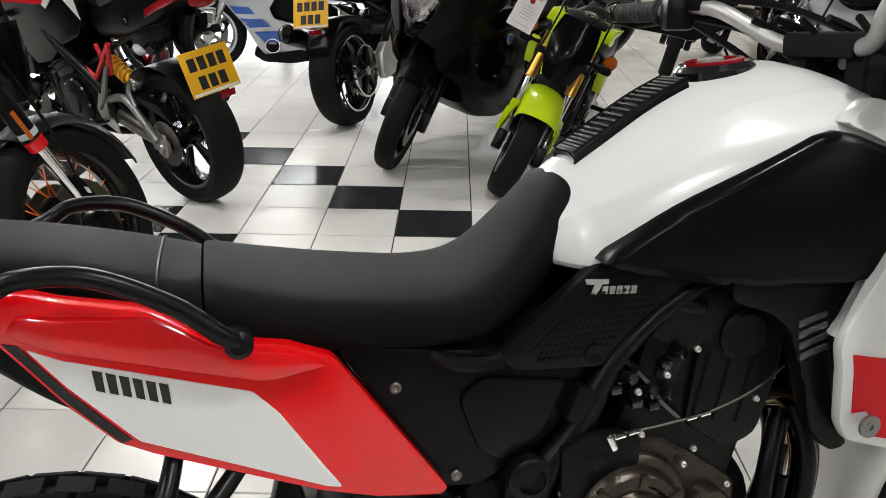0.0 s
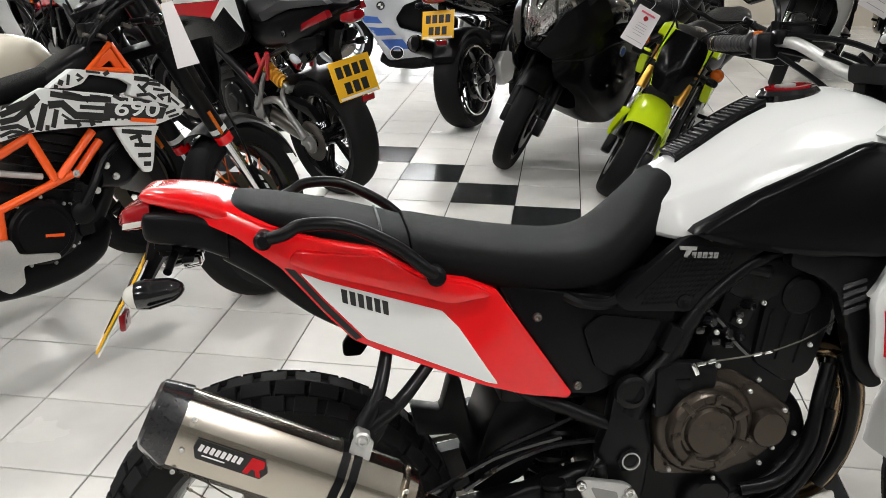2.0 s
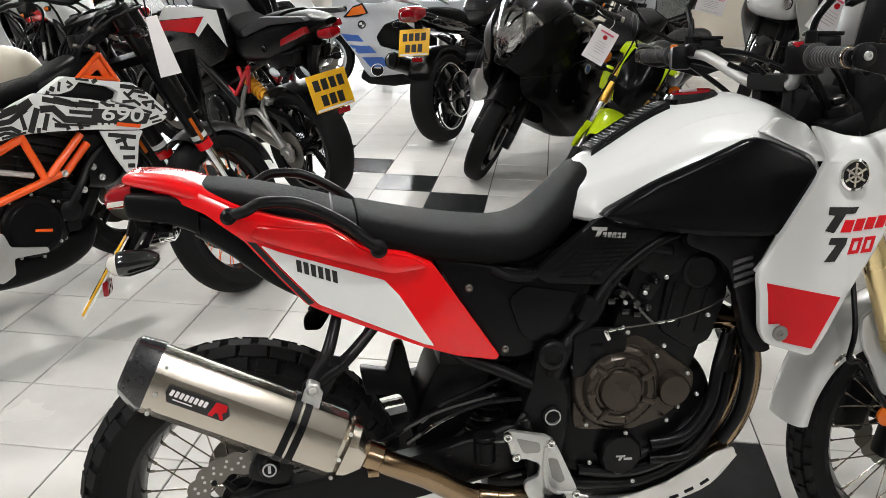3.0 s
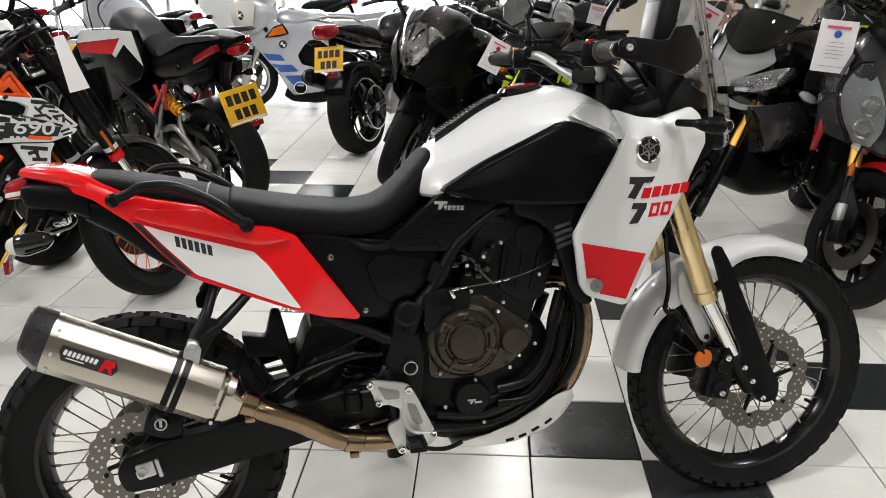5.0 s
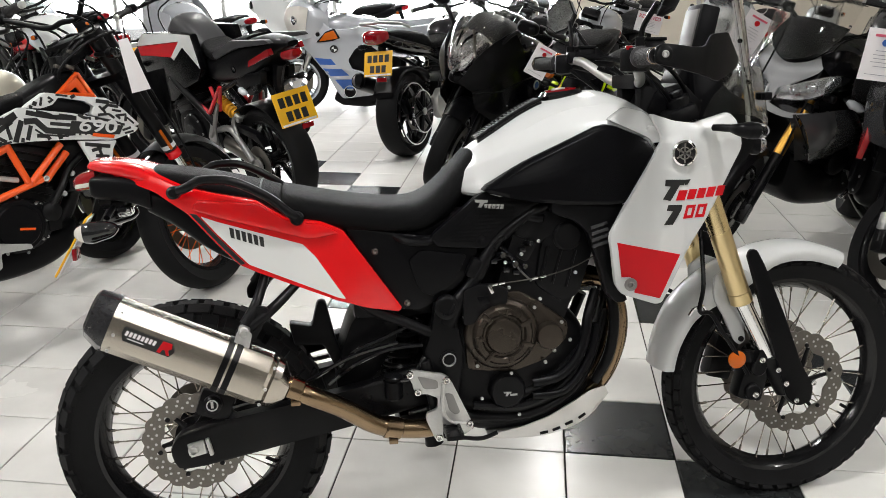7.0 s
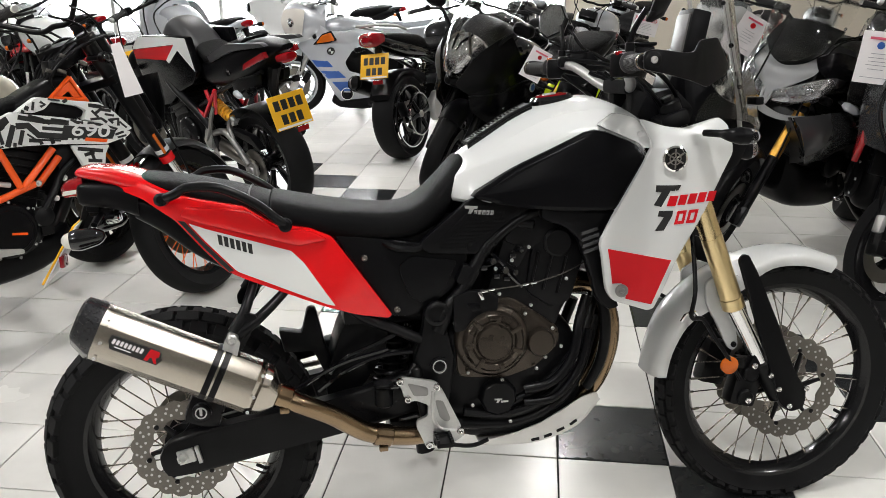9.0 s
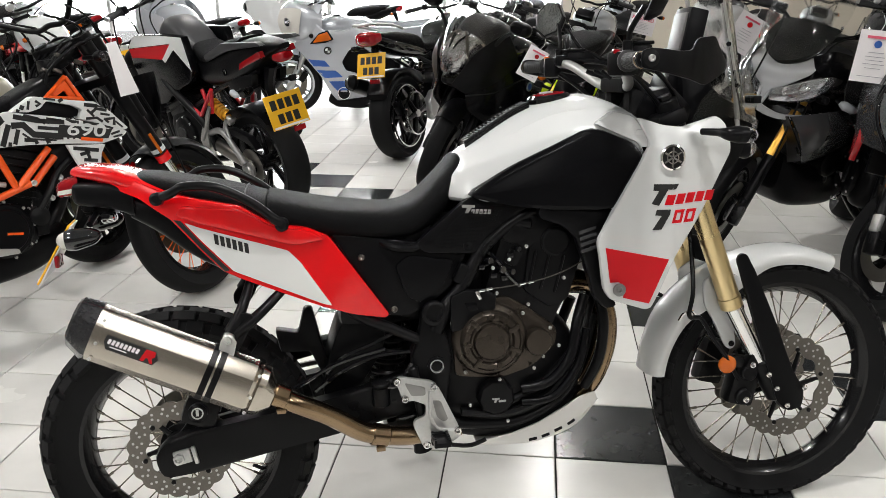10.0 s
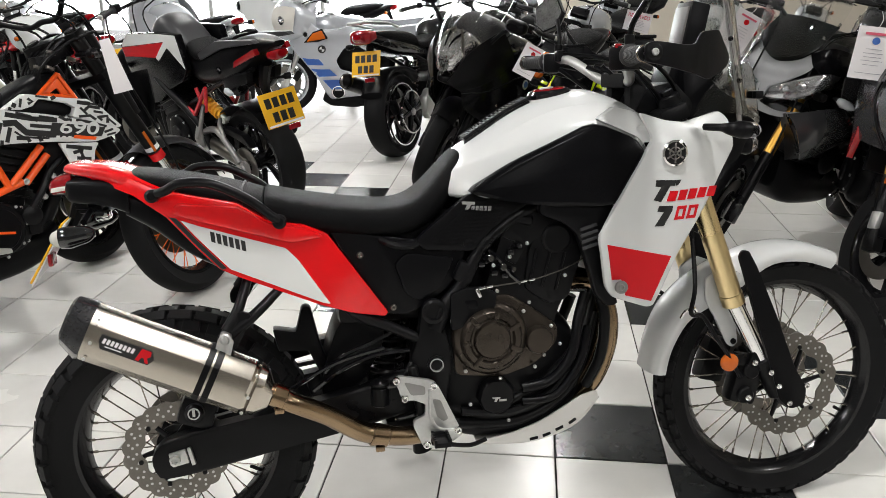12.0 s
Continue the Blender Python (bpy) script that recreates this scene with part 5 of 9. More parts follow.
TANK = [(0.668, 0.985, 0.060, 0.968, 0.082, 0.955, 0.090, 0.915), (0.700, 1.018, 0.082, 0.992, 0.108, 0.975, 0.125, 0.912), (0.76, 1.056, 0.104, 1.024, 0.134, 0.995, 0.150, 0.912), (0.84, 1.104, 0.119, 1.073, 0.158, 1.022, 0.170, 0.92), (0.92, 1.136, 0.130, 1.106, 0.178, 1.048, 0.186, 0.93), (1.00, 1.150, 0.138, 1.116, 0.192, 1.068, 0.197, 0.94), (1.06, 1.143, 0.142, 1.110, 0.199, 1.068, 0.202, 0.96), (1.12, 1.116, 0.140, 1.090, 0.198, 1.050, 0.20, 0.98), (1.17, 1.080, 0.118, 1.062, 0.165, 1.030, 0.165, 1.0)]
ctl = [resample([Vector(t[:3]) for t in TANK], 41), resample([Vector(t[3:6]) for t in TANK], 41), resample([Vector((*t[6:8], 0)) for t in TANK], 41)]
tank = part("fuel_tank", rings_to_bm(bmesh.new(), [tank_section(a.x, a.y, a.z, b.x, b.y, b.z, c.x, c.y) for a, b, c in zip(*ctl)]), WHITE, hero, "glossy white fuel tank", angle=14)


def tank_y(x, z):
    return -(x - 0.70) * 0.165 + (z - 0.95) * 0.07


PANEL = [(0.695, 0.925), (0.80, 0.990), (0.989, 1.080), (1.088, 1.038), (1.111, 0.990), (1.062, 0.898), (1.012, 0.886), (0.872, 0.892), (0.791, 0.906)]
r, l = both("tank_side_panel", lambda: plate(PANEL, -0.10, -0.168, 0.012, 0.026, tank_y), PANEL_BLACK, hero, "satin black tank side panel")
pad_pts = [(0.722, 1.036), (0.76, 1.060), (0.83, 1.102), (0.885, 1.128)]
rows = [[(x, y * 0.036, z - 0.004 * abs(y) + dz) for x, z in pad_pts] for y, dz in ((-1, -0.006), (-0.9, 0.003), (0, 0.004), (0.9, 0.003), (1, -0.006))]
tp = part("tank_pad", sheet(rows, 16, 10, 0.006), BLACK, hero, "black ribbed rubber tank pad")
pad_line = resample([(x, 0, z) for x, z in pad_pts], 23)
for k in range(1, 22):
    d = pad_line[k + 1] - pad_line[k - 1]
    part("pad_rib", box((0.0042, 0.056, 0.004), Matrix.Translation(pad_line[k] + Vector((0, 0, 0.0045))) @ Matrix.Rotation(-math.atan2(d.z, d.x), 4, "Y"), 0.001), PALE_GRIP, tp)
for q in (-1, 1):
    part("pad_edge", tube([(x, q * 0.032, z + 0.003) for x, z in pad_pts], 0.0045, sides=8), BLACK, tp)
capm = Matrix.Translation((0.945, 0.0, 1.136)) @ Matrix.Rotation(radians(-6), 4, "Y")
cb = lathe([(0.055, -0.01), (0.055, 0.006), (0.048, 0.014), (0.0005, 0.016)], (0, 0, 0), (0, 0, 1), 32, closed=False)
cb.transform(capm)
cap_ = part("filler_cap", cb, BLACK_GLOSS, hero, "black filler cap with red insert")
cr = lathe([(0.040, 0.013), (0.040, 0.0175), (0.030, 0.018), (0.030, 0.013)], (0, 0, 0), (0, 0, 1), 32)
cr.transform(capm)
part("insert", cr, RED_LENS, cap_)
part("key_lid", box((0.03, 0.022, 0.006), capm @ Matrix.Translation((-0.005, 0, 0.018)), 0.002), ALLOY, cap_)

# front shroud, with its inset step round the tank
def shroud_y(x, z):
    return max(0.0, x - 1.17) * 0.22 + max(0.0, 0.78 - z) * 0.15 + max(0.0, z - 1.03) * 0.35


SH = [(1.085, 0.985), (1.115, 1.040), (1.090, 1.098), (1.150, 1.078), (1.200, 1.072), (1.300, 1.094), (1.322, 1.075), (1.331, 1.010), (1.248, 0.865), (1.186, 0.773), (1.150, 0.685), (1.134, 0.643), (1.118, 0.640), (1.028, 0.672), (1.010, 0.700), (0.990, 0.812), (0.994, 0.828), (1.041, 0.910)]
SCUT = [(1, 0, 1.17), (0, 1, 0.78), (0, 1, 1.03)]
for side in (1, -1):
    def sided(b):
        return b if side == 1 else mirror_y(b)
    sh = part("front_shroud", sided(plate(SH, -0.222, -0.240, 0.007, 0.010, shroud_y, SCUT)), WHITE, hero, "glossy white front shroud with red block and lettering bars")
    part("shroud_edge", sided(plate([(1.094, 0.985), (1.124, 1.040), (1.085, 1.10), (1.040, 1.112), (0.995, 1.084), (1.090, 1.040), (1.113, 0.990), (1.065, 0.902), (1.000, 0.815), (1.012, 0.812)], -0.195, -0.2235, 0.006, 0.008, shroud_y, SCUT)), WHITE, sh)
    part("inner_shroud", sided(plate([(1.060, 0.92), (1.085, 1.07), (1.160, 1.065), (1.160, 0.92)], -0.175, -0.214, 0.004, 0.01)), WHITE, sh)
    part("red_block", sided(plate([(1.008, 0.802), (1.166, 0.765), (1.126, 0.656), (1.060, 0.675), (1.060, 0.700), (1.046, 0.716), (1.024, 0.716)], -0.2400, -0.2415, 0.0, 0.0, shroud_y, SCUT)), RED_DECAL, sh)
    for pts in ([(1.137, 0.945), (1.186, 0.943), (1.182, 0.930), (1.172, 0.931), (1.150, 0.894), (1.132, 0.899), (1.150, 0.928), (1.136, 0.930)], [(1.146, 0.885), (1.180, 0.884), (1.178, 0.872), (1.158, 0.838), (1.136, 0.838), (1.158, 0.870), (1.142, 0.872)], [(1.184, 0.943), (1.200, 0.943), (1.192, 0.931), (1.185, 0.930)]):
        part("black_letter_bar", sided(plate([(u - 0.014, v) for u, v in pts], -0.2400, -0.2416, 0.0, 0, shroud_y, SCUT)), INK, sh)
    for k in range(5):
        x, z = 1.150 + 0.0268 * k, 0.895 + 0.001 * k
        rl = plate([(x, z), (x + 0.021, z - 0.0005), (x + 0.029, z + 0.023), (x + 0.008, z + 0.0235)], -0.2400, -0.2416, 0.0, 0, shroud_y, SCUT)
        part("red_letter_bar", sided(rl), RED_DECAL, sh)
    for k in range(2):
        x, z = 1.169 + 0.0325 * k, 0.851
        for ring in ([(0, 0), (0.026, 0), (0.0285, 0.007), (0.0025, 0.007)], [(0.007, 0.024), (0.033, 0.024), (0.0355, 0.031), (0.0095, 0.031)], [(0.0025, 0.007), (0.0095, 0.007), (0.0145, 0.024), (0.0075, 0.024)], [(0.0215, 0.007), (0.0285, 0.007), (0.033, 0.024), (0.026, 0.024)]):
            part("red_figure_bar", sided(plate([(x + u, z + v) for u, v in ring], -0.2400, -0.2416, 0.0, 0, shroud_y, SCUT)), RED_DECAL, sh)
    em = lathe([(0.030, 0.0), (0.030, 0.006), (0.026, 0.008), (0.026, 0.005), (0.0005, 0.005)], (1.165, -0.240, 1.005), (0, -1, 0), 32, closed=False)
    e = part("round_emblem", sided(em), CHROME, sh)
    part("emblem_field", sided(lathe([(0.0255, 0.0055), (0.0005, 0.0055)], (1.165, -0.240, 1.005), (0, -1, 0), 32, closed=False)), INK, e)
    fk = bmesh.new()
    for k in range(3):
        box_into(fk, (0.0045, 0.002, 0.046), Matrix.Translation((1.165, -0.2465, 1.005)) @ Matrix.Rotation(radians(60 * k), 4, "Y"))
    lathe_into(fk, [(0.015, 0.0056), (0.015, 0.0068), (0.012, 0.0068), (0.012, 0.0056)], (1.165, -0.240, 1.005), (0, -1, 0), 24)
    part("emblem_mark", sided(fk), CHROME, e)
    bt = part("shroud_bolt", sided(merge(lathe([(0.0155, 0), (0.0155, 0.004), (0.011, 0.005), (0.0005, 0.002)], (1.043, -0.241, 0.700), (0, -1, 0), 24, closed=False), bolt((1.043, -0.241, 0.700), 0.008, 0.006))), FRAME_GREY, sh)
    part("tank_bolt", sided(bolt((1.088, -0.198, 1.083), 0.008, 0.005, (0, -1, 0.6))), ALLOY, sh)
    ind = part("front_indicator", sided(tube([(1.245, -0.225, 1.060), (1.262, -0.27, 1.060), (1.272, -0.295, 1.058), (1.295, -0.295, 1.056), (1.315, -0.295, 1.054)], [0.008, 0.009, 0.015, 0.020, 0.019], sides=14)), BLACK, hero)
    part("lens", sided(tube([(1.314, -0.295, 1.054), (1.332, -0.295, 1.053), (1.343, -0.295, 1.052)], [0.0192, 0.016, 0.005], sides=14)), CLEAR, ind)
    # black cowl under the tank with vents
    ck = part("radiator_cowl", sided(plate([(0.862, 0.898), (1.016, 0.886), (1.052, 0.890), (1.010, 0.815), (1.030, 0.690), (1.060, 0.648), (1.030, 0.640), (1.000, 0.67), (0.975, 0.76), (0.952, 0.822), (0.920, 0.850), (0.862, 0.872)], -0.165, -0.196, 0.008, 0.012)), BLACK, hero, "black radiator cowl with vent slots")
    for k in range(4):
        vt = plate([(0.958 + 0.002 * k, 0.828 - 0.015 * k), (1.000 + 0.002 * k, 0.840 - 0.015 * k), (0.998 + 0.002 * k, 0.848 - 0.015 * k), (0.958 + 0.002 * k, 0.837 - 0.015 * k)], -0.194, -0.200, 0.001)
        part("vent_slat", sided(vt), GREY, ck)

# black side covers
for side in (1, -1):
    def sided(b):
        return b if side == 1 else mirror_y(b)
    tri = part("frame_cover", sided(plate([(0.580, 0.815), (0.595, 0.832), (0.705, 0.920), (0.730, 0.924), (0.885, 0.902), (0.860, 0.885), (0.790, 0.850), (0.755, 0.815), (0.722, 0.785), (0.60, 0.795)], -0.118, -0.142, 0.005, 0.012)), BLACK, hero, "black textured frame cover with silver bars")
    part("inset", sided(plate([(0.615, 0.815), (0.715, 0.905), (0.840, 0.892), (0.775, 0.855), (0.735, 0.815), (0.71, 0.797)], -0.1420, -0.1435, 0.001, 0.008)), BLACK, tri)
    gr = bmesh.new()
    for i in range(22):
        for j in range(10):
            x, z = 0.632 + 0.0072 * i + 0.0036 * (j % 2), 0.806 + 0.0088 * j
            if z < 0.812 + (x - 0.615) * 0.86 and z > 0.800 + max(0, x - 0.70) * 0.66 and z < 0.89:
                box_into(gr, (0.0046, 0.0014, 0.0052), Matrix.Translation((x, -0.1440, z)) @ Matrix.Rotation(radians(45), 4, "Y"))
    part("grip_texture", sided(gr), BLACK, tri)
    part("silver_bar", sided(plate([(0.690, 0.905), (0.722, 0.902), (0.721, 0.896), (0.713, 0.896), (0.706, 0.884), (0.698, 0.885), (0.703, 0.897), (0.692, 0.898)], -0.1435, -0.1447, 0)), ALLOY, tri)
    for k in range(5):
        x, z = 0.7125 + 0.0098 * k, -0.0008 * k
        part("silver_bar", sided(plate([(x, 0.8835 + z), (x + 0.0075, 0.883 + z), (x + 0.009, 0.893 + z), (x + 0.0015, 0.8935 + z)], -0.1435, -0.1447, 0)), ALLOY, tri)
    part("cover_screw", sided(lathe([(0.013, 0), (0.013, 0.004), (0.006, 0.004), (0.0005, 0.001)], (0.705, -0.1425, 0.806), (0, -1, 0), 20, closed=False)), BLACK, tri)
    low = part("side_cover", sided(plate([(0.385, 0.845), (0.400, 0.850), (0.560, 0.822), (0.700, 0.795), (0.700, 0.775), (0.660, 0.700), (0.600, 0.660), (0.555, 0.640), (0.510, 0.645)], -0.100, -0.128, 0.006, 0.010)), BLACK, hero, "satin black side cover")
    part("raised_field", sided(plate([(0.530, 0.765), (0.560, 0.790), (0.672, 0.772), (0.640, 0.705), (0.590, 0.672), (0.555, 0.690)], -0.128, -0.136, 0.006, 0.010)), BLACK, low)
    part("ledge", sided(tube([(0.50, -0.122, 0.825), (0.53, -0.134, 0.812), (0.575, -0.134, 0.808), (0.60, -0.128, 0.82)], 0.010, sides=8)), BLACK, low)
    bolts([(x, -side * 0.1285, z) for x, z in ((0.452, 0.790), (0.525, 0.660))], 0.008, 0.005, DISC_STEEL, low, -side)
    # frame
    part("frame_tube", sided(tube([(1.02, -0.09, 0.93), (0.88, -0.13, 0.888), (0.803, -0.133, 0.850), (0.738, -0.135, 0.792), (0.685, -0.135, 0.702), (0.648, -0.135, 0.655), (0.622, -0.135, 0.600)], [0.015, 0.015, 0.0155, 0.0155, 0.017, 0.019, 0.020], sides=12)), BLACK_METAL, hero)
    part("subframe_tube", sided(tube([(0.62, -0.125, 0.560), (0.52, -0.125, 0.610), (0.44, -0.125, 0.650), (0.36, -0.12, 0.72), (0.26, -0.12, 0.80)], 0.0135, sides=10)), BLACK_METAL, hero)
    part("upper_subframe", sided(tube([(0.62, -0.10, 0.80), (0.40, -0.10, 0.82), (0.16, -0.09, 0.89), (-0.08, -0.06, 0.95)], 0.012, sides=8)), BLACK_METAL, hero)
    pv = plate([(0.590, 0.655), (0.605, 0.672), (0.632, 0.672), (0.645, 0.655), (0.645, 0.60), (0.660, 0.535), (0.655, 0.480), (0.640, 0.400), (0.600, 0.400), (0.575, 0.470), (0.560, 0.530), (0.580, 0.585)], -0.105, -0.140, 0.008, 0.010)
    pp = part("pivot_plate", sided(pv), BLACK_METAL, hero)
    part("pivot_boss", sided(lathe([(0.030, 0), (0.030, 0.014), (0.024, 0.018), (0.019, 0.018), (0.019, 0.010), (0.0005, 0.010)], (0.618, -0.138, 0.648), (0, -1, 0), 24, closed=False)), BLACK_METAL, pp)
    part("pivot_nut", sided(merge(lathe([(0.023, 0), (0.023, 0.006), (0.017, 0.008), (0.017, 0.002), (0.0005, 0.002)], (0.621, -0.140, 0.515), (0, -1, 0), 8, closed=False), lathe([(0.012, 0), (0.012, 0.006), (0.0005, 0.007)], (0.621, -0.140, 0.515), (0, -1, 0), 12, closed=False))), BLACK_METAL, pp)
    part("nut_ring", sided(lathe([(0.017, 0), (0.017, 0.0095), (0.0145, 0.0095), (0.0145, 0)], (0.621, -0.140, 0.515), (0, -1, 0), 20)), ALLOY, pp)
    part("down_tube", sided(tube([(1.08, -0.05, 0.86), (1.03, -0.09, 0.66), (0.985, -0.12, 0.545), (0.955, -0.125, 0.500), (0.88, -0.13, 0.440), (0.80, -0.13, 0.40)], 0.0145, sides=10)), BLACK_METAL, hero)
    part("cradle_tube", sided(tube([(1.035, -0.085, 0.60), (0.985, -0.11, 0.46), (0.92, -0.12, 0.385), (0.80, -0.125, 0.345), (0.62, -0.12, 0.36)], 0.0145, sides=10)), BLACK_METAL, hero)
    part("lower_rail", sided(tube([(0.68, -0.14, 0.390), (0.80, -0.145, 0.380), (0.90, -0.14, 0.415), (0.955, -0.13, 0.470)], 0.011, sides=8)), BLACK_METAL, hero)
    # heel plate and peg
    hp_ = plate([(0.512, 0.500), (0.526, 0.508), (0.600, 0.492), (0.614, 0.482), (0.627, 0.456), (0.664, 0.374), (0.673, 0.348), (0.654, 0.334), (0.602, 0.318), (0.578, 0.325), (0.555, 0.380), (0.557, 0.395), (0.584, 0.405), (0.586, 0.432), (0.558, 0.445), (0.538, 0.444), (0.528, 0.456), (0.524, 0.474)], -0.168, -0.182, 0.004, 0.006)
    hpp = part("heel_plate", sided(hp_), ALLOY, hero, "cast silver footrest bracket")
    # Recesses are darker grey patches laid on; their shade is in the colour.
    part("recess", sided(plate([(0.602, 0.445), (0.622, 0.441), (0.640, 0.392), (0.628, 0.386), (0.612, 0.400)], -0.181, -0.1828, 0.0008, 0.006)), FRAME_GREY, hpp)
    part("recess", sided(plate([(0.536, 0.493), (0.586, 0.478), (0.587, 0.457), (0.552, 0.458)], -0.181, -0.1828, 0.0008, 0.006)), FRAME_GREY, hpp)
    part("rib", sided(tube([(0.598, -0.183, 0.470), (0.596, -0.184, 0.41), (0.612, -0.184, 0.372), (0.655, -0.183, 0.362)], 0.0045, sides=8)), ALLOY, hpp)
    bolts([(x, -side * 0.182, z) for x, z in ((0.607, 0.477), (0.519, 0.498), (0.537, 0.453), (0.662, 0.362), (0.586, 0.332))], 0.0095, 0.008, CHROME, hpp, -side)
    pg = bmesh.new()
    box_into(pg, (0.040, 0.060, 0.012), Matrix.Translation((0.616, -0.212, 0.352)), 0.003)
    for k in range(6):
        for dx in (-0.020, 0.020):
            box_into(pg, (0.006, 0.007, 0.012), Matrix.Translation((0.616 + dx * 0.85, -0.188 - 0.010 * k, 0.360)))
    box_into(pg, (0.04, 0.02, 0.035), Matrix.Translation((0.616, -0.18, 0.345)), 0.008)
    part("footpeg", sided(pg), BLACK_METAL, hero)
part("brake_pedal", tube([(0.60, -0.185, 0.345), (0.64, -0.188, 0.330), (0.69, -0.188, 0.322), (0.73, -0.19, 0.335)], 0.0055, sides=8), BLACK_METAL, hero)
part("brake_cylinder", merge(cyl((0.585, -0.15, 0.375), (0.560, -0.15, 0.52), 0.013, 12, 0.003), box((0.03, 0.03, 0.04), Matrix.Translation((0.555, -0.15, 0.46)), 0.005)), BLACK_METAL, hero)
part("reservoir", merge(cyl((0.485, -0.13, 0.42), (0.485, -0.13, 0.47), 0.022, 16, 0.004), cyl((0.485, -0.13, 0.47), (0.485, -0.13, 0.48), 0.024, 16, 0.003)), BLACK, hero)

# engine
eng = part("crankcase", body([(0.585, 0.40, 0.50, 0.09, 5), (0.64, 0.36, 0.60, 0.125, 5), (0.74, 0.33, 0.66, 0.135, 5), (0.86, 0.34, 0.66, 0.135, 5), (0.95, 0.40, 0.60, 0.12, 5), (0.985, 0.45, 0.55, 0.09, 4)], 28), ENGINE, hero)
part("cylinder", merge(box((0.20, 0.27, 0.22), Matrix.Translation((0.855, 0, 0.715)) @ Matrix.Rotation(radians(18), 4, "Y"), 0.02), box((0.21, 0.29, 0.10), Matrix.Translation((0.895, 0, 0.825)) @ Matrix.Rotation(radians(18), 4, "Y"), 0.025)), ENGINE, eng)
part("cam_cover", plate([(0.836, 0.688), (0.852, 0.795), (0.885, 0.838), (0.948, 0.832), (0.985, 0.765), (0.950, 0.655), (0.905, 0.640)], -0.118, -0.146, 0.012, 0.016), ENGINE, eng)
for x0, z0, x1, z1 in ((0.850, 0.700, 0.868, 0.785), (0.880, 0.690, 0.902, 0.775), (0.915, 0.680, 0.938, 0.770)):
    part("cylinder_rib", tube([(x0, -0.146, z0), (x1, -0.147, z1)], 0.004, sides=6), ENGINE, eng)
part("cam_cap", lathe([(0.036, 0), (0.036, 0.008), (0.030, 0.013), (0.0005, 0.013)], (0.917, -0.142, 0.806), (0, -1, 0), 26, closed=False), ENGINE, eng)
part("oil_pan", body([(0.66, 0.315, 0.40, 0.10, 5), (0.72, 0.305, 0.40, 0.128, 5), (0.86, 0.308, 0.42, 0.130, 5), (0.94, 0.34, 0.44, 0.125, 5), (0.99, 0.39, 0.46, 0.10, 5)], 28), ENGINE, eng)
cc = (0.752, -0.130, 0.574)
cl_ = part("clutch_cover", lathe([(0.092, 0), (0.092, 0.018), (0.084, 0.028), (0.076, 0.030), (0.073, 0.042), (0.068, 0.047), (0.056, 0.048), (0.051, 0.042), (0.046, 0.042), (0.041, 0.050), (0.0005, 0.052)], cc, (0, -1, 0), 48, closed=False), BRONZE_COVER, eng, "dark bronze round clutch cover")
for k in range(7):
    a = 2 * math.pi * k / 7 + 0.5
    st = box((0.018 if k % 2 else 0.030, 0.010, 0.012), Matrix.Translation((cc[0] + 0.062 * math.cos(a), cc[1] - 0.046, cc[2] + 0.062 * math.sin(a))) @ Matrix.Rotation(-a, 4, "Y"), 0.003)
    part("cover_rib", st, BRONZE_COVER, cl_)
br_ = part("cable_bracket", plate([(0.656, 0.688), (0.690, 0.702), (0.735, 0.700), (0.768, 0.685), (0.764, 0.640), (0.735, 0.634), (0.695, 0.606), (0.656, 0.600)], -0.140, -0.160, 0.005, 0.008), ENGINE, cl_)
part("bracket_window", plate([(0.688, 0.672), (0.718, 0.672), (0.722, 0.652), (0.700, 0.650)], -0.1595, -0.1608, 0.0005, 0.004), PANEL_BLACK, br_)
pts_ = []
for x, z in ((0.659, 0.622), (0.770, 0.688), (0.834, 0.634), (0.903, 0.592), (0.935, 0.717), (0.885, 0.520), (0.690, 0.495), (0.775, 0.470), (0.700, 0.410), (0.795, 0.360), (0.862, 0.492), (0.848, 0.655), (0.925, 0.545), (0.800, 0.770), (0.760, 0.752), (0.842, 0.800)):
    pts_.append((x, -0.150 if z < 0.70 else -0.156, z))
bolts(pts_, 0.0046, 0.006, ALLOY, eng)
part("oil_cover", lathe([(0.034, 0), (0.034, 0.03), (0.031, 0.036), (0.0005, 0.037)], (0.872, -0.128, 0.560), (0, -1, 0), 30, closed=False), BRONZE_COVER, eng)
part("case_web", plate([(0.662, 0.612), (0.700, 0.668), (0.800, 0.678), (0.852, 0.642), (0.925, 0.588), (0.922, 0.545), (0.862, 0.492), (0.780, 0.468), (0.666, 0.482)], -0.122, -0.142, 0.008, 0.016), BRONZE_COVER, eng, "dark bronze crankcase cover")
lc = part("pump_cover", lathe([(0.047, 0), (0.047, 0.024), (0.041, 0.032), (0.0005, 0.033)], (0.765, -0.130, 0.425), (0, -1, 0), 9, closed=False), BLACK_METAL, eng)
mk = bmesh.new()
plate_into(mk, [(0.752, 0.427), (0.772, 0.426), (0.771, 0.422), (0.766, 0.422), (0.762, 0.415), (0.757, 0.416), (0.760, 0.423), (0.753, 0.423)], -0.1632, -0.1645, 0)
box_into(mk, (0.018, 0.001, 0.005), Matrix.Translation((0.778, -0.164, 0.418)))
part("pump_mark", mk, ALLOY, lc)
part("sensor_box", box((0.045, 0.03, 0.05), Matrix.Translation((0.695, -0.135, 0.735)) @ Matrix.Rotation(radians(25), 4, "Y"), 0.008), ENGINE, eng)
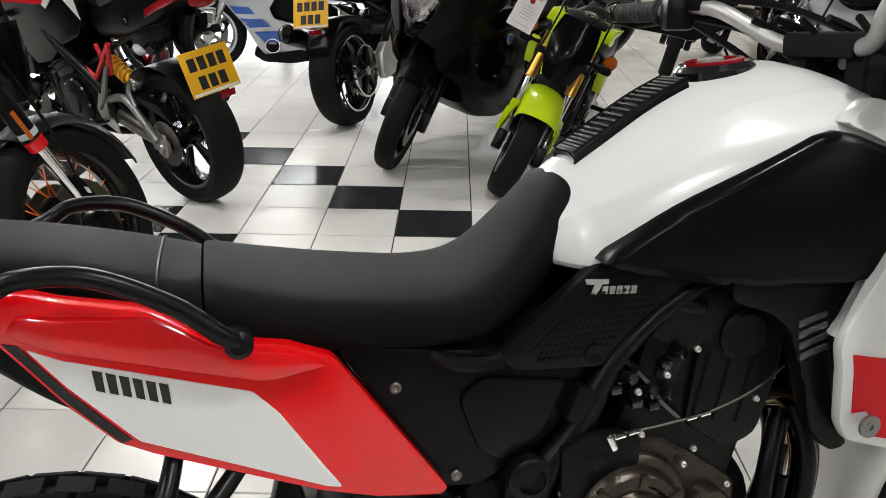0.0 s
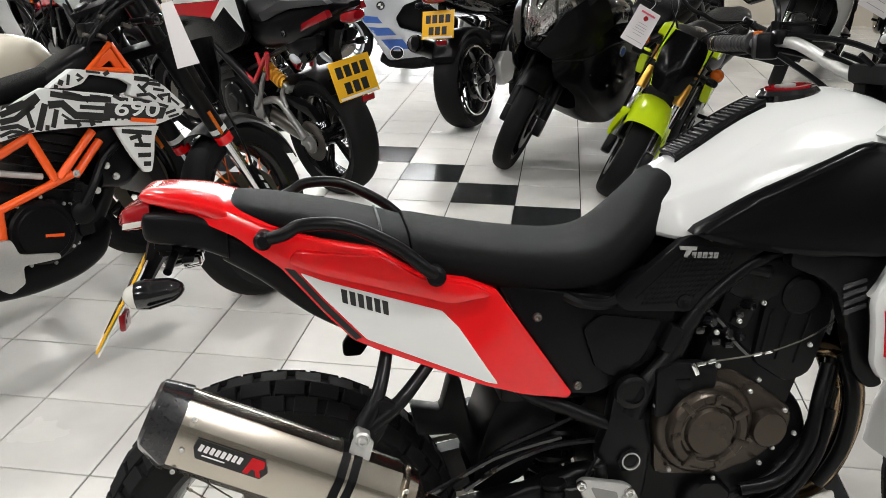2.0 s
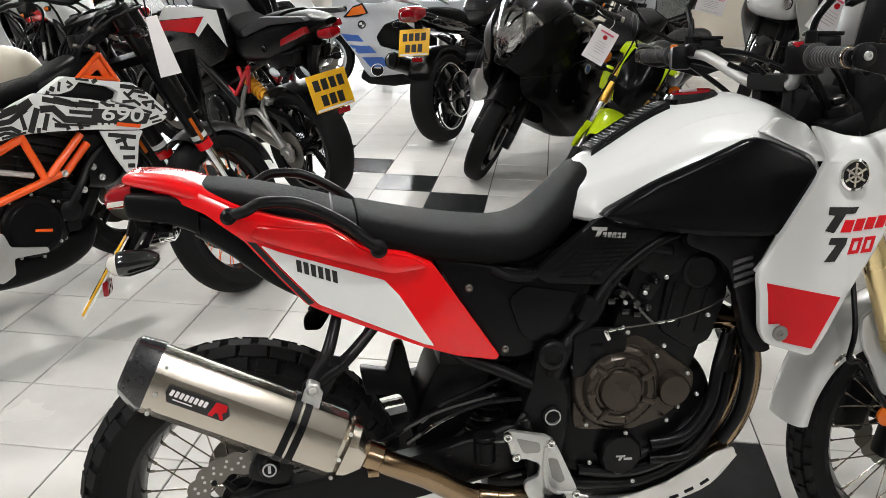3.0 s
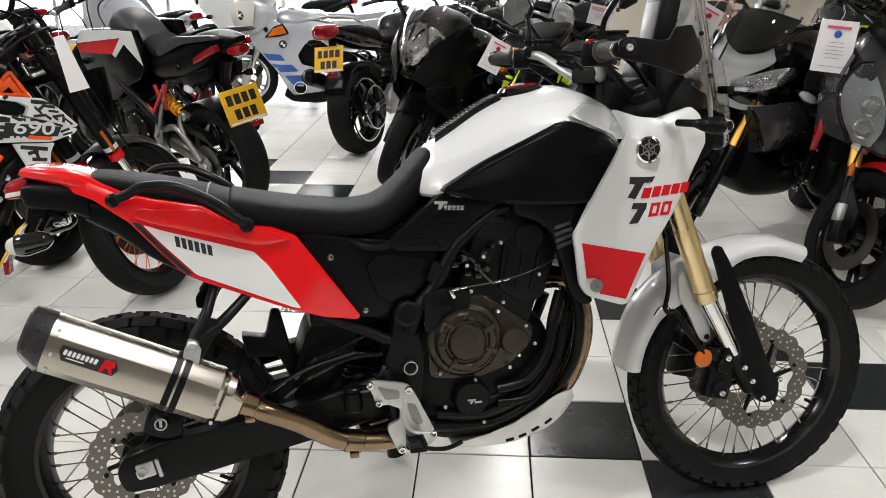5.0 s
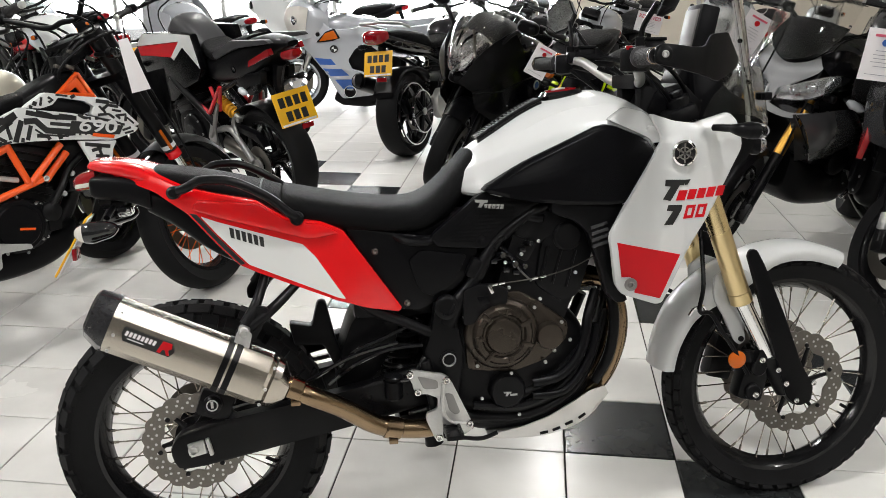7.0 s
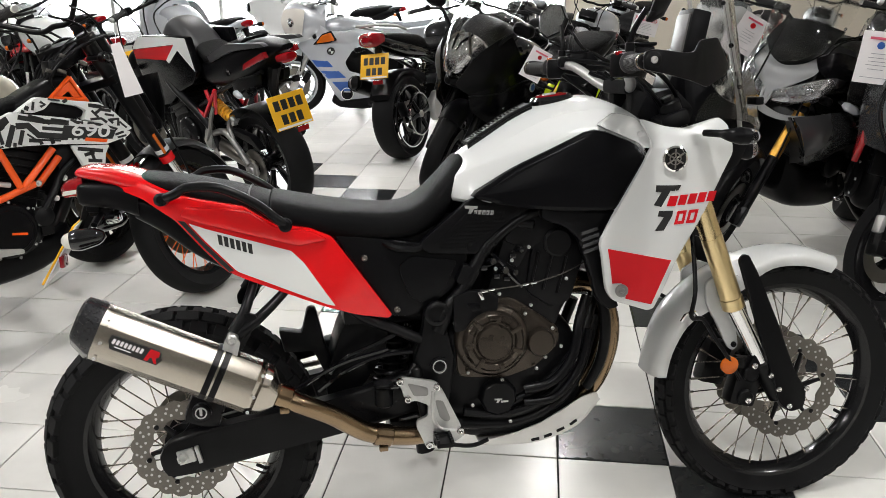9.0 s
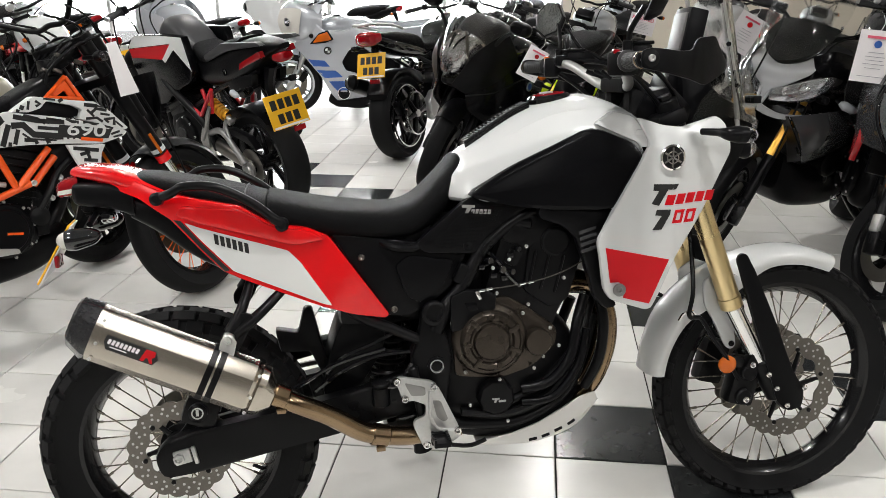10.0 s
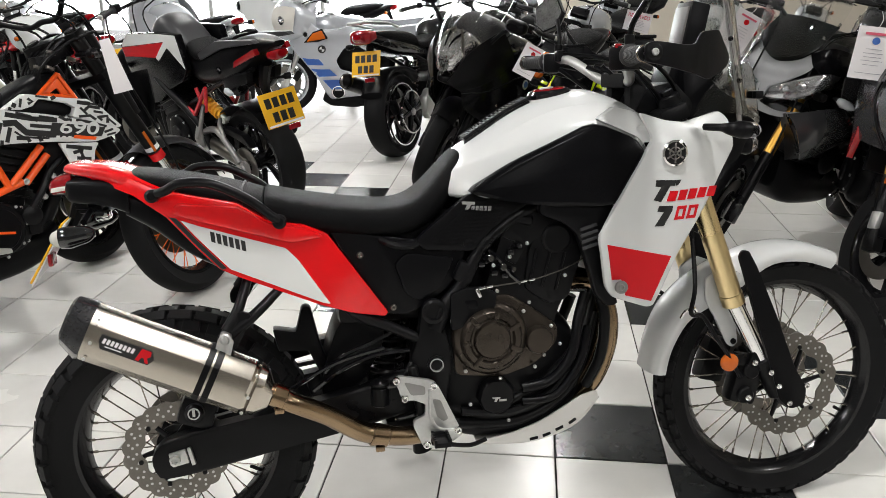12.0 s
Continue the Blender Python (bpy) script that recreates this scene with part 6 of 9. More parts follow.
part("water_pipe", tube([(0.83, -0.15, 0.44), (0.90, -0.155, 0.455), (0.955, -0.15, 0.515), (0.975, -0.14, 0.60), (1.00, -0.12, 0.66)], 0.013, sides=10), BLACK, eng)
part("water_pipe", tube([(0.83, -0.15, 0.405), (0.91, -0.155, 0.415), (0.975, -0.15, 0.49), (1.00, -0.14, 0.58)], 0.010, sides=10), BLACK, eng)
part("clutch_cable", tube([(0.722, -0.168, 0.702), (0.79, -0.172, 0.708), (0.86, -0.172, 0.717), (0.93, -0.162, 0.733), (0.985, -0.145, 0.752)], 0.0016, sides=6), DISC_STEEL, eng)
for x0, z0 in ((0.722, 0.7015), (0.740, 0.7045), (0.822, 0.712), (0.842, 0.7145)):
    part("cable_ferrule", cyl((x0, -0.1725, z0), (x0 + 0.014, -0.1725, z0 + 0.002), 0.0038, 8), CHROME, eng)
part("clutch_arm", box((0.024, 0.006, 0.009), Matrix.Translation((0.722, -0.165, 0.690)) @ Matrix.Rotation(radians(65), 4, "Y"), 0.003), CHROME, eng)
part("airbox", box((0.36, 0.19, 0.24), Matrix.Translation((0.575, 0, 0.735)), 0.02), BLACK, hero)
part("throttle_body", merge(cyl((0.70, -0.07, 0.79), (0.82, -0.07, 0.80), 0.035, 18, 0.004), cyl((0.70, 0.07, 0.79), (0.82, 0.07, 0.80), 0.035, 18, 0.004)), BLACK_METAL, eng)
part("engine_bracket", plate([(0.79, 0.76), (0.83, 0.82), (0.88, 0.87), (0.90, 0.86), (0.85, 0.80), (0.82, 0.745)], -0.125, -0.140, 0.003, 0.01), BLACK_METAL, eng)
for x, z, r in ((0.775, 0.742, 0.010), (0.800, 0.735, 0.008), (0.745, 0.765, 0.009), (0.815, 0.790, 0.008)):
    part("connector", merge(cyl((x, -0.13, z), (x + 0.012, -0.155, z + 0.004), r, 10, 0.002), box((0.016, 0.02, 0.012), Matrix.Translation((x - 0.01, -0.14, z - 0.012)), 0.003)), BLACK_GLOSS, eng)
part("coil", cyl((0.80, -0.13, 0.86), (0.86, -0.14, 0.85), 0.014, 12, 0.003), BLACK, eng)
for yy in (-0.085, -0.025):
    part("exhaust_header", tube([(0.95, yy, 0.68), (1.03, yy, 0.675), (1.072, yy * 1.1, 0.60), (1.068, yy * 1.1, 0.50), (1.02, yy, 0.40), (0.93, -0.05, 0.355), (0.72, -0.08, 0.33)], 0.0215, sides=14), BRONZE, hero, "heat-tinted steel exhaust header")
part("header_guard", tube([(1.03, -0.115, 0.675), (1.045, -0.135, 0.60), (1.035, -0.135, 0.50), (1.00, -0.125, 0.42)], [0.012, 0.014, 0.014, 0.012], sides=10), BLACK_METAL, hero)
part("radiator", box((0.05, 0.36, 0.30), Matrix.Translation((1.11, 0, 0.80)) @ Matrix.Rotation(radians(-14), 4, "Y"), 0.008), BLACK_METAL, hero)
SK = [(0.72, 0.300), (0.80, 0.292), (0.877, 0.294), (0.973, 0.328), (1.030, 0.395), (1.024, 0.412), (0.985, 0.402), (0.940, 0.376), (0.877, 0.343), (0.813, 0.322), (0.74, 0.310)]
skid = part("skid_plate", merge(plate(SK, -0.135, -0.141, 0.002, 0.006), merge(plate(SK, 0.135, 0.141, 0.002, 0.006), sheet([[(x, y, z) for x, z in ((0.72, 0.302), (0.80, 0.296), (0.877, 0.298), (0.970, 0.330), (1.030, 0.395))] for y in (-0.14, 0, 0.14)], 18, 4, 0.004))), SKID, hero, "silver aluminium skid plate with slots")
for x, z, a in ((0.862, 0.300, -8), (0.895, 0.307, -16), (0.928, 0.320, -22), (0.962, 0.336, -32)):
    part("slot", box((0.022, 0.004, 0.008), Matrix.Translation((x, -0.1405, z)) @ Matrix.Rotation(radians(a), 4, "Y"), 0.002), BLACK, skid)
part("side_stand", tube([(0.60, 0.13, 0.34), (0.625, 0.30, 0.17), (0.64, 0.44, 0.075)], [0.015, 0.013, 0.02], sides=10), BLACK_METAL, hero)
part("linkage_arm", tube([(0.575, 0, 0.34), (0.592, 0, 0.28), (0.602, 0, 0.235)], [0.016, 0.020, 0.026], sides=12), BLACK_METAL, hero)
part("linkage", merge(tube([(0.55, 0, 0.40), (0.58, 0, 0.32), (0.63, -0.06, 0.30)], 0.022, sides=10), box((0.12, 0.16, 0.05), Matrix.Translation((0.56, 0, 0.33)), 0.01)), BLACK_METAL, hero)
shk = part("shock", cyl((0.50, -0.01, 0.38), (0.55, -0.01, 0.70), 0.021, 12), BLACK_METAL, hero)
part("spring", spring_bm((0.503, -0.01, 0.40), (0.54, -0.01, 0.62), 0.038, 8, 0.0075), BLACK_METAL, shk)
for pts in ([(0.36, -0.09, 0.50), (0.40, -0.115, 0.545), (0.47, -0.12, 0.575), (0.53, -0.12, 0.60)], [(0.33, -0.1, 0.46), (0.40, -0.12, 0.515), (0.48, -0.125, 0.545), (0.56, -0.125, 0.55)], [(0.10, -0.12, 0.43), (0.25, -0.13, 0.47), (0.38, -0.12, 0.53), (0.50, -0.12, 0.56)], [(0.56, -0.15, 0.53), (0.53, -0.15, 0.48), (0.50, -0.14, 0.47)], [(0.69, -0.10, 0.76), (0.74, -0.12, 0.75), (0.80, -0.13, 0.78), (0.86, -0.13, 0.85)], [(0.74, -0.12, 0.80), (0.78, -0.14, 0.76), (0.80, -0.145, 0.73), (0.83, -0.14, 0.70)], [(0.60, -0.13, 0.44), (0.58, -0.14, 0.40), (0.52, -0.13, 0.38)]):
    part("hose", tube(pts, 0.0055, sides=6), BLACK_GLOSS, hero)

# front end
AX = Vector((WB, 0, RF))
TOP = AX + FD * 0.86 + Vector((-0.062, 0, -0.028))
for side in (-1, 1):
    o = Vector((0, side * 0.108, 0))
    lo = Vector((1.405, 0, 0.600))
    up = Vector((1.262, 0, 0.980))
    d = (lo - up).normalized()
    leg = part("fork_leg", cyl(lo + o, up + o, 0.0275, 24, 0.003), GOLD, hero, "gold anodised upside-down fork tube")
    part("fork_seal", cyl(lo + o + d * 0.004, lo + o - d * 0.03, 0.0295, 24, 0.003), GOLD, leg)
    part("stanchion", cyl(lo + o, Vector((1.494, 0, 0.438)) + o, 0.0225, 20, 0.002), CHROME, leg)
    part("fork_bottom", cyl(Vector((1.488, 0, 0.449)) + o, Vector((1.548, 0, 0.340)) + o, 0.028, 20, 0.006), BLACK_METAL, leg)
    yy = side * 0.128
    gd = plate([(1.392, 0.728), (1.402, 0.745), (1.420, 0.742), (1.445, 0.695), (1.508, 0.560), (1.568, 0.420), (1.604, 0.362), (1.600, 0.315), (1.560, 0.305), (1.530, 0.332), (1.492, 0.440), (1.440, 0.590)], 0, -0.012 if side < 0 else 0.012, 0.004, 0.012)
    gd.transform(Matrix.Translation((0.004, yy, 0)))
    guard = part("fork_guard", gd, BLACK, leg, "black plastic fork guard")
    cut = box((0.05, 0.05, 0.09), Matrix.Translation((1.565, side * 0.105, 0.352)) @ Matrix.Rotation(radians(-26), 4, "Y"), 0.012)
    part("axle_clamp", cut, BLACK_METAL, leg)
    bolts([(x, yy + side * 0.013, z) for x, z in ((1.500, 0.415), (1.525, 0.375), (1.558, 0.325), (1.605, 0.37))], 0.008, 0.006, CHROME, guard, side)
    cal = bmesh.new()
    box_into(cal, (0.075, 0.055, 0.13), Matrix.Translation((1.455, side * 0.085, 0.385)) @ Matrix.Rotation(radians(14), 4, "Y"), 0.014)
    for q in (-0.035, 0.03):
        cyl_into(cal, (1.452 + q * 0.2, side * 0.10, 0.385 + q), (1.452 + q * 0.2, side * 0.125, 0.385 + q), 0.022, 18, 0.004)
    box_into(cal, (0.05, 0.03, 0.05), Matrix.Translation((1.475, side * 0.112, 0.445)) @ Matrix.Rotation(radians(25), 4, "Y"), 0.008)
    cp = part("front_caliper", cal, BLACK_METAL, leg)
    bolts([(1.462, side * 0.126, 0.440), (1.448, side * 0.126, 0.345)], 0.009, 0.006, CHROME, cp, side)
    rf_ = part("side_reflector", lathe([(0.024, 0), (0.024, 0.006), (0.020, 0.009), (0.0005, 0.010)], (1.392, side * 0.120, 0.446), (0, side, 0), 26, closed=False), AMBER, hero, "round amber side reflector")
    part("reflector_bracket", box((0.05, 0.004, 0.03), Matrix.Translation((1.41, side * 0.117, 0.448)), 0.001), BLACK_METAL, rf_)
    part("brake_hose", tube([(1.30, side * 0.07, 0.80), (1.285, side * 0.13, 0.66), (1.275, side * 0.135, 0.59), (1.315, side * 0.12, 0.575), (1.350, side * 0.125, 0.52), (1.385, side * 0.125, 0.47), (1.43, side * 0.115, 0.40)], 0.006, sides=8), BLACK, hero)
    part("hose_clip", tube([(1.255, side * 0.12, 0.575), (1.262, side * 0.13, 0.595), (1.285, side * 0.13, 0.60), (1.30, side * 0.12, 0.58)], 0.004, sides=6), CHROME, hero)
for zc, xc in ((0.925, 1.285), (1.085, 1.222)):
    part("fork_yoke", box((0.075, 0.29, 0.04), Matrix.Translation((xc - 0.01, 0, zc)) @ Matrix.Rotation(radians(-20), 4, "Y"), 0.010), BLACK_METAL, hero)
part("steering_head", cyl((1.29, 0, 0.80), (1.175, 0, 1.085), 0.035, 18, 0.004), BLACK_METAL, hero)
fc = [(1.205, 0.405), (1.222, 0.485), (1.262, 0.575), (1.330, 0.645), (1.420, 0.695), (1.530, 0.728), (1.640, 0.730), (1.738, 0.700)]
rows = []
for yy, q in ((-0.060, 0.060), (-0.066, 0.030), (-0.045, 0.006), (0, 0.0), (0.045, 0.006), (0.066, 0.030), (0.060, 0.060)):
    row = []
    for i, (x, z) in enumerate(fc):
        d = Vector((1.56 - x, 0, 0.36 - z)).normalized()
        taper = min(1.0, 0.55 + 0.22 * i, 0.50 + 0.20 * (len(fc) - 1 - i))
        k = 0.75 if i < 2 else 1.25 if i in (3, 4) else 0.9 if i == 2 else 0.8
        row.append((x + d.x * q * k, yy * (0.75 + 0.3 * taper), z + d.z * q * k))
    rows.append(row)
fend = part("front_fender", sheet(rows, 30, 18, 0.004), WHITE, hero, "glossy white front mudguard")
both("fender_stay", lambda: plate([(1.340, 0.66), (1.385, 0.690), (1.440, 0.670), (1.425, 0.58), (1.440, 0.480), (1.425, 0.468), (1.410, 0.478), (1.372, 0.555), (1.345, 0.60)], -0.066, -0.078, 0.004, 0.010), WHITE, fend)
both("stay_bolt", lambda: bolt((1.425, -0.079, 0.487), 0.008, 0.005), BLACK_METAL, fend)
# bars
bar = part("handlebar", tube([(1.008, -0.405, 1.221), (1.03, -0.30, 1.222), (1.06, -0.19, 1.224), (1.115, -0.095, 1.170), (1.125, 0, 1.165), (1.115, 0.095, 1.170), (1.06, 0.19, 1.224), (1.03, 0.30, 1.222), (1.008, 0.405, 1.221)], 0.0125, sides=14, n=61), ALLOY, hero, "silver aluminium handlebar with black controls")
part("bar_clamp", merge(box((0.050, 0.15, 0.036), Matrix.Translation((1.13, 0, 1.168)), 0.010), merge(box((0.045, 0.04, 0.08), Matrix.Translation((1.145, -0.06, 1.125)), 0.01), box((0.045, 0.04, 0.08), Matrix.Translation((1.145, 0.06, 1.125)), 0.01))), RUBBER, bar)
for side in (-1, 1):
    a, b = Vector((1.031, side * 0.295, 1.222)), Vector((1.010, side * 0.412, 1.2215))
    g = grip_bm(a, b, 0.0165)
    part("grip", g, PALE_GRIP, bar)
    e = (b - a).normalized()
    be = part("bar_end", merge(cyl(b, b + e * 0.010, 0.0165, 18, 0.002), cyl(b + e * 0.014, b + e * 0.026, 0.0160, 18, 0.003)), BLACK_METAL, bar)
    part("end_ring", cyl(b + e * 0.010, b + e * 0.014, 0.0172, 18, 0.001), BRONZE, be)
    part("end_bolt", bolt(b + e * 0.026, 0.006, 0.005, e), ALLOY, be)
    sw = box((0.05, 0.055, 0.055), Matrix.Translation((1.035, side * 0.255, 1.217)) @ Matrix.Rotation(radians(side * -18), 4, "Z"), 0.012)
    box_into(sw, (0.03, 0.03, 0.03), Matrix.Translation((1.045, side * 0.215, 1.235)), 0.008)
    sb = part("switch_box", sw, BLACK, bar)
    part("button", box((0.012, 0.02, 0.010), Matrix.Translation((1.018, side * 0.258, 1.243)), 0.003), RED_LENS if side < 0 else AMBER, sb)
    part("lever", tube([(1.065, side * 0.225, 1.225), (1.085, side * 0.27, 1.218), (1.075, side * 0.34, 1.208), (1.045, side * 0.415, 1.198)], [0.010, 0.008, 0.006, 0.006], sides=10), BLACK_METAL, bar)
    gd = plate([(0.998, 1.206), (0.998, 1.240), (1.018, 1.245), (1.090, 1.237), (1.118, 1.239), (1.132, 1.263), (1.183, 1.268), (1.196, 1.247), (1.224, 1.212), (1.214, 1.192), (1.155, 1.167), (1.112, 1.181), (1.012, 1.203)], side * 0.440, side * 0.450, 0.003, 0.008, lambda x, z: -side * (0.40 * max(0, x - 1.05) + 1.5 * max(0, x - 1.12) ** 2), [(1, 0, 1.05), (1, 0, 1.09), (1, 0, 1.12), (1, 0, 1.15), (1, 0, 1.18), (1, 0, 1.20)])
    hg_ = part("handguard", gd, BLACK, bar, "black plastic handguard")
    part("guard_bolt", bolt((1.017, side * 0.4505, 1.224), 0.0075, 0.006, (0, side, 0)), ALLOY, hg_)
    part("guard_boss", lathe([(0.017, 0), (0.017, 0.004), (0.013, 0.006), (0.0005, 0.006)], (1.017, side * 0.446, 1.224), (0, side, 0), 20, closed=False), BLACK_METAL, hg_)
    part("guard_arm", tube([(1.06, side * 0.20, 1.22), (1.16, side * 0.24, 1.215), (1.225, side * 0.32, 1.21)], 0.010, sides=8), BLACK, bar)
    s0, s1 = Vector((1.05, side * 0.245, 1.237)), Vector((1.065, side * 0.30, 1.335))
    stm = part("mirror_stem", merge(tube([s0, s0 + Vector((0.004, side * 0.005, 0.05)), s1], 0.0065, sides=8), cyl(s0, s0 + Vector((0, 0, 0.03)), 0.011, 12, 0.002)), BLACK_METAL, bar)
    mm = Matrix.Translation((1.06, side * 0.365, 1.355)) @ Matrix.Rotation(radians(side * 20), 4, "Z") @ Matrix.Rotation(radians(20), 4, "Y") @ Matrix.Rotation(radians(side * 22), 4, "X") @ Matrix.Diagonal((1, 1.0, 0.72, 1))
    mh = lathe([(0.001, 0.03), (0.045, 0.026), (0.070, 0.008), (0.072, -0.004), (0.067, -0.006), (0.066, -0.003)], (0, 0, 0), (1, 0, 0), 7, closed=False)
    mh.transform(mm)
    hdm = part("mirror_head", mh, BLACK, stm)
    mg = lathe([(0.066, -0.0045), (0.0005, -0.0045)], (0, 0, 0), (1, 0, 0), 7, closed=False)
    mg.transform(mm)
    part("mirror_glass", mg, MIRROR, hdm)
for pts in ([(1.05, -0.23, 1.21), (1.12, -0.17, 1.17), (1.20, -0.10, 1.10), (1.22, -0.06, 0.98)], [(1.05, 0.23, 1.21), (1.13, 0.17, 1.18), (1.20, 0.10, 1.10), (1.20, 0.05, 0.98)], [(1.06, -0.20, 1.235), (1.16, -0.15, 1.20), (1.25, -0.08, 1.12), (1.30, -0.07, 0.95)], [(1.05, 0.20, 1.24), (1.15, 0.12, 1.22), (1.22, 0.0, 1.15), (1.18, -0.06, 1.06)], [(1.04, 0.21, 1.2), (1.10, 0.14, 1.14), (1.13, 0.08, 1.08), (1.16, 0.06, 1.02)]):
    part("cable", tube(pts, 0.006, sides=6), BLACK, hero)
part("ignition_panel", plate([(1.125, 1.075), (1.165, 1.150), (1.235, 1.165), (1.290, 1.110), (1.270, 1.050), (1.180, 1.045)], -0.085, 0.085, 0.010, 0.015), BLACK, hero)
part("ignition_barrel", cyl((1.175, 0.0, 1.13), (1.160, 0.0, 1.168), 0.018, 18, 0.003), ALLOY, hero)
both("brake_reservoir", lambda: merge(box((0.05, 0.045, 0.038), Matrix.Translation((1.085, -0.225, 1.240)), 0.008), box((0.054, 0.049, 0.008), Matrix.Translation((1.085, -0.225, 1.262)), 0.003)), BLACK, hero)
both("fork_cap", lambda: merge(cyl((1.235, -0.108, 1.055), (1.205, -0.108, 1.130), 0.0275, 20, 0.003), cyl((1.205, -0.108, 1.130), (1.200, -0.108, 1.142), 0.018, 6, 0.002)), BLACK_METAL, hero)
for k in range(6):
    y_ = -0.10 + 0.035 * k
    part("cable", tube([(1.085, y_ * 1.6, 1.205), (1.135 + 0.012 * (k % 3), y_ * 1.2, 1.175 - 0.012 * (k % 2)), (1.195, y_, 1.105), (1.235, y_ * 0.6, 1.01)], 0.0055, sides=6), BLACK, hero)
# light tower, instrument, phone cradle and screen
twr = part("light_tower", merge(plate([(1.22, 0.98), (1.32, 0.92), (1.42, 0.96), (1.455, 1.04), (1.44, 1.10), (1.36, 1.14), (1.30, 1.22), (1.26, 1.20), (1.27, 1.10)], -0.075, 0.075, 0.010, 0.02), box((0.12, 0.20, 0.03), Matrix.Translation((1.30, 0, 1.00)), 0.008)), BLACK, hero)
for yy in (-0.04, 0.04):
    for zz in (1.0, 1.06):
        headlamp(twr, (1.455, yy, zz), 0.026, 0.026, 0.03)
part("instrument", box((0.035, 0.10, 0.12), Matrix.Translation((1.262, 0.0, 1.20)) @ Matrix.Rotation(radians(22), 4, "Y"), 0.010), BLACK, twr)
nav = part("phone_cradle", box((0.050, 0.085, 0.125), Matrix.Translation((1.292, -0.035, 1.287)) @ Matrix.Rotation(radians(12), 4, "Y"), 0.008), BLACK, hero, "black phone cradle over the instrument")
part("glass", box((0.006, 0.068, 0.100), Matrix.Translation((1.2655, -0.035, 1.290)) @ Matrix.Rotation(radians(12), 4, "Y"), 0.001), DEVICE, nav)
part("clamp", merge(box((0.03, 0.03, 0.05), Matrix.Translation((1.30, -0.035, 1.215)), 0.006), cyl((1.295, -0.035, 1.20), (1.285, -0.02, 1.165), 0.010, 12, 0.002)), BLACK_METAL, nav)
for side in (-1, 1):
    part("screen_strut", tube([(1.405, side * 0.095, 1.06), (1.385, side * 0.095, 1.20), (1.345, side * 0.090, 1.40)], 0.006, sides=8), ALLOY, twr)
    for z in (1.16, 1.26, 1.36):
        part("screen_screw", bolt((1.392 - 0.26 * (z - 1.16), side * 0.104, z), 0.006, 0.006, (0, side, 0)), BLACK_METAL, twr)
rows = [[(1.405 - 0.075 * q, -0.115 + 0.02 * q, 1.075 + 0.39 * q), (1.440 - 0.07 * q, -0.070, 1.07 + 0.40 * q), (1.455 - 0.07 * q, 0, 1.075 + 0.41 * q), (1.440 - 0.07 * q, 0.070, 1.07 + 0.40 * q), (1.405 - 0.075 * q, 0.115 - 0.02 * q, 1.075 + 0.39 * q)] for q in (0, 0.5, 1)]
part("windscreen", sheet(rows, 18, 10, 0.004), CLEAR_SCREEN, hero, "clear upright windscreen")
both("lower_screen", lambda: sheet([[(1.25, -0.155, 1.075), (1.36, -0.14, 1.085), (1.46, -0.09, 1.06)], [(1.29, -0.13, 1.13), (1.38, -0.12, 1.15), (1.455, -0.085, 1.12)], [(1.37, -0.105, 1.195), (1.41, -0.10, 1.20), (1.44, -0.085, 1.19)]], 12, 10, 0.004), TINT, hero)
part("screen_clip", box((0.022, 0.05, 0.02), Matrix.Translation((1.448, -0.085, 1.125)), 0.004), BLACK, twr)

# ---------------------------------------------------------------- the other motorcycles
def pair(name, make, material, parent, label=""):
    """A part on both sides of a motorcycle; make(side) with side -1 right, 1 left."""
    return [part(name, make(side), material, parent, label) for side in (-1, 1)]


def flank(outline, y0, y1, bevel=0.005, rounding=0.012, yf=None, cuts=()):
    """A side plate for pair(): the outline in (x, z), y0 inner and y1 outer distance from the middle."""
    return lambda side: plate(outline, side * y0, side * y1, bevel, rounding, (lambda x, z: side * yf(x, z)) if yf else None, cuts)


# enduro with striped plastics and orange trellis frame
ENDURO, SK_, TK_ = moto("enduro_motorcycle", -0.93, -1.15, 55, "enduro motorcycle with black and white striped plastics and orange frame", near=True, at="front", wb=1.48, rr=0.32, rf=0.335, wr=0.075, wf=0.062, wheel="wire", spoke_mat=SPOKE_ORANGE,
     rim=RIM_BLACK, ind=BLACK_GLOSS, tank=None, tail=ZEBRA, fork=0.90, fork_up=BLACK_METAL, fork_low=CHROME, split=0.38, rake=25.5, fender=BLACK, fender_arc=(25, 120), light="none", seat_z=0.90, tail_up=0.03, bars_z=1.20, plate=False, steer=23, swing=BLACK_METAL, mirrors=False, muffler=STEEL, muff="high", bar_half=0.40, bar_back=0.10, bar_rise=0.07, spars=False, pipes=False, engine_at=(0.665, 0.485, 0.82),
     seat_sections=[(-0.25, 0.93, 0.96, 0.07, 3), (0.0, 0.91, 0.955, 0.10, 3), (0.35, 0.87, 0.925, 0.12, 3), (0.60, 0.86, 0.925, 0.10, 3), (0.80, 0.88, 0.955, 0.075, 3), (0.885, 0.92, 0.968, 0.05, 3)])


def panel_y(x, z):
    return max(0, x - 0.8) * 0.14


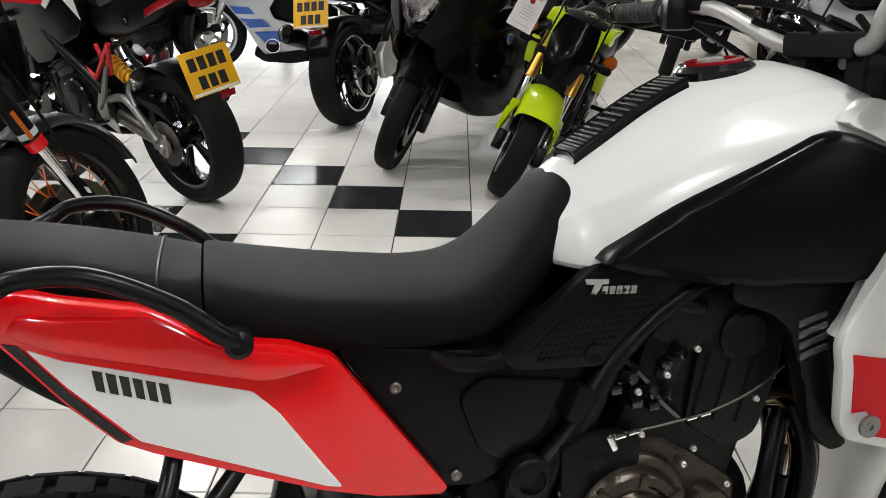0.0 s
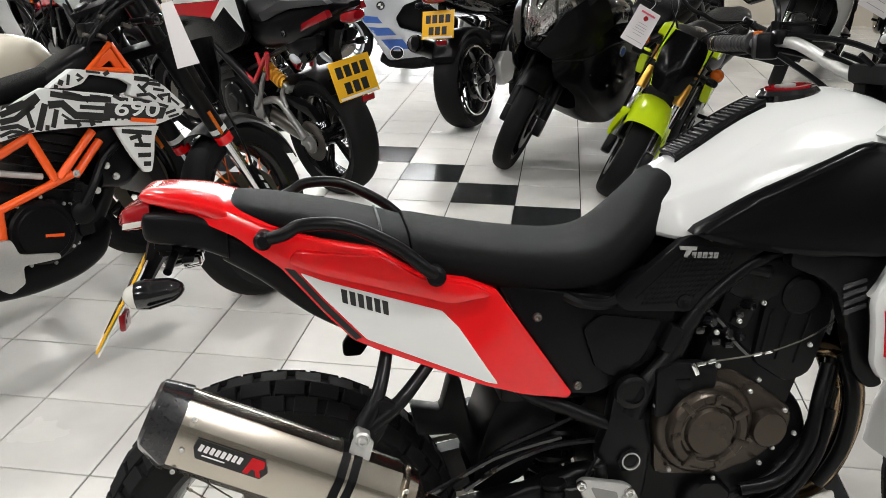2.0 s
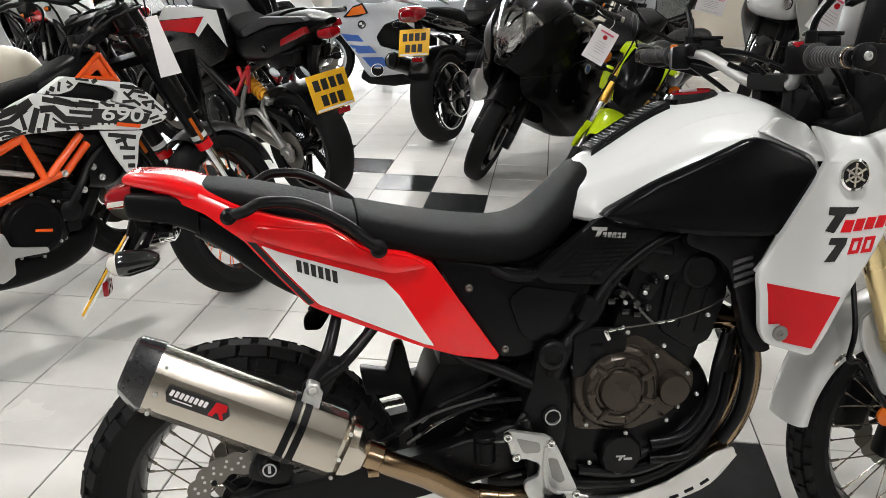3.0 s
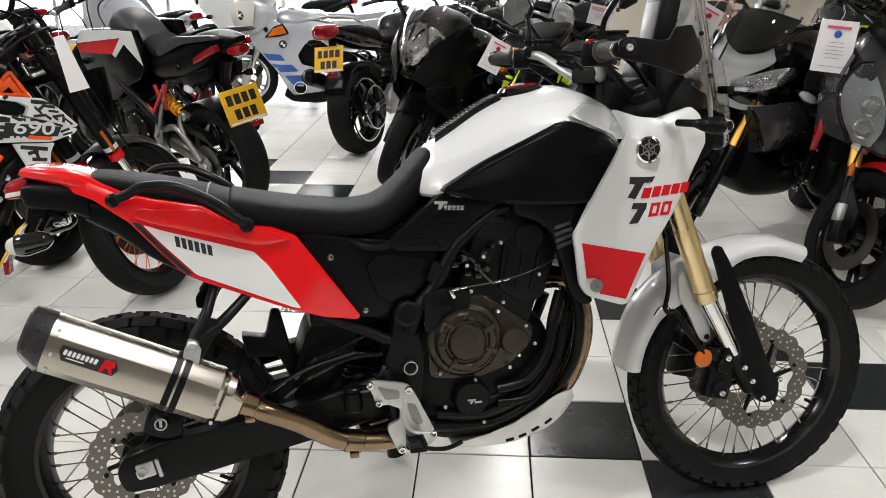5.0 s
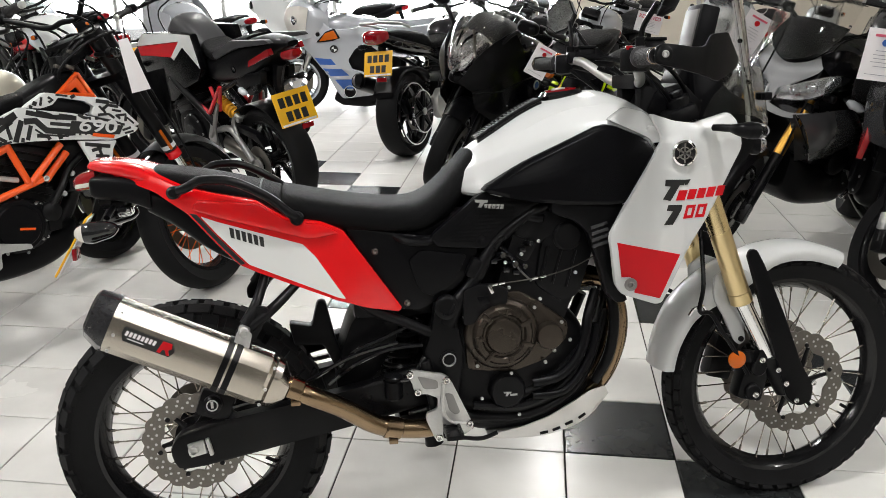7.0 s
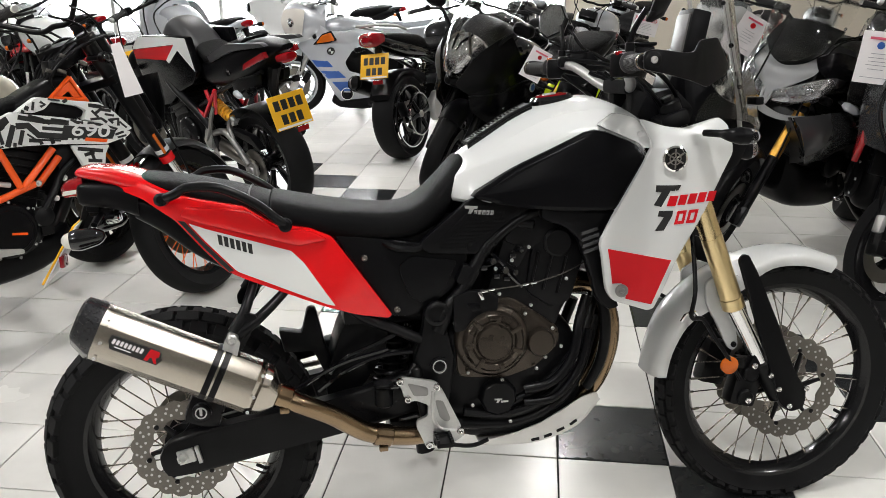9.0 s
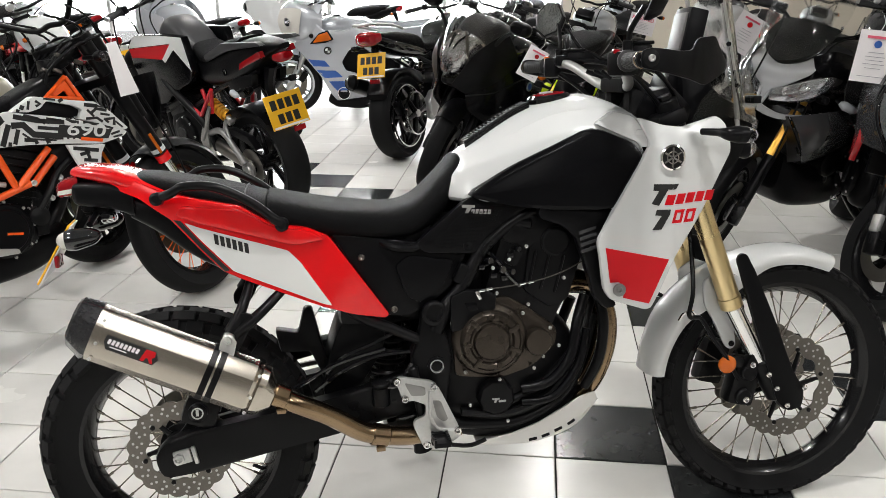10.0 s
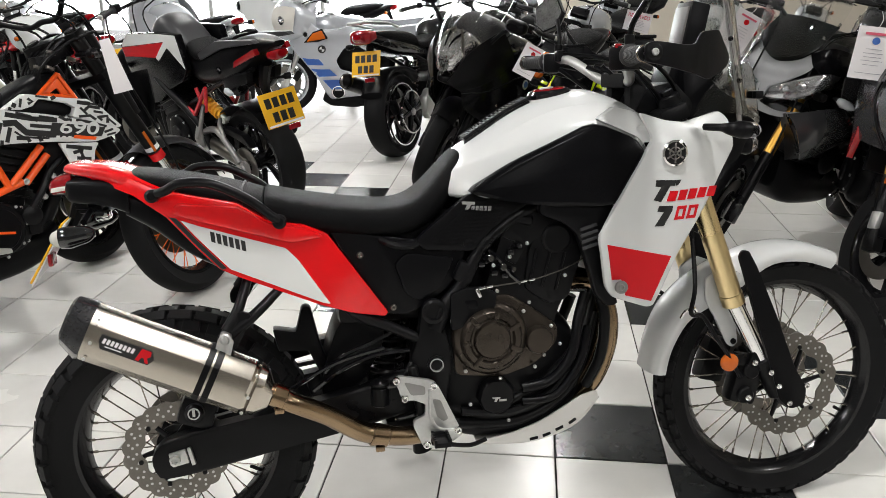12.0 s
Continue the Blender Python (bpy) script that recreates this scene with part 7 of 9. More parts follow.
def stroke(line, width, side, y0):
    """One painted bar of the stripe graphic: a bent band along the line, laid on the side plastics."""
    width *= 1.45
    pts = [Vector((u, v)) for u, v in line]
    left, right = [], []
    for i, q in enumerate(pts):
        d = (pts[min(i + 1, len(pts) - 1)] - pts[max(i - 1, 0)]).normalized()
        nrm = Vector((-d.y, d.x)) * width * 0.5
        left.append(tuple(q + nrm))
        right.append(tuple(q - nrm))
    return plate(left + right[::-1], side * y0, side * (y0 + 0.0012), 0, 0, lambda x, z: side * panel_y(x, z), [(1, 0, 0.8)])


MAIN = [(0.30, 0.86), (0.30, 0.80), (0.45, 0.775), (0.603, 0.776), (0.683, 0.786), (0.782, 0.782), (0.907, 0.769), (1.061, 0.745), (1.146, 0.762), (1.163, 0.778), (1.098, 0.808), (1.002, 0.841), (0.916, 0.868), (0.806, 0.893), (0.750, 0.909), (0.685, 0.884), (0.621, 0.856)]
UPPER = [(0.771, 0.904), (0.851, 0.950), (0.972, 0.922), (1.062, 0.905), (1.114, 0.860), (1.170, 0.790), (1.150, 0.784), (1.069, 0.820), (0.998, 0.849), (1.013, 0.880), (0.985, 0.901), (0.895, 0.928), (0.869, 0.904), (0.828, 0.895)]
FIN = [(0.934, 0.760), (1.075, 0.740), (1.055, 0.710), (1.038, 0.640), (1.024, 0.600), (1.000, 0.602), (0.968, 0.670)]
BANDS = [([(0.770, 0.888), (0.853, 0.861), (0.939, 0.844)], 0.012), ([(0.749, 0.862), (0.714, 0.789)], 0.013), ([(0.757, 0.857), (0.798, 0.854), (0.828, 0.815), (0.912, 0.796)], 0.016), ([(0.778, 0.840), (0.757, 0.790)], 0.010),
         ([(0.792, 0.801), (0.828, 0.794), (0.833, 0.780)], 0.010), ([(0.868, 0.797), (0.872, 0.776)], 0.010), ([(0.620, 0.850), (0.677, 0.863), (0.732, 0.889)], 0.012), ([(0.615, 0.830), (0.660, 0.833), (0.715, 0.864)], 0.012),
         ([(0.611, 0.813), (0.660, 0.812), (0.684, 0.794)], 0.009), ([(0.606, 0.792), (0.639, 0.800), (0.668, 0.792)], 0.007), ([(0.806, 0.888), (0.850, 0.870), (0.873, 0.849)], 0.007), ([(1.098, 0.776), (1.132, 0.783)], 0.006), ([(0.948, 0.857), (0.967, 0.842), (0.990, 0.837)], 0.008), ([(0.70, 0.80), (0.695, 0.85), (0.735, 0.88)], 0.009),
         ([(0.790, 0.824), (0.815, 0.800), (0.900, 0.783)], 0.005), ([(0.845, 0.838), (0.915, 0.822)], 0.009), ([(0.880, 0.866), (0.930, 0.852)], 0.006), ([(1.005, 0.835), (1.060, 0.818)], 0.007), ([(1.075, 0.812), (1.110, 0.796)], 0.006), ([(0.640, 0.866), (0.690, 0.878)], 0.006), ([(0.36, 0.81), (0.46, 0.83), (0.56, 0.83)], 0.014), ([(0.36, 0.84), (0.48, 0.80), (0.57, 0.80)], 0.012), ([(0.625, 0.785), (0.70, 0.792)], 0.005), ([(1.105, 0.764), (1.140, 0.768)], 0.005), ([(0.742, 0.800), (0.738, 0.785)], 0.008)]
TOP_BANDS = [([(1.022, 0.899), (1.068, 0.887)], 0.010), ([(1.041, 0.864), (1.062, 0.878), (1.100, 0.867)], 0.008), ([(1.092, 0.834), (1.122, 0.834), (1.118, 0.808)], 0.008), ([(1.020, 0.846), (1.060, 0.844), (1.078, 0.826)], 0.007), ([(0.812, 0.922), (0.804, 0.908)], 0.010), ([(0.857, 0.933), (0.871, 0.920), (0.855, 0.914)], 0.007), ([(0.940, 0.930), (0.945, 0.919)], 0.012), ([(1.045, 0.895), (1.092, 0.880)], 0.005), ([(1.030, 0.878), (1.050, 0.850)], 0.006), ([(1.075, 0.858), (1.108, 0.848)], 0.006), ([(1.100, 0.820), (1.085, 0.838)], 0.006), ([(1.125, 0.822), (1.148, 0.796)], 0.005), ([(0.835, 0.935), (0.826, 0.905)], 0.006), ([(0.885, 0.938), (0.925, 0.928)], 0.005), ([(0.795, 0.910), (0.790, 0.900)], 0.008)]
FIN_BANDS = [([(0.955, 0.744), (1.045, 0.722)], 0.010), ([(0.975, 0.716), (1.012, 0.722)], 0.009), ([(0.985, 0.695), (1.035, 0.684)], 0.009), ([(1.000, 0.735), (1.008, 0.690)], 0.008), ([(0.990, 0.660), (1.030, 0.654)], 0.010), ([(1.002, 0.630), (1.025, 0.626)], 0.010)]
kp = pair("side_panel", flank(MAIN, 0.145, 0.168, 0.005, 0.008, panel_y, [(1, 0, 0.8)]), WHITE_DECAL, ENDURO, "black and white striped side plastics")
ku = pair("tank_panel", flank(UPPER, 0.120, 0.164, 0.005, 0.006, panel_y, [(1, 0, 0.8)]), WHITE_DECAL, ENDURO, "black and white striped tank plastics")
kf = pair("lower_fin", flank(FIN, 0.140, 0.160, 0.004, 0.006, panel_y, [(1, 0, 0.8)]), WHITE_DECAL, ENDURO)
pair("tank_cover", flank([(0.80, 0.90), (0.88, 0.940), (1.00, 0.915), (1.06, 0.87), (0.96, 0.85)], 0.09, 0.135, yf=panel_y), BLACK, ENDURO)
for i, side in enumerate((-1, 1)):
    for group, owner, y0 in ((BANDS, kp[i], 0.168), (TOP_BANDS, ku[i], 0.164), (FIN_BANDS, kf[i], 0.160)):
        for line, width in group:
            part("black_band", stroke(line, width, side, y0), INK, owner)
    part("number_field", plate([(0.920, 0.838), (1.105, 0.794), (1.085, 0.762), (0.900, 0.785)], side * 0.168, side * 0.1695, 0, 0, lambda x, z: side * panel_y(x, z)), INK, kp[i])
    yaw = math.degrees(math.atan(side * 0.14)) + (180 if side > 0 else 0)
    word_mesh("690", 0.066, WHITE_DECAL, Matrix.Translation((1.005, side * 0.1985, 0.784)) @ pose(0, 0, 0, 0, 0, yaw) @ Matrix.Rotation(radians(11 if side < 0 else -11), 4, "Y") @ Matrix.Diagonal((1.45, 1, 1, 1)), 0.1).parent = kp[i]
    part("orange_bar", plate([(0.988, 0.782), (1.066, 0.763), (1.060, 0.752), (0.983, 0.770)], side * 0.168, side * 0.1702, 0, 0, lambda x, z: side * panel_y(x, z)), ORANGE, kp[i])
    for x in (0.925, 0.945, 0.965):
        part("small_mark", plate([(x, 0.790 - (x - 0.92) * 0.2), (x + 0.012, 0.788 - (x - 0.92) * 0.2), (x + 0.010, 0.776 - (x - 0.92) * 0.2), (x - 0.002, 0.778 - (x - 0.92) * 0.2)], side * 0.168, side * 0.1702, 0, 0, lambda u, z: side * panel_y(u, z)), WHITE_DECAL, kp[i])
TR = [((1.031, 0.06, 1.006), (0.925, 0.09, 0.930)), ((1.031, 0.06, 1.006), (1.075, 0.08, 0.905)), ((0.940, 0.09, 0.935), (1.066, 0.08, 0.915)), ((0.685, 0.15, 0.785), (0.735, 0.15, 0.635)), ((0.885, 0.13, 0.755), (0.745, 0.15, 0.635)), ((0.905, 0.12, 0.72), (0.800, 0.14, 0.632)), ((0.790, 0.145, 0.640), (0.560, 0.15, 0.582)), ((0.560, 0.15, 0.585), (0.545, 0.14, 0.42)), ((0.690, 0.15, 0.775), (0.560, 0.14, 0.720))]
for a, b in TR:
    for side in (-1, 1):
        part("frame_tube", tube([(a[0], side * a[1], a[2]), (b[0], side * b[1], b[2])], 0.009 if a[2] > 0.9 else 0.0135, sides=10), ORANGE, ENDURO, "orange trellis frame tube")
for side in (-1, 1):
    part("frame_gusset", plate([(0.945, 0.940), (1.020, 0.992), (1.055, 0.920), (1.030, 0.918), (1.010, 0.955), (0.965, 0.930)], side * 0.068, side * 0.082, 0.003, 0.004), ORANGE, ENDURO)
    part("silver_link", cyl((0.700, side * 0.152, 0.652), (0.575, side * 0.152, 0.690), 0.010, 12, 0.002), ALLOY, ENDURO)
    ec = part("engine_cover", lathe([(0.100, 0), (0.100, 0.025), (0.092, 0.033), (0.080, 0.034), (0.076, 0.040), (0.0005, 0.042)], (0.665, side * 0.125, 0.488), (0, side, 0), 36, closed=False), BLACK, ENDURO)
    part("orange_mark", box((0.055, 0.002, 0.009), Matrix.Translation((0.690, side * 0.1685, 0.474)) @ Matrix.Rotation(radians(12), 4, "Y")), ORANGE, ec)
    bolts([(0.665 + 0.106 * math.cos(2 * math.pi * k / 9), side * 0.140, 0.488 + 0.106 * math.sin(2 * math.pi * k / 9)) for k in range(9)], 0.006, 0.007, ALLOY, ec, side)
    part("water_pump", merge(lathe([(0.036, 0), (0.036, 0.03), (0.02, 0.04), (0.0005, 0.04)], (0.795, side * 0.125, 0.515), (0, side, 0), 22, closed=False), box((0.05, 0.03, 0.06), Matrix.Translation((0.80, side * 0.13, 0.47)), 0.01)), ENGINE, ENDURO)
    part("hose", tube([(0.80, side * 0.15, 0.54), (0.85, side * 0.15, 0.60), (0.90, side * 0.13, 0.66), (0.96, side * 0.12, 0.70)], 0.014, sides=8), BLACK, ENDURO)
    bolts([(0.798, side * 0.152, 0.640), (0.905, side * 0.13, 0.64), (0.93, side * 0.13, 0.60), (0.86, side * 0.13, 0.57)], 0.012, 0.008, ALLOY, ENDURO, side)
    part("footrest_bracket", plate([(0.525, 0.500), (0.565, 0.495), (0.578, 0.445), (0.690, 0.418), (0.692, 0.400), (0.580, 0.408), (0.575, 0.355), (0.530, 0.335), (0.500, 0.36), (0.515, 0.43)], side * 0.155, side * 0.175, 0.004, 0.01), ALLOY, ENDURO, "cast alloy footrest bracket")
    o = Vector((0, side * 0.1, 0))
    ax_ = Vector((1.48, 0, 0.335))
    for nm, q0, q1, r, m_ in (("fork_ring", 0.335, 0.372, 0.0315, RED), ("fork_tube", 0.376, 0.99, 0.030, BLACK_METAL), ("fork_sticker", 0.385, 0.410, 0.0304, WHITE_DECAL)):
        bm = cyl(ax_.lerp(TK_, q0) + o, ax_.lerp(TK_, q1) + o, r, 20, 0.002)
        bm.transform(SK_)
        part(nm, bm, m_, ENDURO)
    gdm = plate([(1.385, 0.50), (1.405, 0.51), (1.500, 0.36), (1.530, 0.30), (1.500, 0.28), (1.455, 0.34)], side * 0.128, side * 0.140, 0.004, 0.01)
    gdm.transform(SK_)
    fg = part("fork_guard", gdm, BLACK, ENDURO)
    for dz in (0.0, 0.035, 0.07):
        mk = plate([(1.415 + dz * 0.55, 0.462 - dz), (1.432 + dz * 0.55, 0.455 - dz), (1.440 + dz * 0.55, 0.435 - dz), (1.424 + dz * 0.55, 0.440 - dz)], side * 0.139, side * 0.1415, 0)
        mk.transform(SK_)
        part("guard_mark", mk, WHITE_DECAL, fg)
    strip = plate([(1.235, 0.72), (1.250, 0.725), (1.290, 0.64), (1.276, 0.634)], side * 0.138, side * 0.142, 0.001)
    strip.transform(SK_)
    part("amber_reflector", strip, AMBER, ENDURO)
part("skid_guard", body([(0.45, 0.30, 0.42, 0.10, 4), (0.60, 0.285, 0.44, 0.12, 4), (0.75, 0.30, 0.44, 0.125, 4), (0.85, 0.34, 0.44, 0.11, 4), (0.90, 0.40, 0.46, 0.08, 4)]), BLACK, ENDURO)
part("radiator_cowl", body([(0.90, 0.56, 0.78, 0.11, 4), (0.98, 0.55, 0.82, 0.125, 4), (1.05, 0.60, 0.80, 0.10, 4)]), BLACK, ENDURO)
part("down_tube", tube([(0.98, 0, 0.62), (0.92, 0, 0.50), (0.84, 0, 0.40)], 0.03, sides=10), BLACK_METAL, ENDURO)
part("fuel_tank", body([(0.78, 0.86, 0.935, 0.070, 4), (0.88, 0.86, 0.985, 0.085, 4), (0.96, 0.87, 1.015, 0.078, 4), (1.02, 0.88, 1.020, 0.060, 4), (1.06, 0.90, 1.00, 0.04, 4)]), BLACK, ENDURO)
part("ignition_housing", merge(box((0.11, 0.13, 0.05), Matrix.Translation((1.06, 0, 1.075)) @ Matrix.Rotation(radians(-25), 4, "Y"), 0.012), box((0.06, 0.07, 0.06), Matrix.Translation((0.99, -0.03, 1.045)), 0.010)), BLACK, ENDURO, "black switch housing at the steering head")
for k in range(6):
    yy = -0.10 + 0.035 * k
    part("cable", tube([(1.17, yy * 1.5, 1.15), (1.08, yy * 1.2, 1.12 + 0.012 * (k % 3)), (0.99, yy, 1.06), (0.95, yy * 0.8, 1.00), (0.97, yy * 0.7, 0.94)], 0.006 + 0.002 * (k % 2), sides=7), BLACK, ENDURO)
for u, v, w_ in ((1.02, -0.075, 1.085), (0.965, -0.06, 1.035), (1.085, -0.085, 1.055), (1.0, -0.08, 1.03)):
    part("connector", box((0.030, 0.018, 0.014), Matrix.Translation((u, v, w_)) @ Matrix.Rotation(radians(25), 4, "Y"), 0.003), DISC_STEEL, ENDURO)
for side in (-1, 1):
    sl = tube([(1.130, side * 0.10, 1.125), (1.165, side * 0.10, 1.045), (1.262, side * 0.10, 0.80)], 0.034, sides=14)
    sl.transform(SK_)
    part("fork_sleeve", sl, BLACK_METAL, ENDURO)
hs = sheet([[(1.42, -0.10, 0.98), (1.46, 0, 0.99), (1.42, 0.10, 0.98)], [(1.40, -0.11, 0.86), (1.47, 0, 0.86), (1.40, 0.11, 0.86)], [(1.42, -0.06, 0.76), (1.45, 0, 0.75), (1.42, 0.06, 0.76)]], 10, 10, 0.006)
hs.transform(SK_)
part("headlight_mask", hs, BLACK, ENDURO)
tag_on("price_tag", Matrix.Translation((-1.015, -1.515, 1.140)) @ pose(0, 0, 0, 0, -13, 20), 0.072, 0.200, "blank white paper tag hanging from a handlebar", blank=True)

# roadster seen from behind with the yellow rear spring
NAKED, S_, T_ = moto("naked_motorcycle", -0.94, 0.12, 141, "black roadster with red and white tank and yellow rear spring", near=True, at="rear", wb=1.48, wr=0.09, tank=None, ind=CLEAR, tail=BLACK, spring=None, tail_up=0.12, fork_up=BLACK_METAL, light="cowl", seat_z=0.84, tank_z=1.04, bars_z=1.16, steer=20, lean=8, plate=False, plate_at=(-0.235, 0.67), muffler=None, hugger=False, swing=DISC_STEEL, nspoke=5, tyre_knobs=0,
     seat_sections=[(-0.05, 0.99, 1.045, 0.09, 3), (0.08, 0.95, 1.025, 0.12, 3), (0.20, 0.90, 0.965, 0.125, 3), (0.32, 0.88, 0.95, 0.125, 3), (0.44, 0.90, 0.99, 0.10, 3)],
     tail_sections=[(-0.365, 1.00, 1.028, 0.035, 3), (-0.27, 0.955, 1.040, 0.075, 3), (-0.14, 0.85, 1.045, 0.105, 3), (0.0, 0.785, 1.02, 0.12, 3), (0.14, 0.76, 0.98, 0.125, 3), (0.32, 0.74, 0.92, 0.12, 3), (0.44, 0.76, 0.90, 0.10, 3)])
part("fuel_tank", body([(0.36, 0.86, 0.935, 0.06, 3), (0.45, 0.84, 0.985, 0.10, 3), (0.56, 0.82, 1.07, 0.118, 2.8), (0.66, 0.82, 1.115, 0.125, 2.8), (0.76, 0.82, 1.115, 0.120, 2.8), (0.85, 0.84, 1.05, 0.100, 2.8), (0.92, 0.86, 0.99, 0.07, 2.8)], 32), MATTE_GREY, NAKED, "matte dark grey fuel tank top")
dp = pair("tank_panel", flank([(1.165, 0.930), (1.050, 1.006), (0.700, 1.034), (0.420, 1.040), (0.375, 0.840), (0.450, 0.765), (0.637, 0.700), (0.800, 0.605), (0.949, 0.575), (1.030, 0.625), (1.144, 0.808)], 0.12, 0.165, 0.008, 0.012), PANEL_BLACK, NAKED, "black tank panel with red and white graphics")
for q, side in zip(dp, (-1, 1)):
    part("white_field", plate([(1.135, 0.937), (1.047, 1.003), (0.700, 1.030), (0.425, 1.035), (0.383, 0.845), (0.548, 0.958), (0.690, 0.868), (0.719, 0.885), (0.575, 0.990), (1.145, 0.920)], side * 0.165, side * 0.167, 0), WHITE_DECAL, q)
    part("red_field", plate([(1.145, 0.916), (0.580, 0.986), (0.719, 0.885), (1.020, 0.870), (1.130, 0.860)], side * 0.165, side * 0.167, 0), RED_DECAL, q)
    part("rear_lamp_strip", plate([(-0.055, 0.880), (-0.070, 0.918), (-0.285, 1.000), (-0.300, 0.968)], side * 0.085, side * 0.114, 0.004, 0.006), RED_LENS, NAKED)
    part("tail_wing", plate([(0.28, 0.935), (0.06, 1.020), (-0.30, 1.050), (-0.34, 1.035), (0.0, 0.985), (0.26, 0.900)], side * 0.095, side * 0.128, 0.006, 0.01), MATTE_GREY, NAKED)
    part("side_vent", lathe([(0.02, 0), (0.02, 0.006), (0.012, 0.006), (0.0005, 0.001)], (0.08, side * 0.122, 0.86), (0, side, 0), 16, closed=False), BLACK_GLOSS, NAKED)
    part("under_tail_side", plate([(0.10, 0.80), (-0.02, 0.84), (-0.18, 0.87), (-0.16, 0.80), (-0.05, 0.72), (0.06, 0.73)], side * 0.07, side * 0.115, 0.008, 0.02), BLACK, NAKED)
    ri_ = part("rear_indicator", tube([(-0.03, side * 0.09, 0.775), (-0.045, side * 0.14, 0.765)], 0.008, sides=8), BLACK, NAKED)
    part("lens", tube([(-0.005, side * 0.150, 0.772), (-0.030, side * 0.165, 0.766), (-0.065, side * 0.170, 0.758), (-0.090, side * 0.165, 0.754)], [0.008, 0.019, 0.019, 0.006], sides=12), SILVER_WHITE, ri_)
    part("peg_hanger", tube([(0.285, side * 0.155, 0.645), (0.315, side * 0.165, 0.585), (0.375, side * 0.165, 0.485), (0.43, side * 0.16, 0.43)], [0.010, 0.014, 0.012, 0.016], sides=8), FRAME_GREY, NAKED)
    part("peg_plate", plate([(0.36, 0.50), (0.42, 0.50), (0.47, 0.42), (0.44, 0.36), (0.38, 0.38)], side * 0.150, side * 0.165, 0.004, 0.01), FRAME_GREY, NAKED)
    part("swing_brace", tube([(0.45, side * 0.135, 0.44), (0.26, side * 0.145, 0.50), (0.16, side * 0.150, 0.47), (0.02, side * 0.150, 0.335)], [0.018, 0.020, 0.017, 0.020], sides=10), FRAME_GREY, NAKED, "cast alloy swingarm brace")
    part("brace_post", tube([(0.172, side * 0.13, 0.575), (0.18, side * 0.14, 0.53), (0.15, side * 0.145, 0.47)], [0.010, 0.014, 0.014], sides=8), FRAME_GREY, NAKED)
    part("axle_carrier", merge(lathe([(0.045, 0), (0.045, 0.016), (0.024, 0.020), (0.020, 0.030), (0.0005, 0.030)], (-0.01, side * 0.135, 0.305), (0, side, 0), 20, closed=False), box((0.08, 0.012, 0.045), Matrix.Translation((0.03, side * 0.145, 0.31)), 0.006)), FRAME_GREY, NAKED)
for a, b in (((0.25, 0.14, 0.745), (0.335, 0.14, 0.665)), ((0.335, 0.14, 0.665), (0.44, 0.14, 0.565)), ((0.335, 0.14, 0.665), (0.36, 0.14, 0.735)), ((0.25, 0.14, 0.745), (0.30, 0.14, 0.600)), ((0.44, 0.14, 0.565), (0.62, 0.15, 0.66))):
    for side in (-1, 1):
        part("frame_tube", tube([(a[0], side * a[1], a[2]), (b[0], side * b[1], b[2])], 0.012, sides=8), TRELLIS_RED, NAKED)
part("rear_spring", spring_bm((0.375, 0.085, 0.640), (0.245, 0.085, 0.578), 0.030, 5, 0.008), SPRING_YELLOW, NAKED, "yellow coil spring")
part("spring_core", cyl((0.39, 0.085, 0.648), (0.225, 0.085, 0.570), 0.023, 12), SPRING_YELLOW, NAKED)
part("spring_eye", merge(cyl((0.225, 0.085, 0.570), (0.19, 0.085, 0.553), 0.016, 12), cyl((0.185, 0.06, 0.55), (0.185, 0.11, 0.55), 0.018, 14)), ALLOY, NAKED)
part("exhaust_can", tube([(0.5, -0.14, 0.28), (0.25, -0.20, 0.36), (0.0, -0.21, 0.46)], [0.03, 0.06, 0.055], sides=16), BLACK_METAL, NAKED)
sk_ = part("sprocket", make_disc(0, 0.315, 0.118, 0.105, 0.045, wave=36, t=0.005), DISC_STEEL, NAKED)
part("chain_guard", plate([(-0.10, 0.43), (-0.02, 0.500), (0.16, 0.520), (0.30, 0.50), (0.16, 0.490), (0.02, 0.465)], 0.085, 0.130, 0.006, 0.012), BLACK, NAKED)
part("rear_hugger", sheet([[(0.30, y_, 0.52), (0.20, y_, 0.60), (0.05, y_, 0.655), (-0.12, y_, 0.635), (-0.20, y_, 0.58)] for y_ in (-0.10, 0.0, 0.10)], 14, 6, 0.004), BLACK, NAKED)
pn_ = part("plate_arm", tube([(-0.05, 0, 0.80), (-0.13, 0, 0.76), (-0.175, -0.01, 0.70), (-0.215, -0.02, 0.62)], [0.03, 0.026, 0.018, 0.012], sides=8), BLACK, NAKED)
plate_bars(pn_, Matrix.Translation((-0.245, -0.02, 0.650)) @ pose(0, 0, 0, 0, 18, 0) @ pose(0, 0, 0, 0, 0, -90), 0.244, 0.190)
part("rear_reflector", box((0.010, 0.075, 0.030), Matrix.Translation((-0.262, -0.075, 0.535)), 0.003), RED_LENS, pn_)

# pale silver tourer with blue stripes
TOURER, S_, T_ = moto("touring_motorcycle", -0.26, 3.67, 192, "pale silver touring motorcycle with blue stripes and clear screen", near=True, at="rear", wb=1.55, tank=SILVER_WHITE, tail=SILVER_WHITE, tank_z=0.93, seat_z=0.76, light="none", steer=0, plate=False, rim=SILVER, fender=SILVER_WHITE, fender_arc=(15, 165), fork_up=ALLOY, fork_low=ALLOY, ind=BLACK, muffler=None)
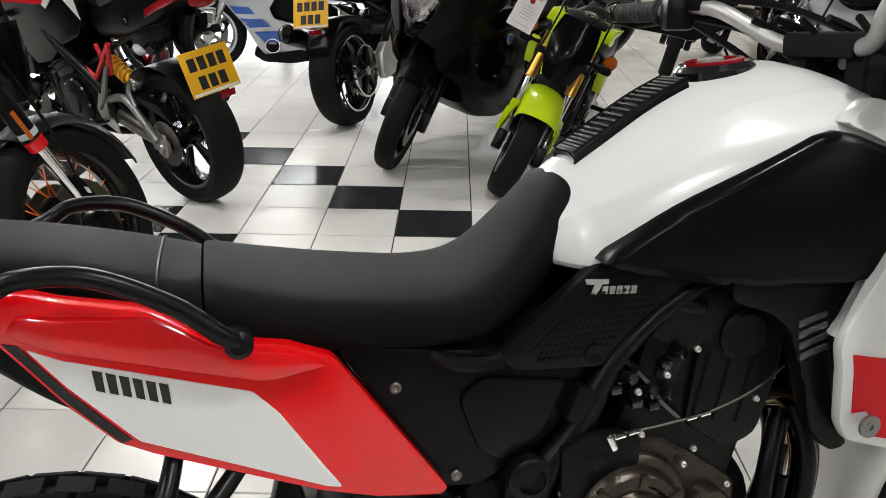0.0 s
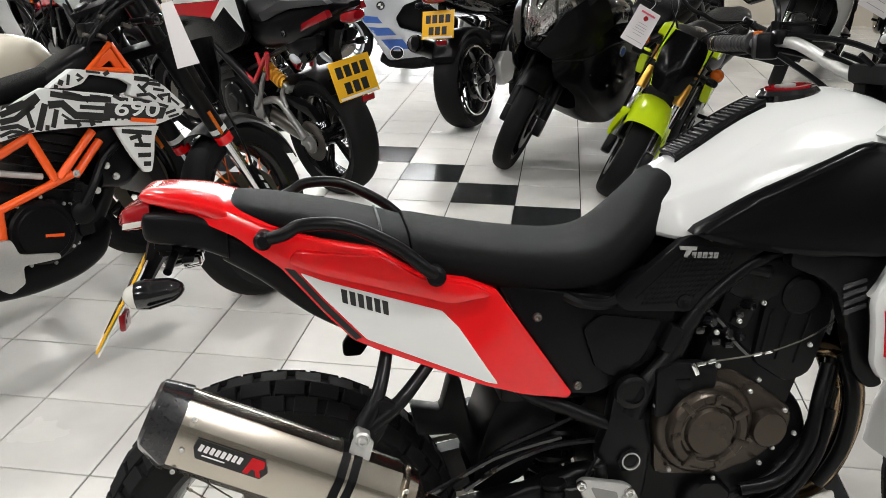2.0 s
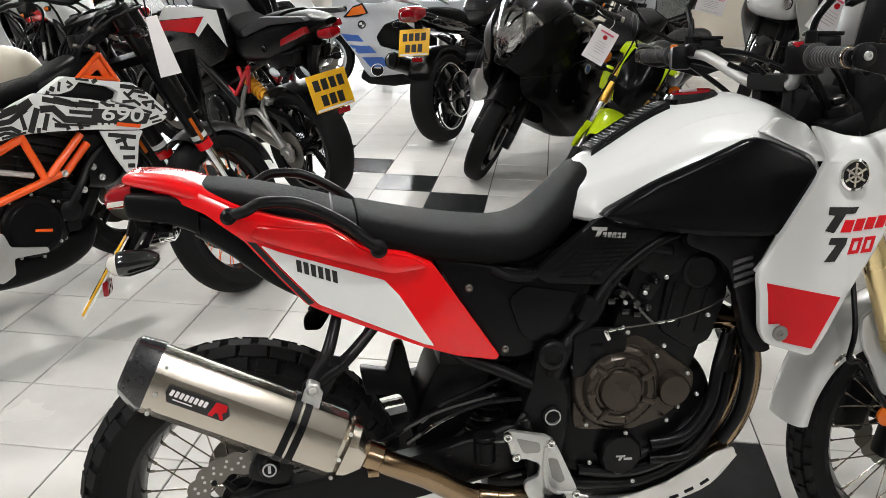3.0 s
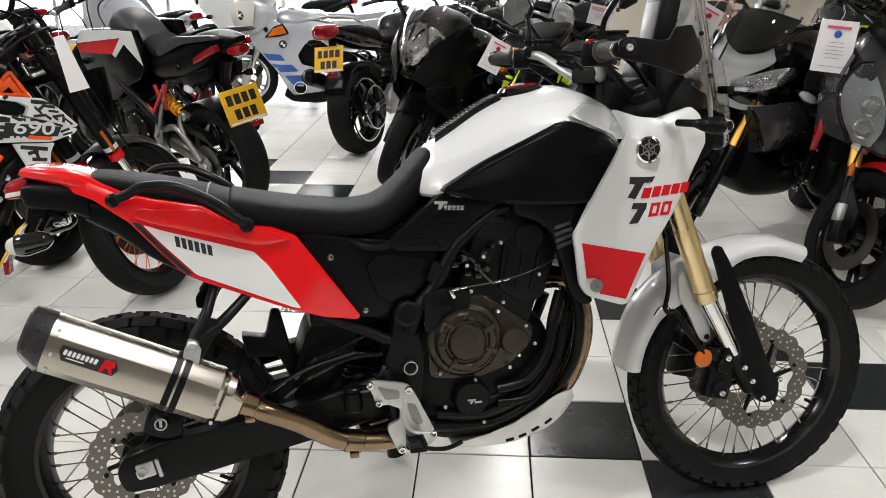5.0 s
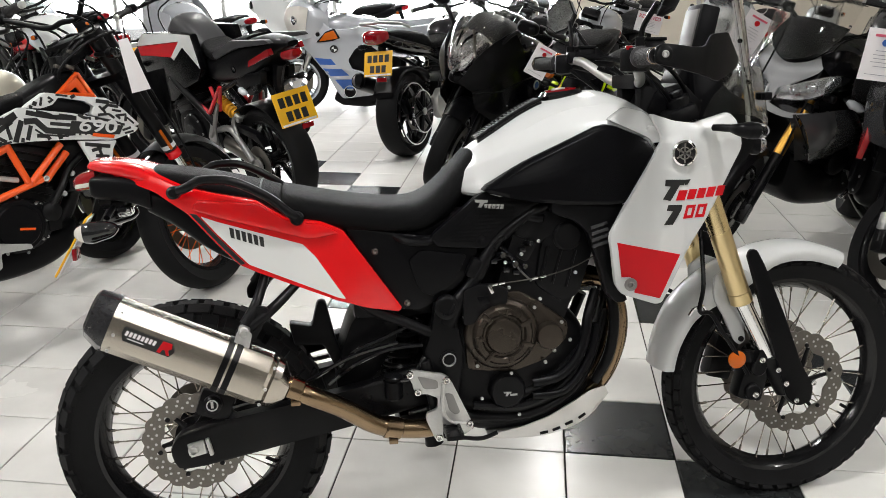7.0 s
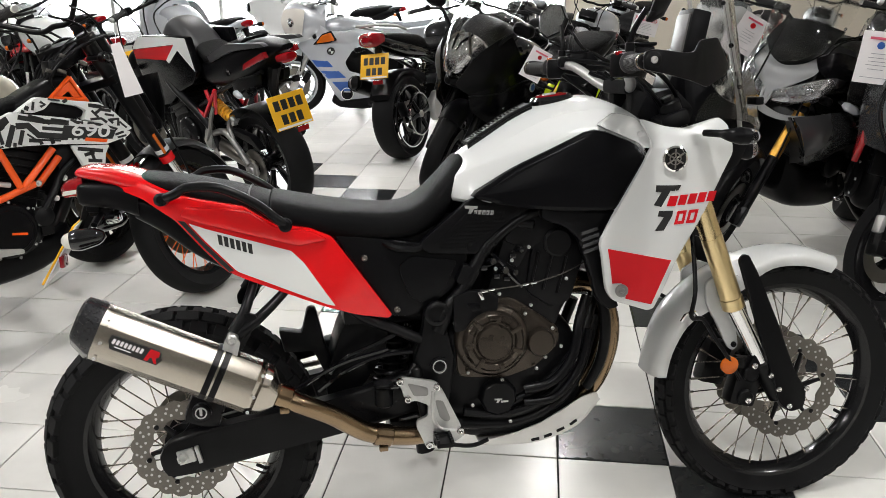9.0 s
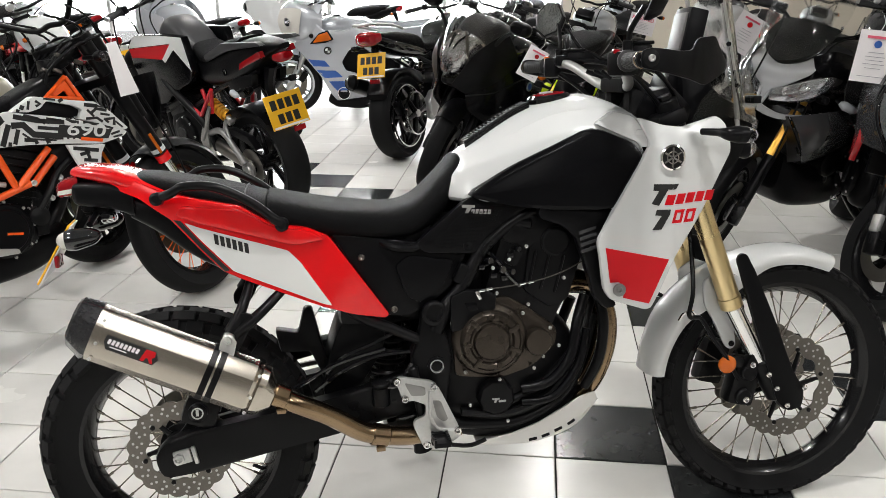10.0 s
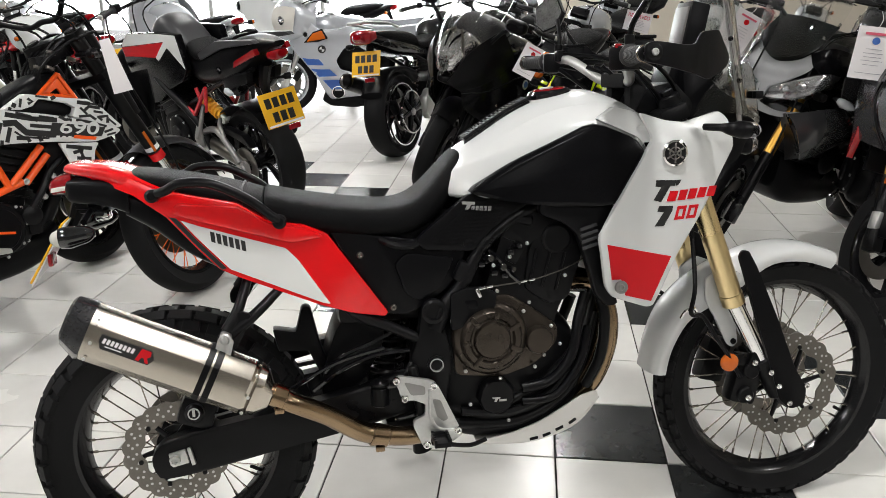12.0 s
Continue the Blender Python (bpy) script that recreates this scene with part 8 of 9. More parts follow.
SIDE = [(1.17, 1.13), (1.29, 1.05), (1.37, 0.98), (1.43, 0.78), (1.50, 0.67), (1.381, 0.566), (1.259, 0.433), (1.173, 0.271), (1.114, 0.183), (0.794, 0.222), (0.659, 0.310), (0.70, 0.40), (0.919, 0.445), (1.020, 0.478), (1.056, 0.563), (0.985, 0.670), (0.832, 0.727), (0.740, 0.777), (0.80, 0.86), (0.90, 0.875), (1.034, 0.840), (1.198, 0.838), (1.285, 0.90)]
SIDE_CUTS = [(0, 1, 0.35), (0, 1, 0.50), (0, 1, 0.65), (0, 1, 0.80), (0, 1, 0.92), (1, 0, 1.20), (1, 0, 1.32)]


def tour_y(x, z):
    return -0.42 * (z - 0.56) ** 2 - 1.5 * max(0, x - 1.12) ** 2


kf = pair("side_fairing", flank(SIDE, 0.255, 0.300, 0.010, 0.02, tour_y, SIDE_CUTS), SILVER_WHITE, TOURER, "pale silver fairing with three blue stripes")
for q, side in zip(kf, (-1, 1)):
    for quad in ([(1.365, 0.571), (1.211, 0.575), (1.167, 0.522), (1.317, 0.513)], [(1.293, 0.481), (1.116, 0.484), (1.051, 0.420), (1.219, 0.411)], [(1.184, 0.379), (1.000, 0.382), (0.935, 0.294), (1.109, 0.286)]):
        part("blue_stripe", flank(quad, 0.300, 0.3025, 0, 0, tour_y, SIDE_CUTS)(side), BLUE, q)
    part("side_indicator", flank([(1.315, 0.726), (1.260, 0.802), (1.177, 0.832), (1.140, 0.765)], 0.296, 0.310, 0.003, 0.008, tour_y, SIDE_CUTS)(side), AMBER, q, "amber indicator set into the fairing")
    part("indicator_surround", flank([(1.345, 0.712), (1.255, 0.815), (1.170, 0.848), (1.120, 0.765), (1.20, 0.735)], 0.290, 0.304, 0.002, 0.008, tour_y, SIDE_CUTS)(side), BLACK, q)
    yr = side * (0.301 + tour_y(1.18, 0.668))
    part("roundel", lathe([(0.036, 0), (0.036, 0.004), (0.0005, 0.005)], (1.18, yr, 0.668), (0, side, 0), 24, closed=False), BLACK_GLOSS, q)
    part("roundel_field", merge(plate([(1.180, 0.668), (1.204, 0.668), (1.197, 0.685), (1.180, 0.692)], yr + side * 0.005, yr + side * 0.006, 0), plate([(1.180, 0.668), (1.156, 0.668), (1.163, 0.651), (1.180, 0.644)], yr + side * 0.005, yr + side * 0.006, 0)), WHITE_DECAL, q)
    part("side_vent", lathe([(0.055, 0), (0.055, 0.012), (0.042, 0.014), (0.034, 0.002), (0.0005, 0.002)], (1.047, side * 0.262, 0.262), (0, side, 0.1), 24, closed=False), BLACK, q, "round vent with a raised rim")
    part("vent_rim", tube([(1.047 + 0.056 * math.cos(a), side * 0.275, 0.262 + 0.056 * math.sin(a)) for a in np.linspace(0, 2 * math.pi, 25)], 0.006, sides=6), CHROME, q)
    part("belly_side", flank([(1.17, 0.262), (1.20, 0.18), (1.12, 0.125), (0.90, 0.105), (0.70, 0.13), (0.60, 0.26), (0.66, 0.31), (0.80, 0.222), (1.11, 0.183)], 0.19, 0.255, 0.01, 0.02)(side), BLACK, TOURER)
    part("tail_panel", flank([(0.80, 0.86), (0.74, 0.775), (0.50, 0.72), (0.20, 0.74), (-0.20, 0.80), (-0.24, 0.86), (0.10, 0.88), (0.45, 0.84)], 0.13, 0.17, 0.012, 0.02)(side), SILVER_WHITE, TOURER)
part("inner_frame", body([(0.56, 0.24, 0.70, 0.17, 4), (0.75, 0.18, 0.76, 0.21, 4), (1.00, 0.18, 0.80, 0.22, 4), (1.22, 0.30, 0.86, 0.18, 4), (1.32, 0.55, 0.90, 0.12, 4)]), ENGINE, TOURER)
nz_ = part("nose_fairing", body([(1.22, 0.72, 1.02, 0.22, 3), (1.36, 0.70, 1.06, 0.215, 2.8), (1.48, 0.69, 1.07, 0.17, 2.6), (1.57, 0.72, 1.03, 0.11, 2.4), (1.62, 0.80, 0.95, 0.045, 2.2)], 32), SILVER_WHITE, TOURER, "pale silver nose round a wide headlight")
for side in (-1, 1):
    hl = sheet([[(1.40, side * 0.205, 1.02), (1.50, side * 0.165, 1.03), (1.60, side * 0.07, 1.00)], [(1.42, side * 0.215, 0.92), (1.53, side * 0.165, 0.91), (1.635, side * 0.05, 0.89)], [(1.44, side * 0.19, 0.80), (1.53, side * 0.14, 0.78), (1.61, side * 0.05, 0.79)]], 12, 10, 0.004)
    part("headlight", hl, PALE_LENS, nz_, "bright headlight glass")
    part("lamp_bulb", lathe([(0.040, 0), (0.040, 0.012), (0.030, 0.016), (0.0005, 0.018)], (1.535, side * 0.150, 0.90), (0.75, side * 0.65, 0), 24, closed=False), REFLECTOR, nz_)
part("windscreen", sheet([[(1.32, -0.19, 1.02), (1.47, -0.10, 1.07), (1.50, 0, 1.08), (1.47, 0.10, 1.07), (1.32, 0.19, 1.02)], [(1.20, -0.20, 1.18), (1.32, -0.10, 1.22), (1.35, 0, 1.24), (1.32, 0.10, 1.22), (1.20, 0.20, 1.18)], [(1.08, -0.14, 1.34), (1.15, -0.07, 1.37), (1.17, 0, 1.38), (1.15, 0.07, 1.37), (1.08, 0.14, 1.34)]], 16, 12, 0.003), CLEAR_SCREEN, TOURER, "clear windscreen")

# black roadster with the large hub ring
ROADSTER, S_, T_ = moto("roadster_motorcycle", -0.41, 1.57, 71, "black belt-drive roadster with silver cast wheel", near=True, at="rear", wb=1.5, wr=0.096, rim=RIM_BLACK, tank=BLACK_GLOSS, tail=BLACK_GLOSS, steer=20, plate_at=(-0.30, 0.72), plate_tilt=18, seat_z=0.82, tail_up=0.08, muffler=None, ind=BLACK)
pr = part("hub_ring", lathe([(0.150, 0), (0.160, 0), (0.160, 0.02), (0.150, 0.02)], (0.0, -0.165, 0.33), (0, 1, 0), 40), CHROME, ROADSTER, "bright ring of the belt pulley")
part("hub_dish", lathe([(0.150, 0.0), (0.10, 0.014), (0.05, 0.004), (0.03, -0.012), (0.0005, -0.012)], (0.0, -0.150, 0.33), (0, 1, 0), 40, closed=False), BLACK_GLOSS, pr)
for k in range(6):
    a = 2 * math.pi * k / 6 + 0.2
    part("hub_spoke", tube([(0.03 * math.cos(a), -0.160, 0.33 + 0.03 * math.sin(a)), (0.148 * math.cos(a), -0.158, 0.33 + 0.148 * math.sin(a))], [0.014, 0.010], sides=8), BLACK_METAL, pr)
part("hub_nut", lathe([(0.026, 0), (0.026, 0.016), (0.018, 0.02), (0.0005, 0.02)], (0.0, -0.160, 0.33), (0, -1, 0), 20, closed=False), ALLOY, pr)
part("wheel_ring", lathe([(0.222, 0), (0.232, 0), (0.232, 0.012), (0.222, 0.012)], (0.0, -0.092, 0.315), (0, 1, 0), 44), CHROME, ROADSTER, "bright rim edge of the rear wheel")
part("hub_housing", plate([(0.16, 0.30), (0.22, 0.24), (0.36, 0.26), (0.42, 0.34), (0.38, 0.45), (0.26, 0.47), (0.18, 0.41)], -0.20, -0.14, 0.015, 0.02), ALLOY, ROADSTER, "cast alloy drive housing")
part("end_muffler", tube([(0.3, 0.13, 0.40), (0.0, 0.19, 0.52), (-0.24, 0.20, 0.60), (-0.27, 0.20, 0.61)], [0.04, 0.062, 0.062, 0.05], sides=18), BLACK_METAL, ROADSTER)
part("luggage_rack", tube([(0.05, 0.10, 0.94), (-0.15, 0.12, 0.98), (-0.34, 0.08, 1.00), (-0.36, 0, 1.0), (-0.34, -0.08, 1.00), (-0.15, -0.12, 0.98), (0.05, -0.10, 0.94)], 0.010, sides=8, n=41), ALLOY, ROADSTER)
part("big_tail_light", body([(-0.36, 0.87, 0.93, 0.05, 3), (-0.33, 0.85, 0.95, 0.085, 3), (-0.26, 0.86, 0.95, 0.09, 3)]), RED_LENS, ROADSTER)

# black sport tourer facing the aisle
SPORT_TOURER, S8, T8 = moto("sport_touring_motorcycle", -0.07, 0.67, -123, "black sport touring motorcycle with clear windscreen", near=True, at="front", wb=1.5, light="none", fairing=None, tank=BLACK_GLOSS, tail=BLACK, fender=BLACK, fender_arc=(55, 140), fork_low=BLACK_METAL, steer=22, lean=13, plate=False, mirrors=False, ind=BLACK, swing=BLACK_METAL)
part("windscreen", sheet([[(1.46, -0.08, 0.78), (1.595, 0, 0.765), (1.51, 0.085, 0.80)], [(1.48, -0.13, 0.87), (1.655, 0, 0.88), (1.56, 0.12, 0.90)], [(1.46, -0.165, 1.00), (1.635, 0, 1.02), (1.48, 0.165, 1.00)], [(1.40, -0.19, 1.09), (1.565, 0, 1.13), (1.385, 0.185, 1.10)], [(1.27, -0.185, 1.25), (1.43, 0, 1.30), (1.27, 0.185, 1.25)], [(1.14, -0.13, 1.38), (1.26, 0, 1.43), (1.14, 0.13, 1.38)]], 18, 22, 0.004), CLEAR_SCREEN, SPORT_TOURER, "clear bubble screen reaching down over the headlight")
part("chin", body([(1.36, 0.70, 0.80, 0.12, 3), (1.48, 0.70, 0.80, 0.10, 3), (1.57, 0.725, 0.785, 0.05, 2.6), (1.60, 0.74, 0.77, 0.02, 2.4)]), BLACK, SPORT_TOURER)
lm_ = part("headlight", body([(1.40, 0.79, 1.03, 0.13, 3), (1.48, 0.785, 1.04, 0.12, 3), (1.56, 0.79, 1.00, 0.09, 2.6), (1.605, 0.80, 0.92, 0.05, 2.4)]), REFLECTOR, SPORT_TOURER, "large bright headlight behind the screen")
for q in (-1, 1):
    part("lamp_bulb", lathe([(0.044, 0), (0.044, 0.014), (0.036, 0.018), (0.028, 0.006), (0.0005, 0.004)], (1.565, q * 0.062, 0.915), (0.85, q * 0.5, 0.15), 24, closed=False), CHROME, lm_)
    part("lamp_divider", tube([(1.605, q * 0.008, 0.83), (1.575, q * 0.02, 0.98), (1.50, q * 0.05, 1.045)], 0.006, sides=8), BLACK, lm_)
    part("brow", tube([(1.54, q * 0.105, 0.86), (1.55, q * 0.085, 0.985), (1.50, q * 0.02, 1.05)], 0.009, sides=8), DISC_STEEL, lm_)
part("dash_cowl", body([(1.18, 0.86, 1.10, 0.16, 3), (1.30, 0.84, 1.13, 0.155, 3), (1.40, 0.82, 1.08, 0.13, 3), (1.44, 0.84, 1.02, 0.10, 3)]), MATTE_GREY, SPORT_TOURER)
for q in (-1, 1):
    part("upper_cowl", sheet([[(1.60, q * 0.058, 0.752), (1.535, q * 0.145, 0.962), (1.34, q * 0.200, 1.090)], [(1.57, q * 0.095, 0.725), (1.485, q * 0.215, 0.860), (1.29, q * 0.255, 0.985)], [(1.53, q * 0.118, 0.705), (1.430, q * 0.235, 0.790), (1.24, q * 0.265, 0.905)]], 14, 12, 0.006), BLACK, SPORT_TOURER, "satin black upper cowl")
    sf_ = part("side_fairing", sheet([[(1.52, q * 0.112, 0.700), (1.42, q * 0.228, 0.785), (1.24, q * 0.260, 0.900), (0.95, q * 0.235, 0.885)], [(1.50, q * 0.145, 0.600), (1.35, q * 0.255, 0.625), (1.12, q * 0.287, 0.72), (0.85, q * 0.250, 0.700)], [(1.36, q * 0.205, 0.510), (1.22, q * 0.250, 0.450), (1.00, q * 0.270, 0.500), (0.75, q * 0.240, 0.500)], [(1.22, q * 0.165, 0.360), (1.05, q * 0.200, 0.285), (0.85, q * 0.200, 0.250), (0.65, q * 0.180, 0.285)]], 16, 16, 0.006), PANEL_BLACK, SPORT_TOURER, "black side fairing with a small roundel")
    part("fairing_crease", tube([(1.53, q * 0.125, 0.690), (1.40, q * 0.243, 0.735), (1.22, q * 0.283, 0.800), (1.00, q * 0.268, 0.800)], 0.007, sides=8, flat=0.6), BLACK, sf_)
    part("roundel", lathe([(0.030, 0), (0.030, 0.004), (0.026, 0.005), (0.0005, 0.005)], (1.10, q * 0.289, 0.752), (0, q, 0.15), 24, closed=False), SILVER, sf_)
    part("roundel_centre", lathe([(0.020, 0), (0.020, 0.002), (0.0005, 0.002)], (1.10, q * 0.2935, 0.753), (0, q, 0.15), 24, closed=False), BLUE, sf_)
    part("fairing_screws", merge(bolt((1.34, q * 0.262, 0.640), 0.007, 0.006, (0.3, q, 0)), bolt((1.16, q * 0.286, 0.560), 0.007, 0.006, (0, q, 0))), CHROME, sf_)
    part("mirror_arm", tube([(1.42, q * 0.185, 1.005), (1.42, q * 0.24, 1.075), (1.42, q * 0.30, 1.125)], [0.016, 0.012, 0.012], sides=8), BLACK, SPORT_TOURER)
    part("fairing_mirror", body([(1.375, 1.125, 1.175, 0.045, 2.6, q * 0.34), (1.40, 1.110, 1.190, 0.066, 2.8, q * 0.34), (1.44, 1.112, 1.188, 0.064, 2.8, q * 0.34), (1.465, 1.130, 1.170, 0.040, 2.6, q * 0.34)]), BLACK, SPORT_TOURER)
part("belly_pan", body([(0.55, 0.26, 0.40, 0.14, 4), (0.80, 0.215, 0.42, 0.19, 4), (1.02, 0.24, 0.46, 0.19, 4), (1.18, 0.34, 0.54, 0.14, 4)]), BLACK, SPORT_TOURER)

# small lime motorcycle
MINI, SG, TG = moto("mini_motorcycle", 0.475, 0.27, -112, "small lime green motorcycle with gold forks", near=True, at="front", wb=1.2, rr=0.25, rf=0.25, wr=0.065, wf=0.06, gap=0.105, fork_up=DEEP_GOLD, fork_low=CHROME, fender=None, tank=BLACK, tail=BLACK, light="none", seat_z=0.74, tank_z=0.86, bars_z=0.97, fork=0.58, steer=15, split=0.55, lean=19, s=0.8, plate=False, mirrors=False, ind=BLACK)


def mini_part(name, bm, material, parent, label=""):
    bm.transform(SG)
    return part(name, bm, material, parent, label)


# front mudguard with a prong down each fork leg
dome = [[(1.2 + q * 0.300 * math.cos(a), yy, 0.25 + q * 0.300 * math.sin(a)) for a in np.linspace(radians(50), radians(120), 7)] for yy, q in ((-0.098, 0.80), (-0.088, 0.95), (-0.050, 1.03), (0, 1.05), (0.050, 1.03), (0.088, 0.95), (0.098, 0.80))]
fd_ = mini_part("front_fender", sheet(dome, 20, 14, 0.005), LIME, MINI, "lime mudguard with prongs along the forks")
for q in (-1, 1):
    mini_part("fender_prong", sheet([[(1.23, q * 0.098, 0.475), (1.13, q * 0.132, 0.440)], [(1.225, q * 0.116, 0.420), (1.13, q * 0.142, 0.375)], [(1.195, q * 0.130, 0.335), (1.145, q * 0.145, 0.315)], [(1.195, q * 0.132, 0.290), (1.165, q * 0.142, 0.285)]], 8, 12, 0.006), LIME, fd_)
    mini_part("fender_slot", box((0.026, 0.004, 0.008), Matrix.Translation((1.185, q * 0.138, 0.420)) @ Matrix.Rotation(radians(-35), 4, "Y"), 0.001), BLACK, fd_)
mk_ = mini_part("headlight", sheet([[(0.99, -0.070, 0.850), (1.02, 0, 0.860), (0.99, 0.070, 0.850)], [(1.03, -0.082, 0.765), (1.075, 0, 0.775), (1.03, 0.082, 0.765)], [(1.07, -0.066, 0.690), (1.12, 0, 0.700), (1.07, 0.066, 0.690)], [(1.09, -0.045, 0.615), (1.125, 0, 0.600), (1.09, 0.045, 0.615)]], 12, 12, 0.05), PANEL_BLACK, MINI, "dark stacked headlight between lime strips")
for zz, w, m_ in ((0.795, 0.045, MATTE_GREY), (0.72, 0.050, DISC_STEEL), (0.665, 0.042, DISC_STEEL)):
    mini_part("lamp_lens", body([(1.03 + (0.86 - zz) * 0.42, zz - 0.020, zz + 0.020, w, 4), (1.045 + (0.86 - zz) * 0.42, zz - 0.015, zz + 0.015, w * 0.85, 4)]), m_, mk_)
mini_part("lamp_strip", box((0.008, 0.060, 0.010), Matrix.Translation((1.083, 0.012, 0.758)), 0.003), SILVER, mk_)
for q in (-1, 1):
    mini_part("lime_strip", sheet([[(0.985, q * 0.128, 0.872), (1.010, q * 0.074, 0.868)], [(1.045, q * 0.116, 0.770), (1.070, q * 0.070, 0.770)], [(1.098, q * 0.092, 0.680), (1.110, q * 0.056, 0.685)], [(1.125, q * 0.068, 0.596), (1.132, q * 0.042, 0.616)]], 6, 16, 0.012), LIME, mk_)
    part("tank_shroud", plate([(0.60, 0.83), (0.86, 0.85), (0.92, 0.80), (0.84, 0.775), (0.72, 0.79)], q * 0.12, q * 0.165, 0.008, 0.02), LIME, MINI)
    part("lower_shroud", plate([(0.86, 0.700), (0.90, 0.680), (0.88, 0.600), (0.85, 0.548), (0.81, 0.560), (0.80, 0.640)], q * 0.165, q * 0.210, 0.008, 0.02), LIME, MINI, "lime radiator shroud")
    it = part("front_indicator", tube([SG @ Vector((0.95, q * 0.11, 0.77)), SG @ Vector((0.965, q * 0.18, 0.75))], 0.008, sides=8), BLACK, MINI)
    part("lens", lathe([(0.024, -0.03), (0.034, -0.01), (0.034, 0.015), (0.022, 0.03), (0.0005, 0.034)], SG @ Vector((0.97, q * 0.210, 0.747)), (1, 0, 0), 20, closed=False), AMBER, it)
tag_on("price_tag", Matrix.Translation((0.585, 0.02, 0.975)) @ pose(0, 0, 0, -4, 28, 8), 0.115, 0.17, "white price tag with red print on a handlebar", DARK_RED)

# grey adventure tourer facing the aisle
ADV_TOURER, SA, TA = moto("adventure_tourer", 1.43, -0.48, -138.6, "grey and silver adventure tourer with gold forks", near=True, at="front", wb=1.55, wf=0.062, fork_up=DEEP_GOLD, fork_low=BLACK_METAL, split=0.40, rake=27, gap=0.105, light="none", fairing=None, tank=None, tail=GREY, fender=BLACK, fender_arc=(5, 150), steer=16, lean=9, fork=0.72, plate=False, bars_z=1.12, swing=BLACK_METAL, ind=BLACK, mirrors=False)
an = part("nose_fairing", body([(1.12, 0.86, 1.04, 0.17, 3), (1.20, 0.80, 1.02, 0.165, 3), (1.27, 0.79, 0.95, 0.11, 2.8), (1.33, 0.785, 0.86, 0.05, 2.4)], 32), BLACK, ADV_TOURER, "black nose with silver hood and split headlights")
part("silver_hood", sheet([[(1.265, -0.155, 1.062), (1.285, -0.09, 1.030), (1.295, 0, 1.015), (1.285, 0.09, 1.030), (1.265, 0.155, 1.062)], [(1.285, -0.178, 0.955), (1.330, -0.09, 0.965), (1.345, 0, 0.960), (1.330, 0.09, 0.975), (1.300, 0.165, 0.995)], [(1.305, -0.158, 0.918), (1.350, -0.07, 0.905), (1.362, 0, 0.895), (1.350, 0.07, 0.915), (1.318, 0.130, 0.950)], [(1.385, -0.020, 0.862), (1.395, -0.010, 0.856), (1.398, 0, 0.852), (1.395, 0.010, 0.856), (1.385, 0.020, 0.862)], [(1.412, -0.014, 0.812), (1.418, -0.007, 0.808), (1.420, 0, 0.805), (1.418, 0.007, 0.808), (1.412, 0.014, 0.812)]], 20, 16, 0.005), HOOD, an, "dull silver hood over the headlights")
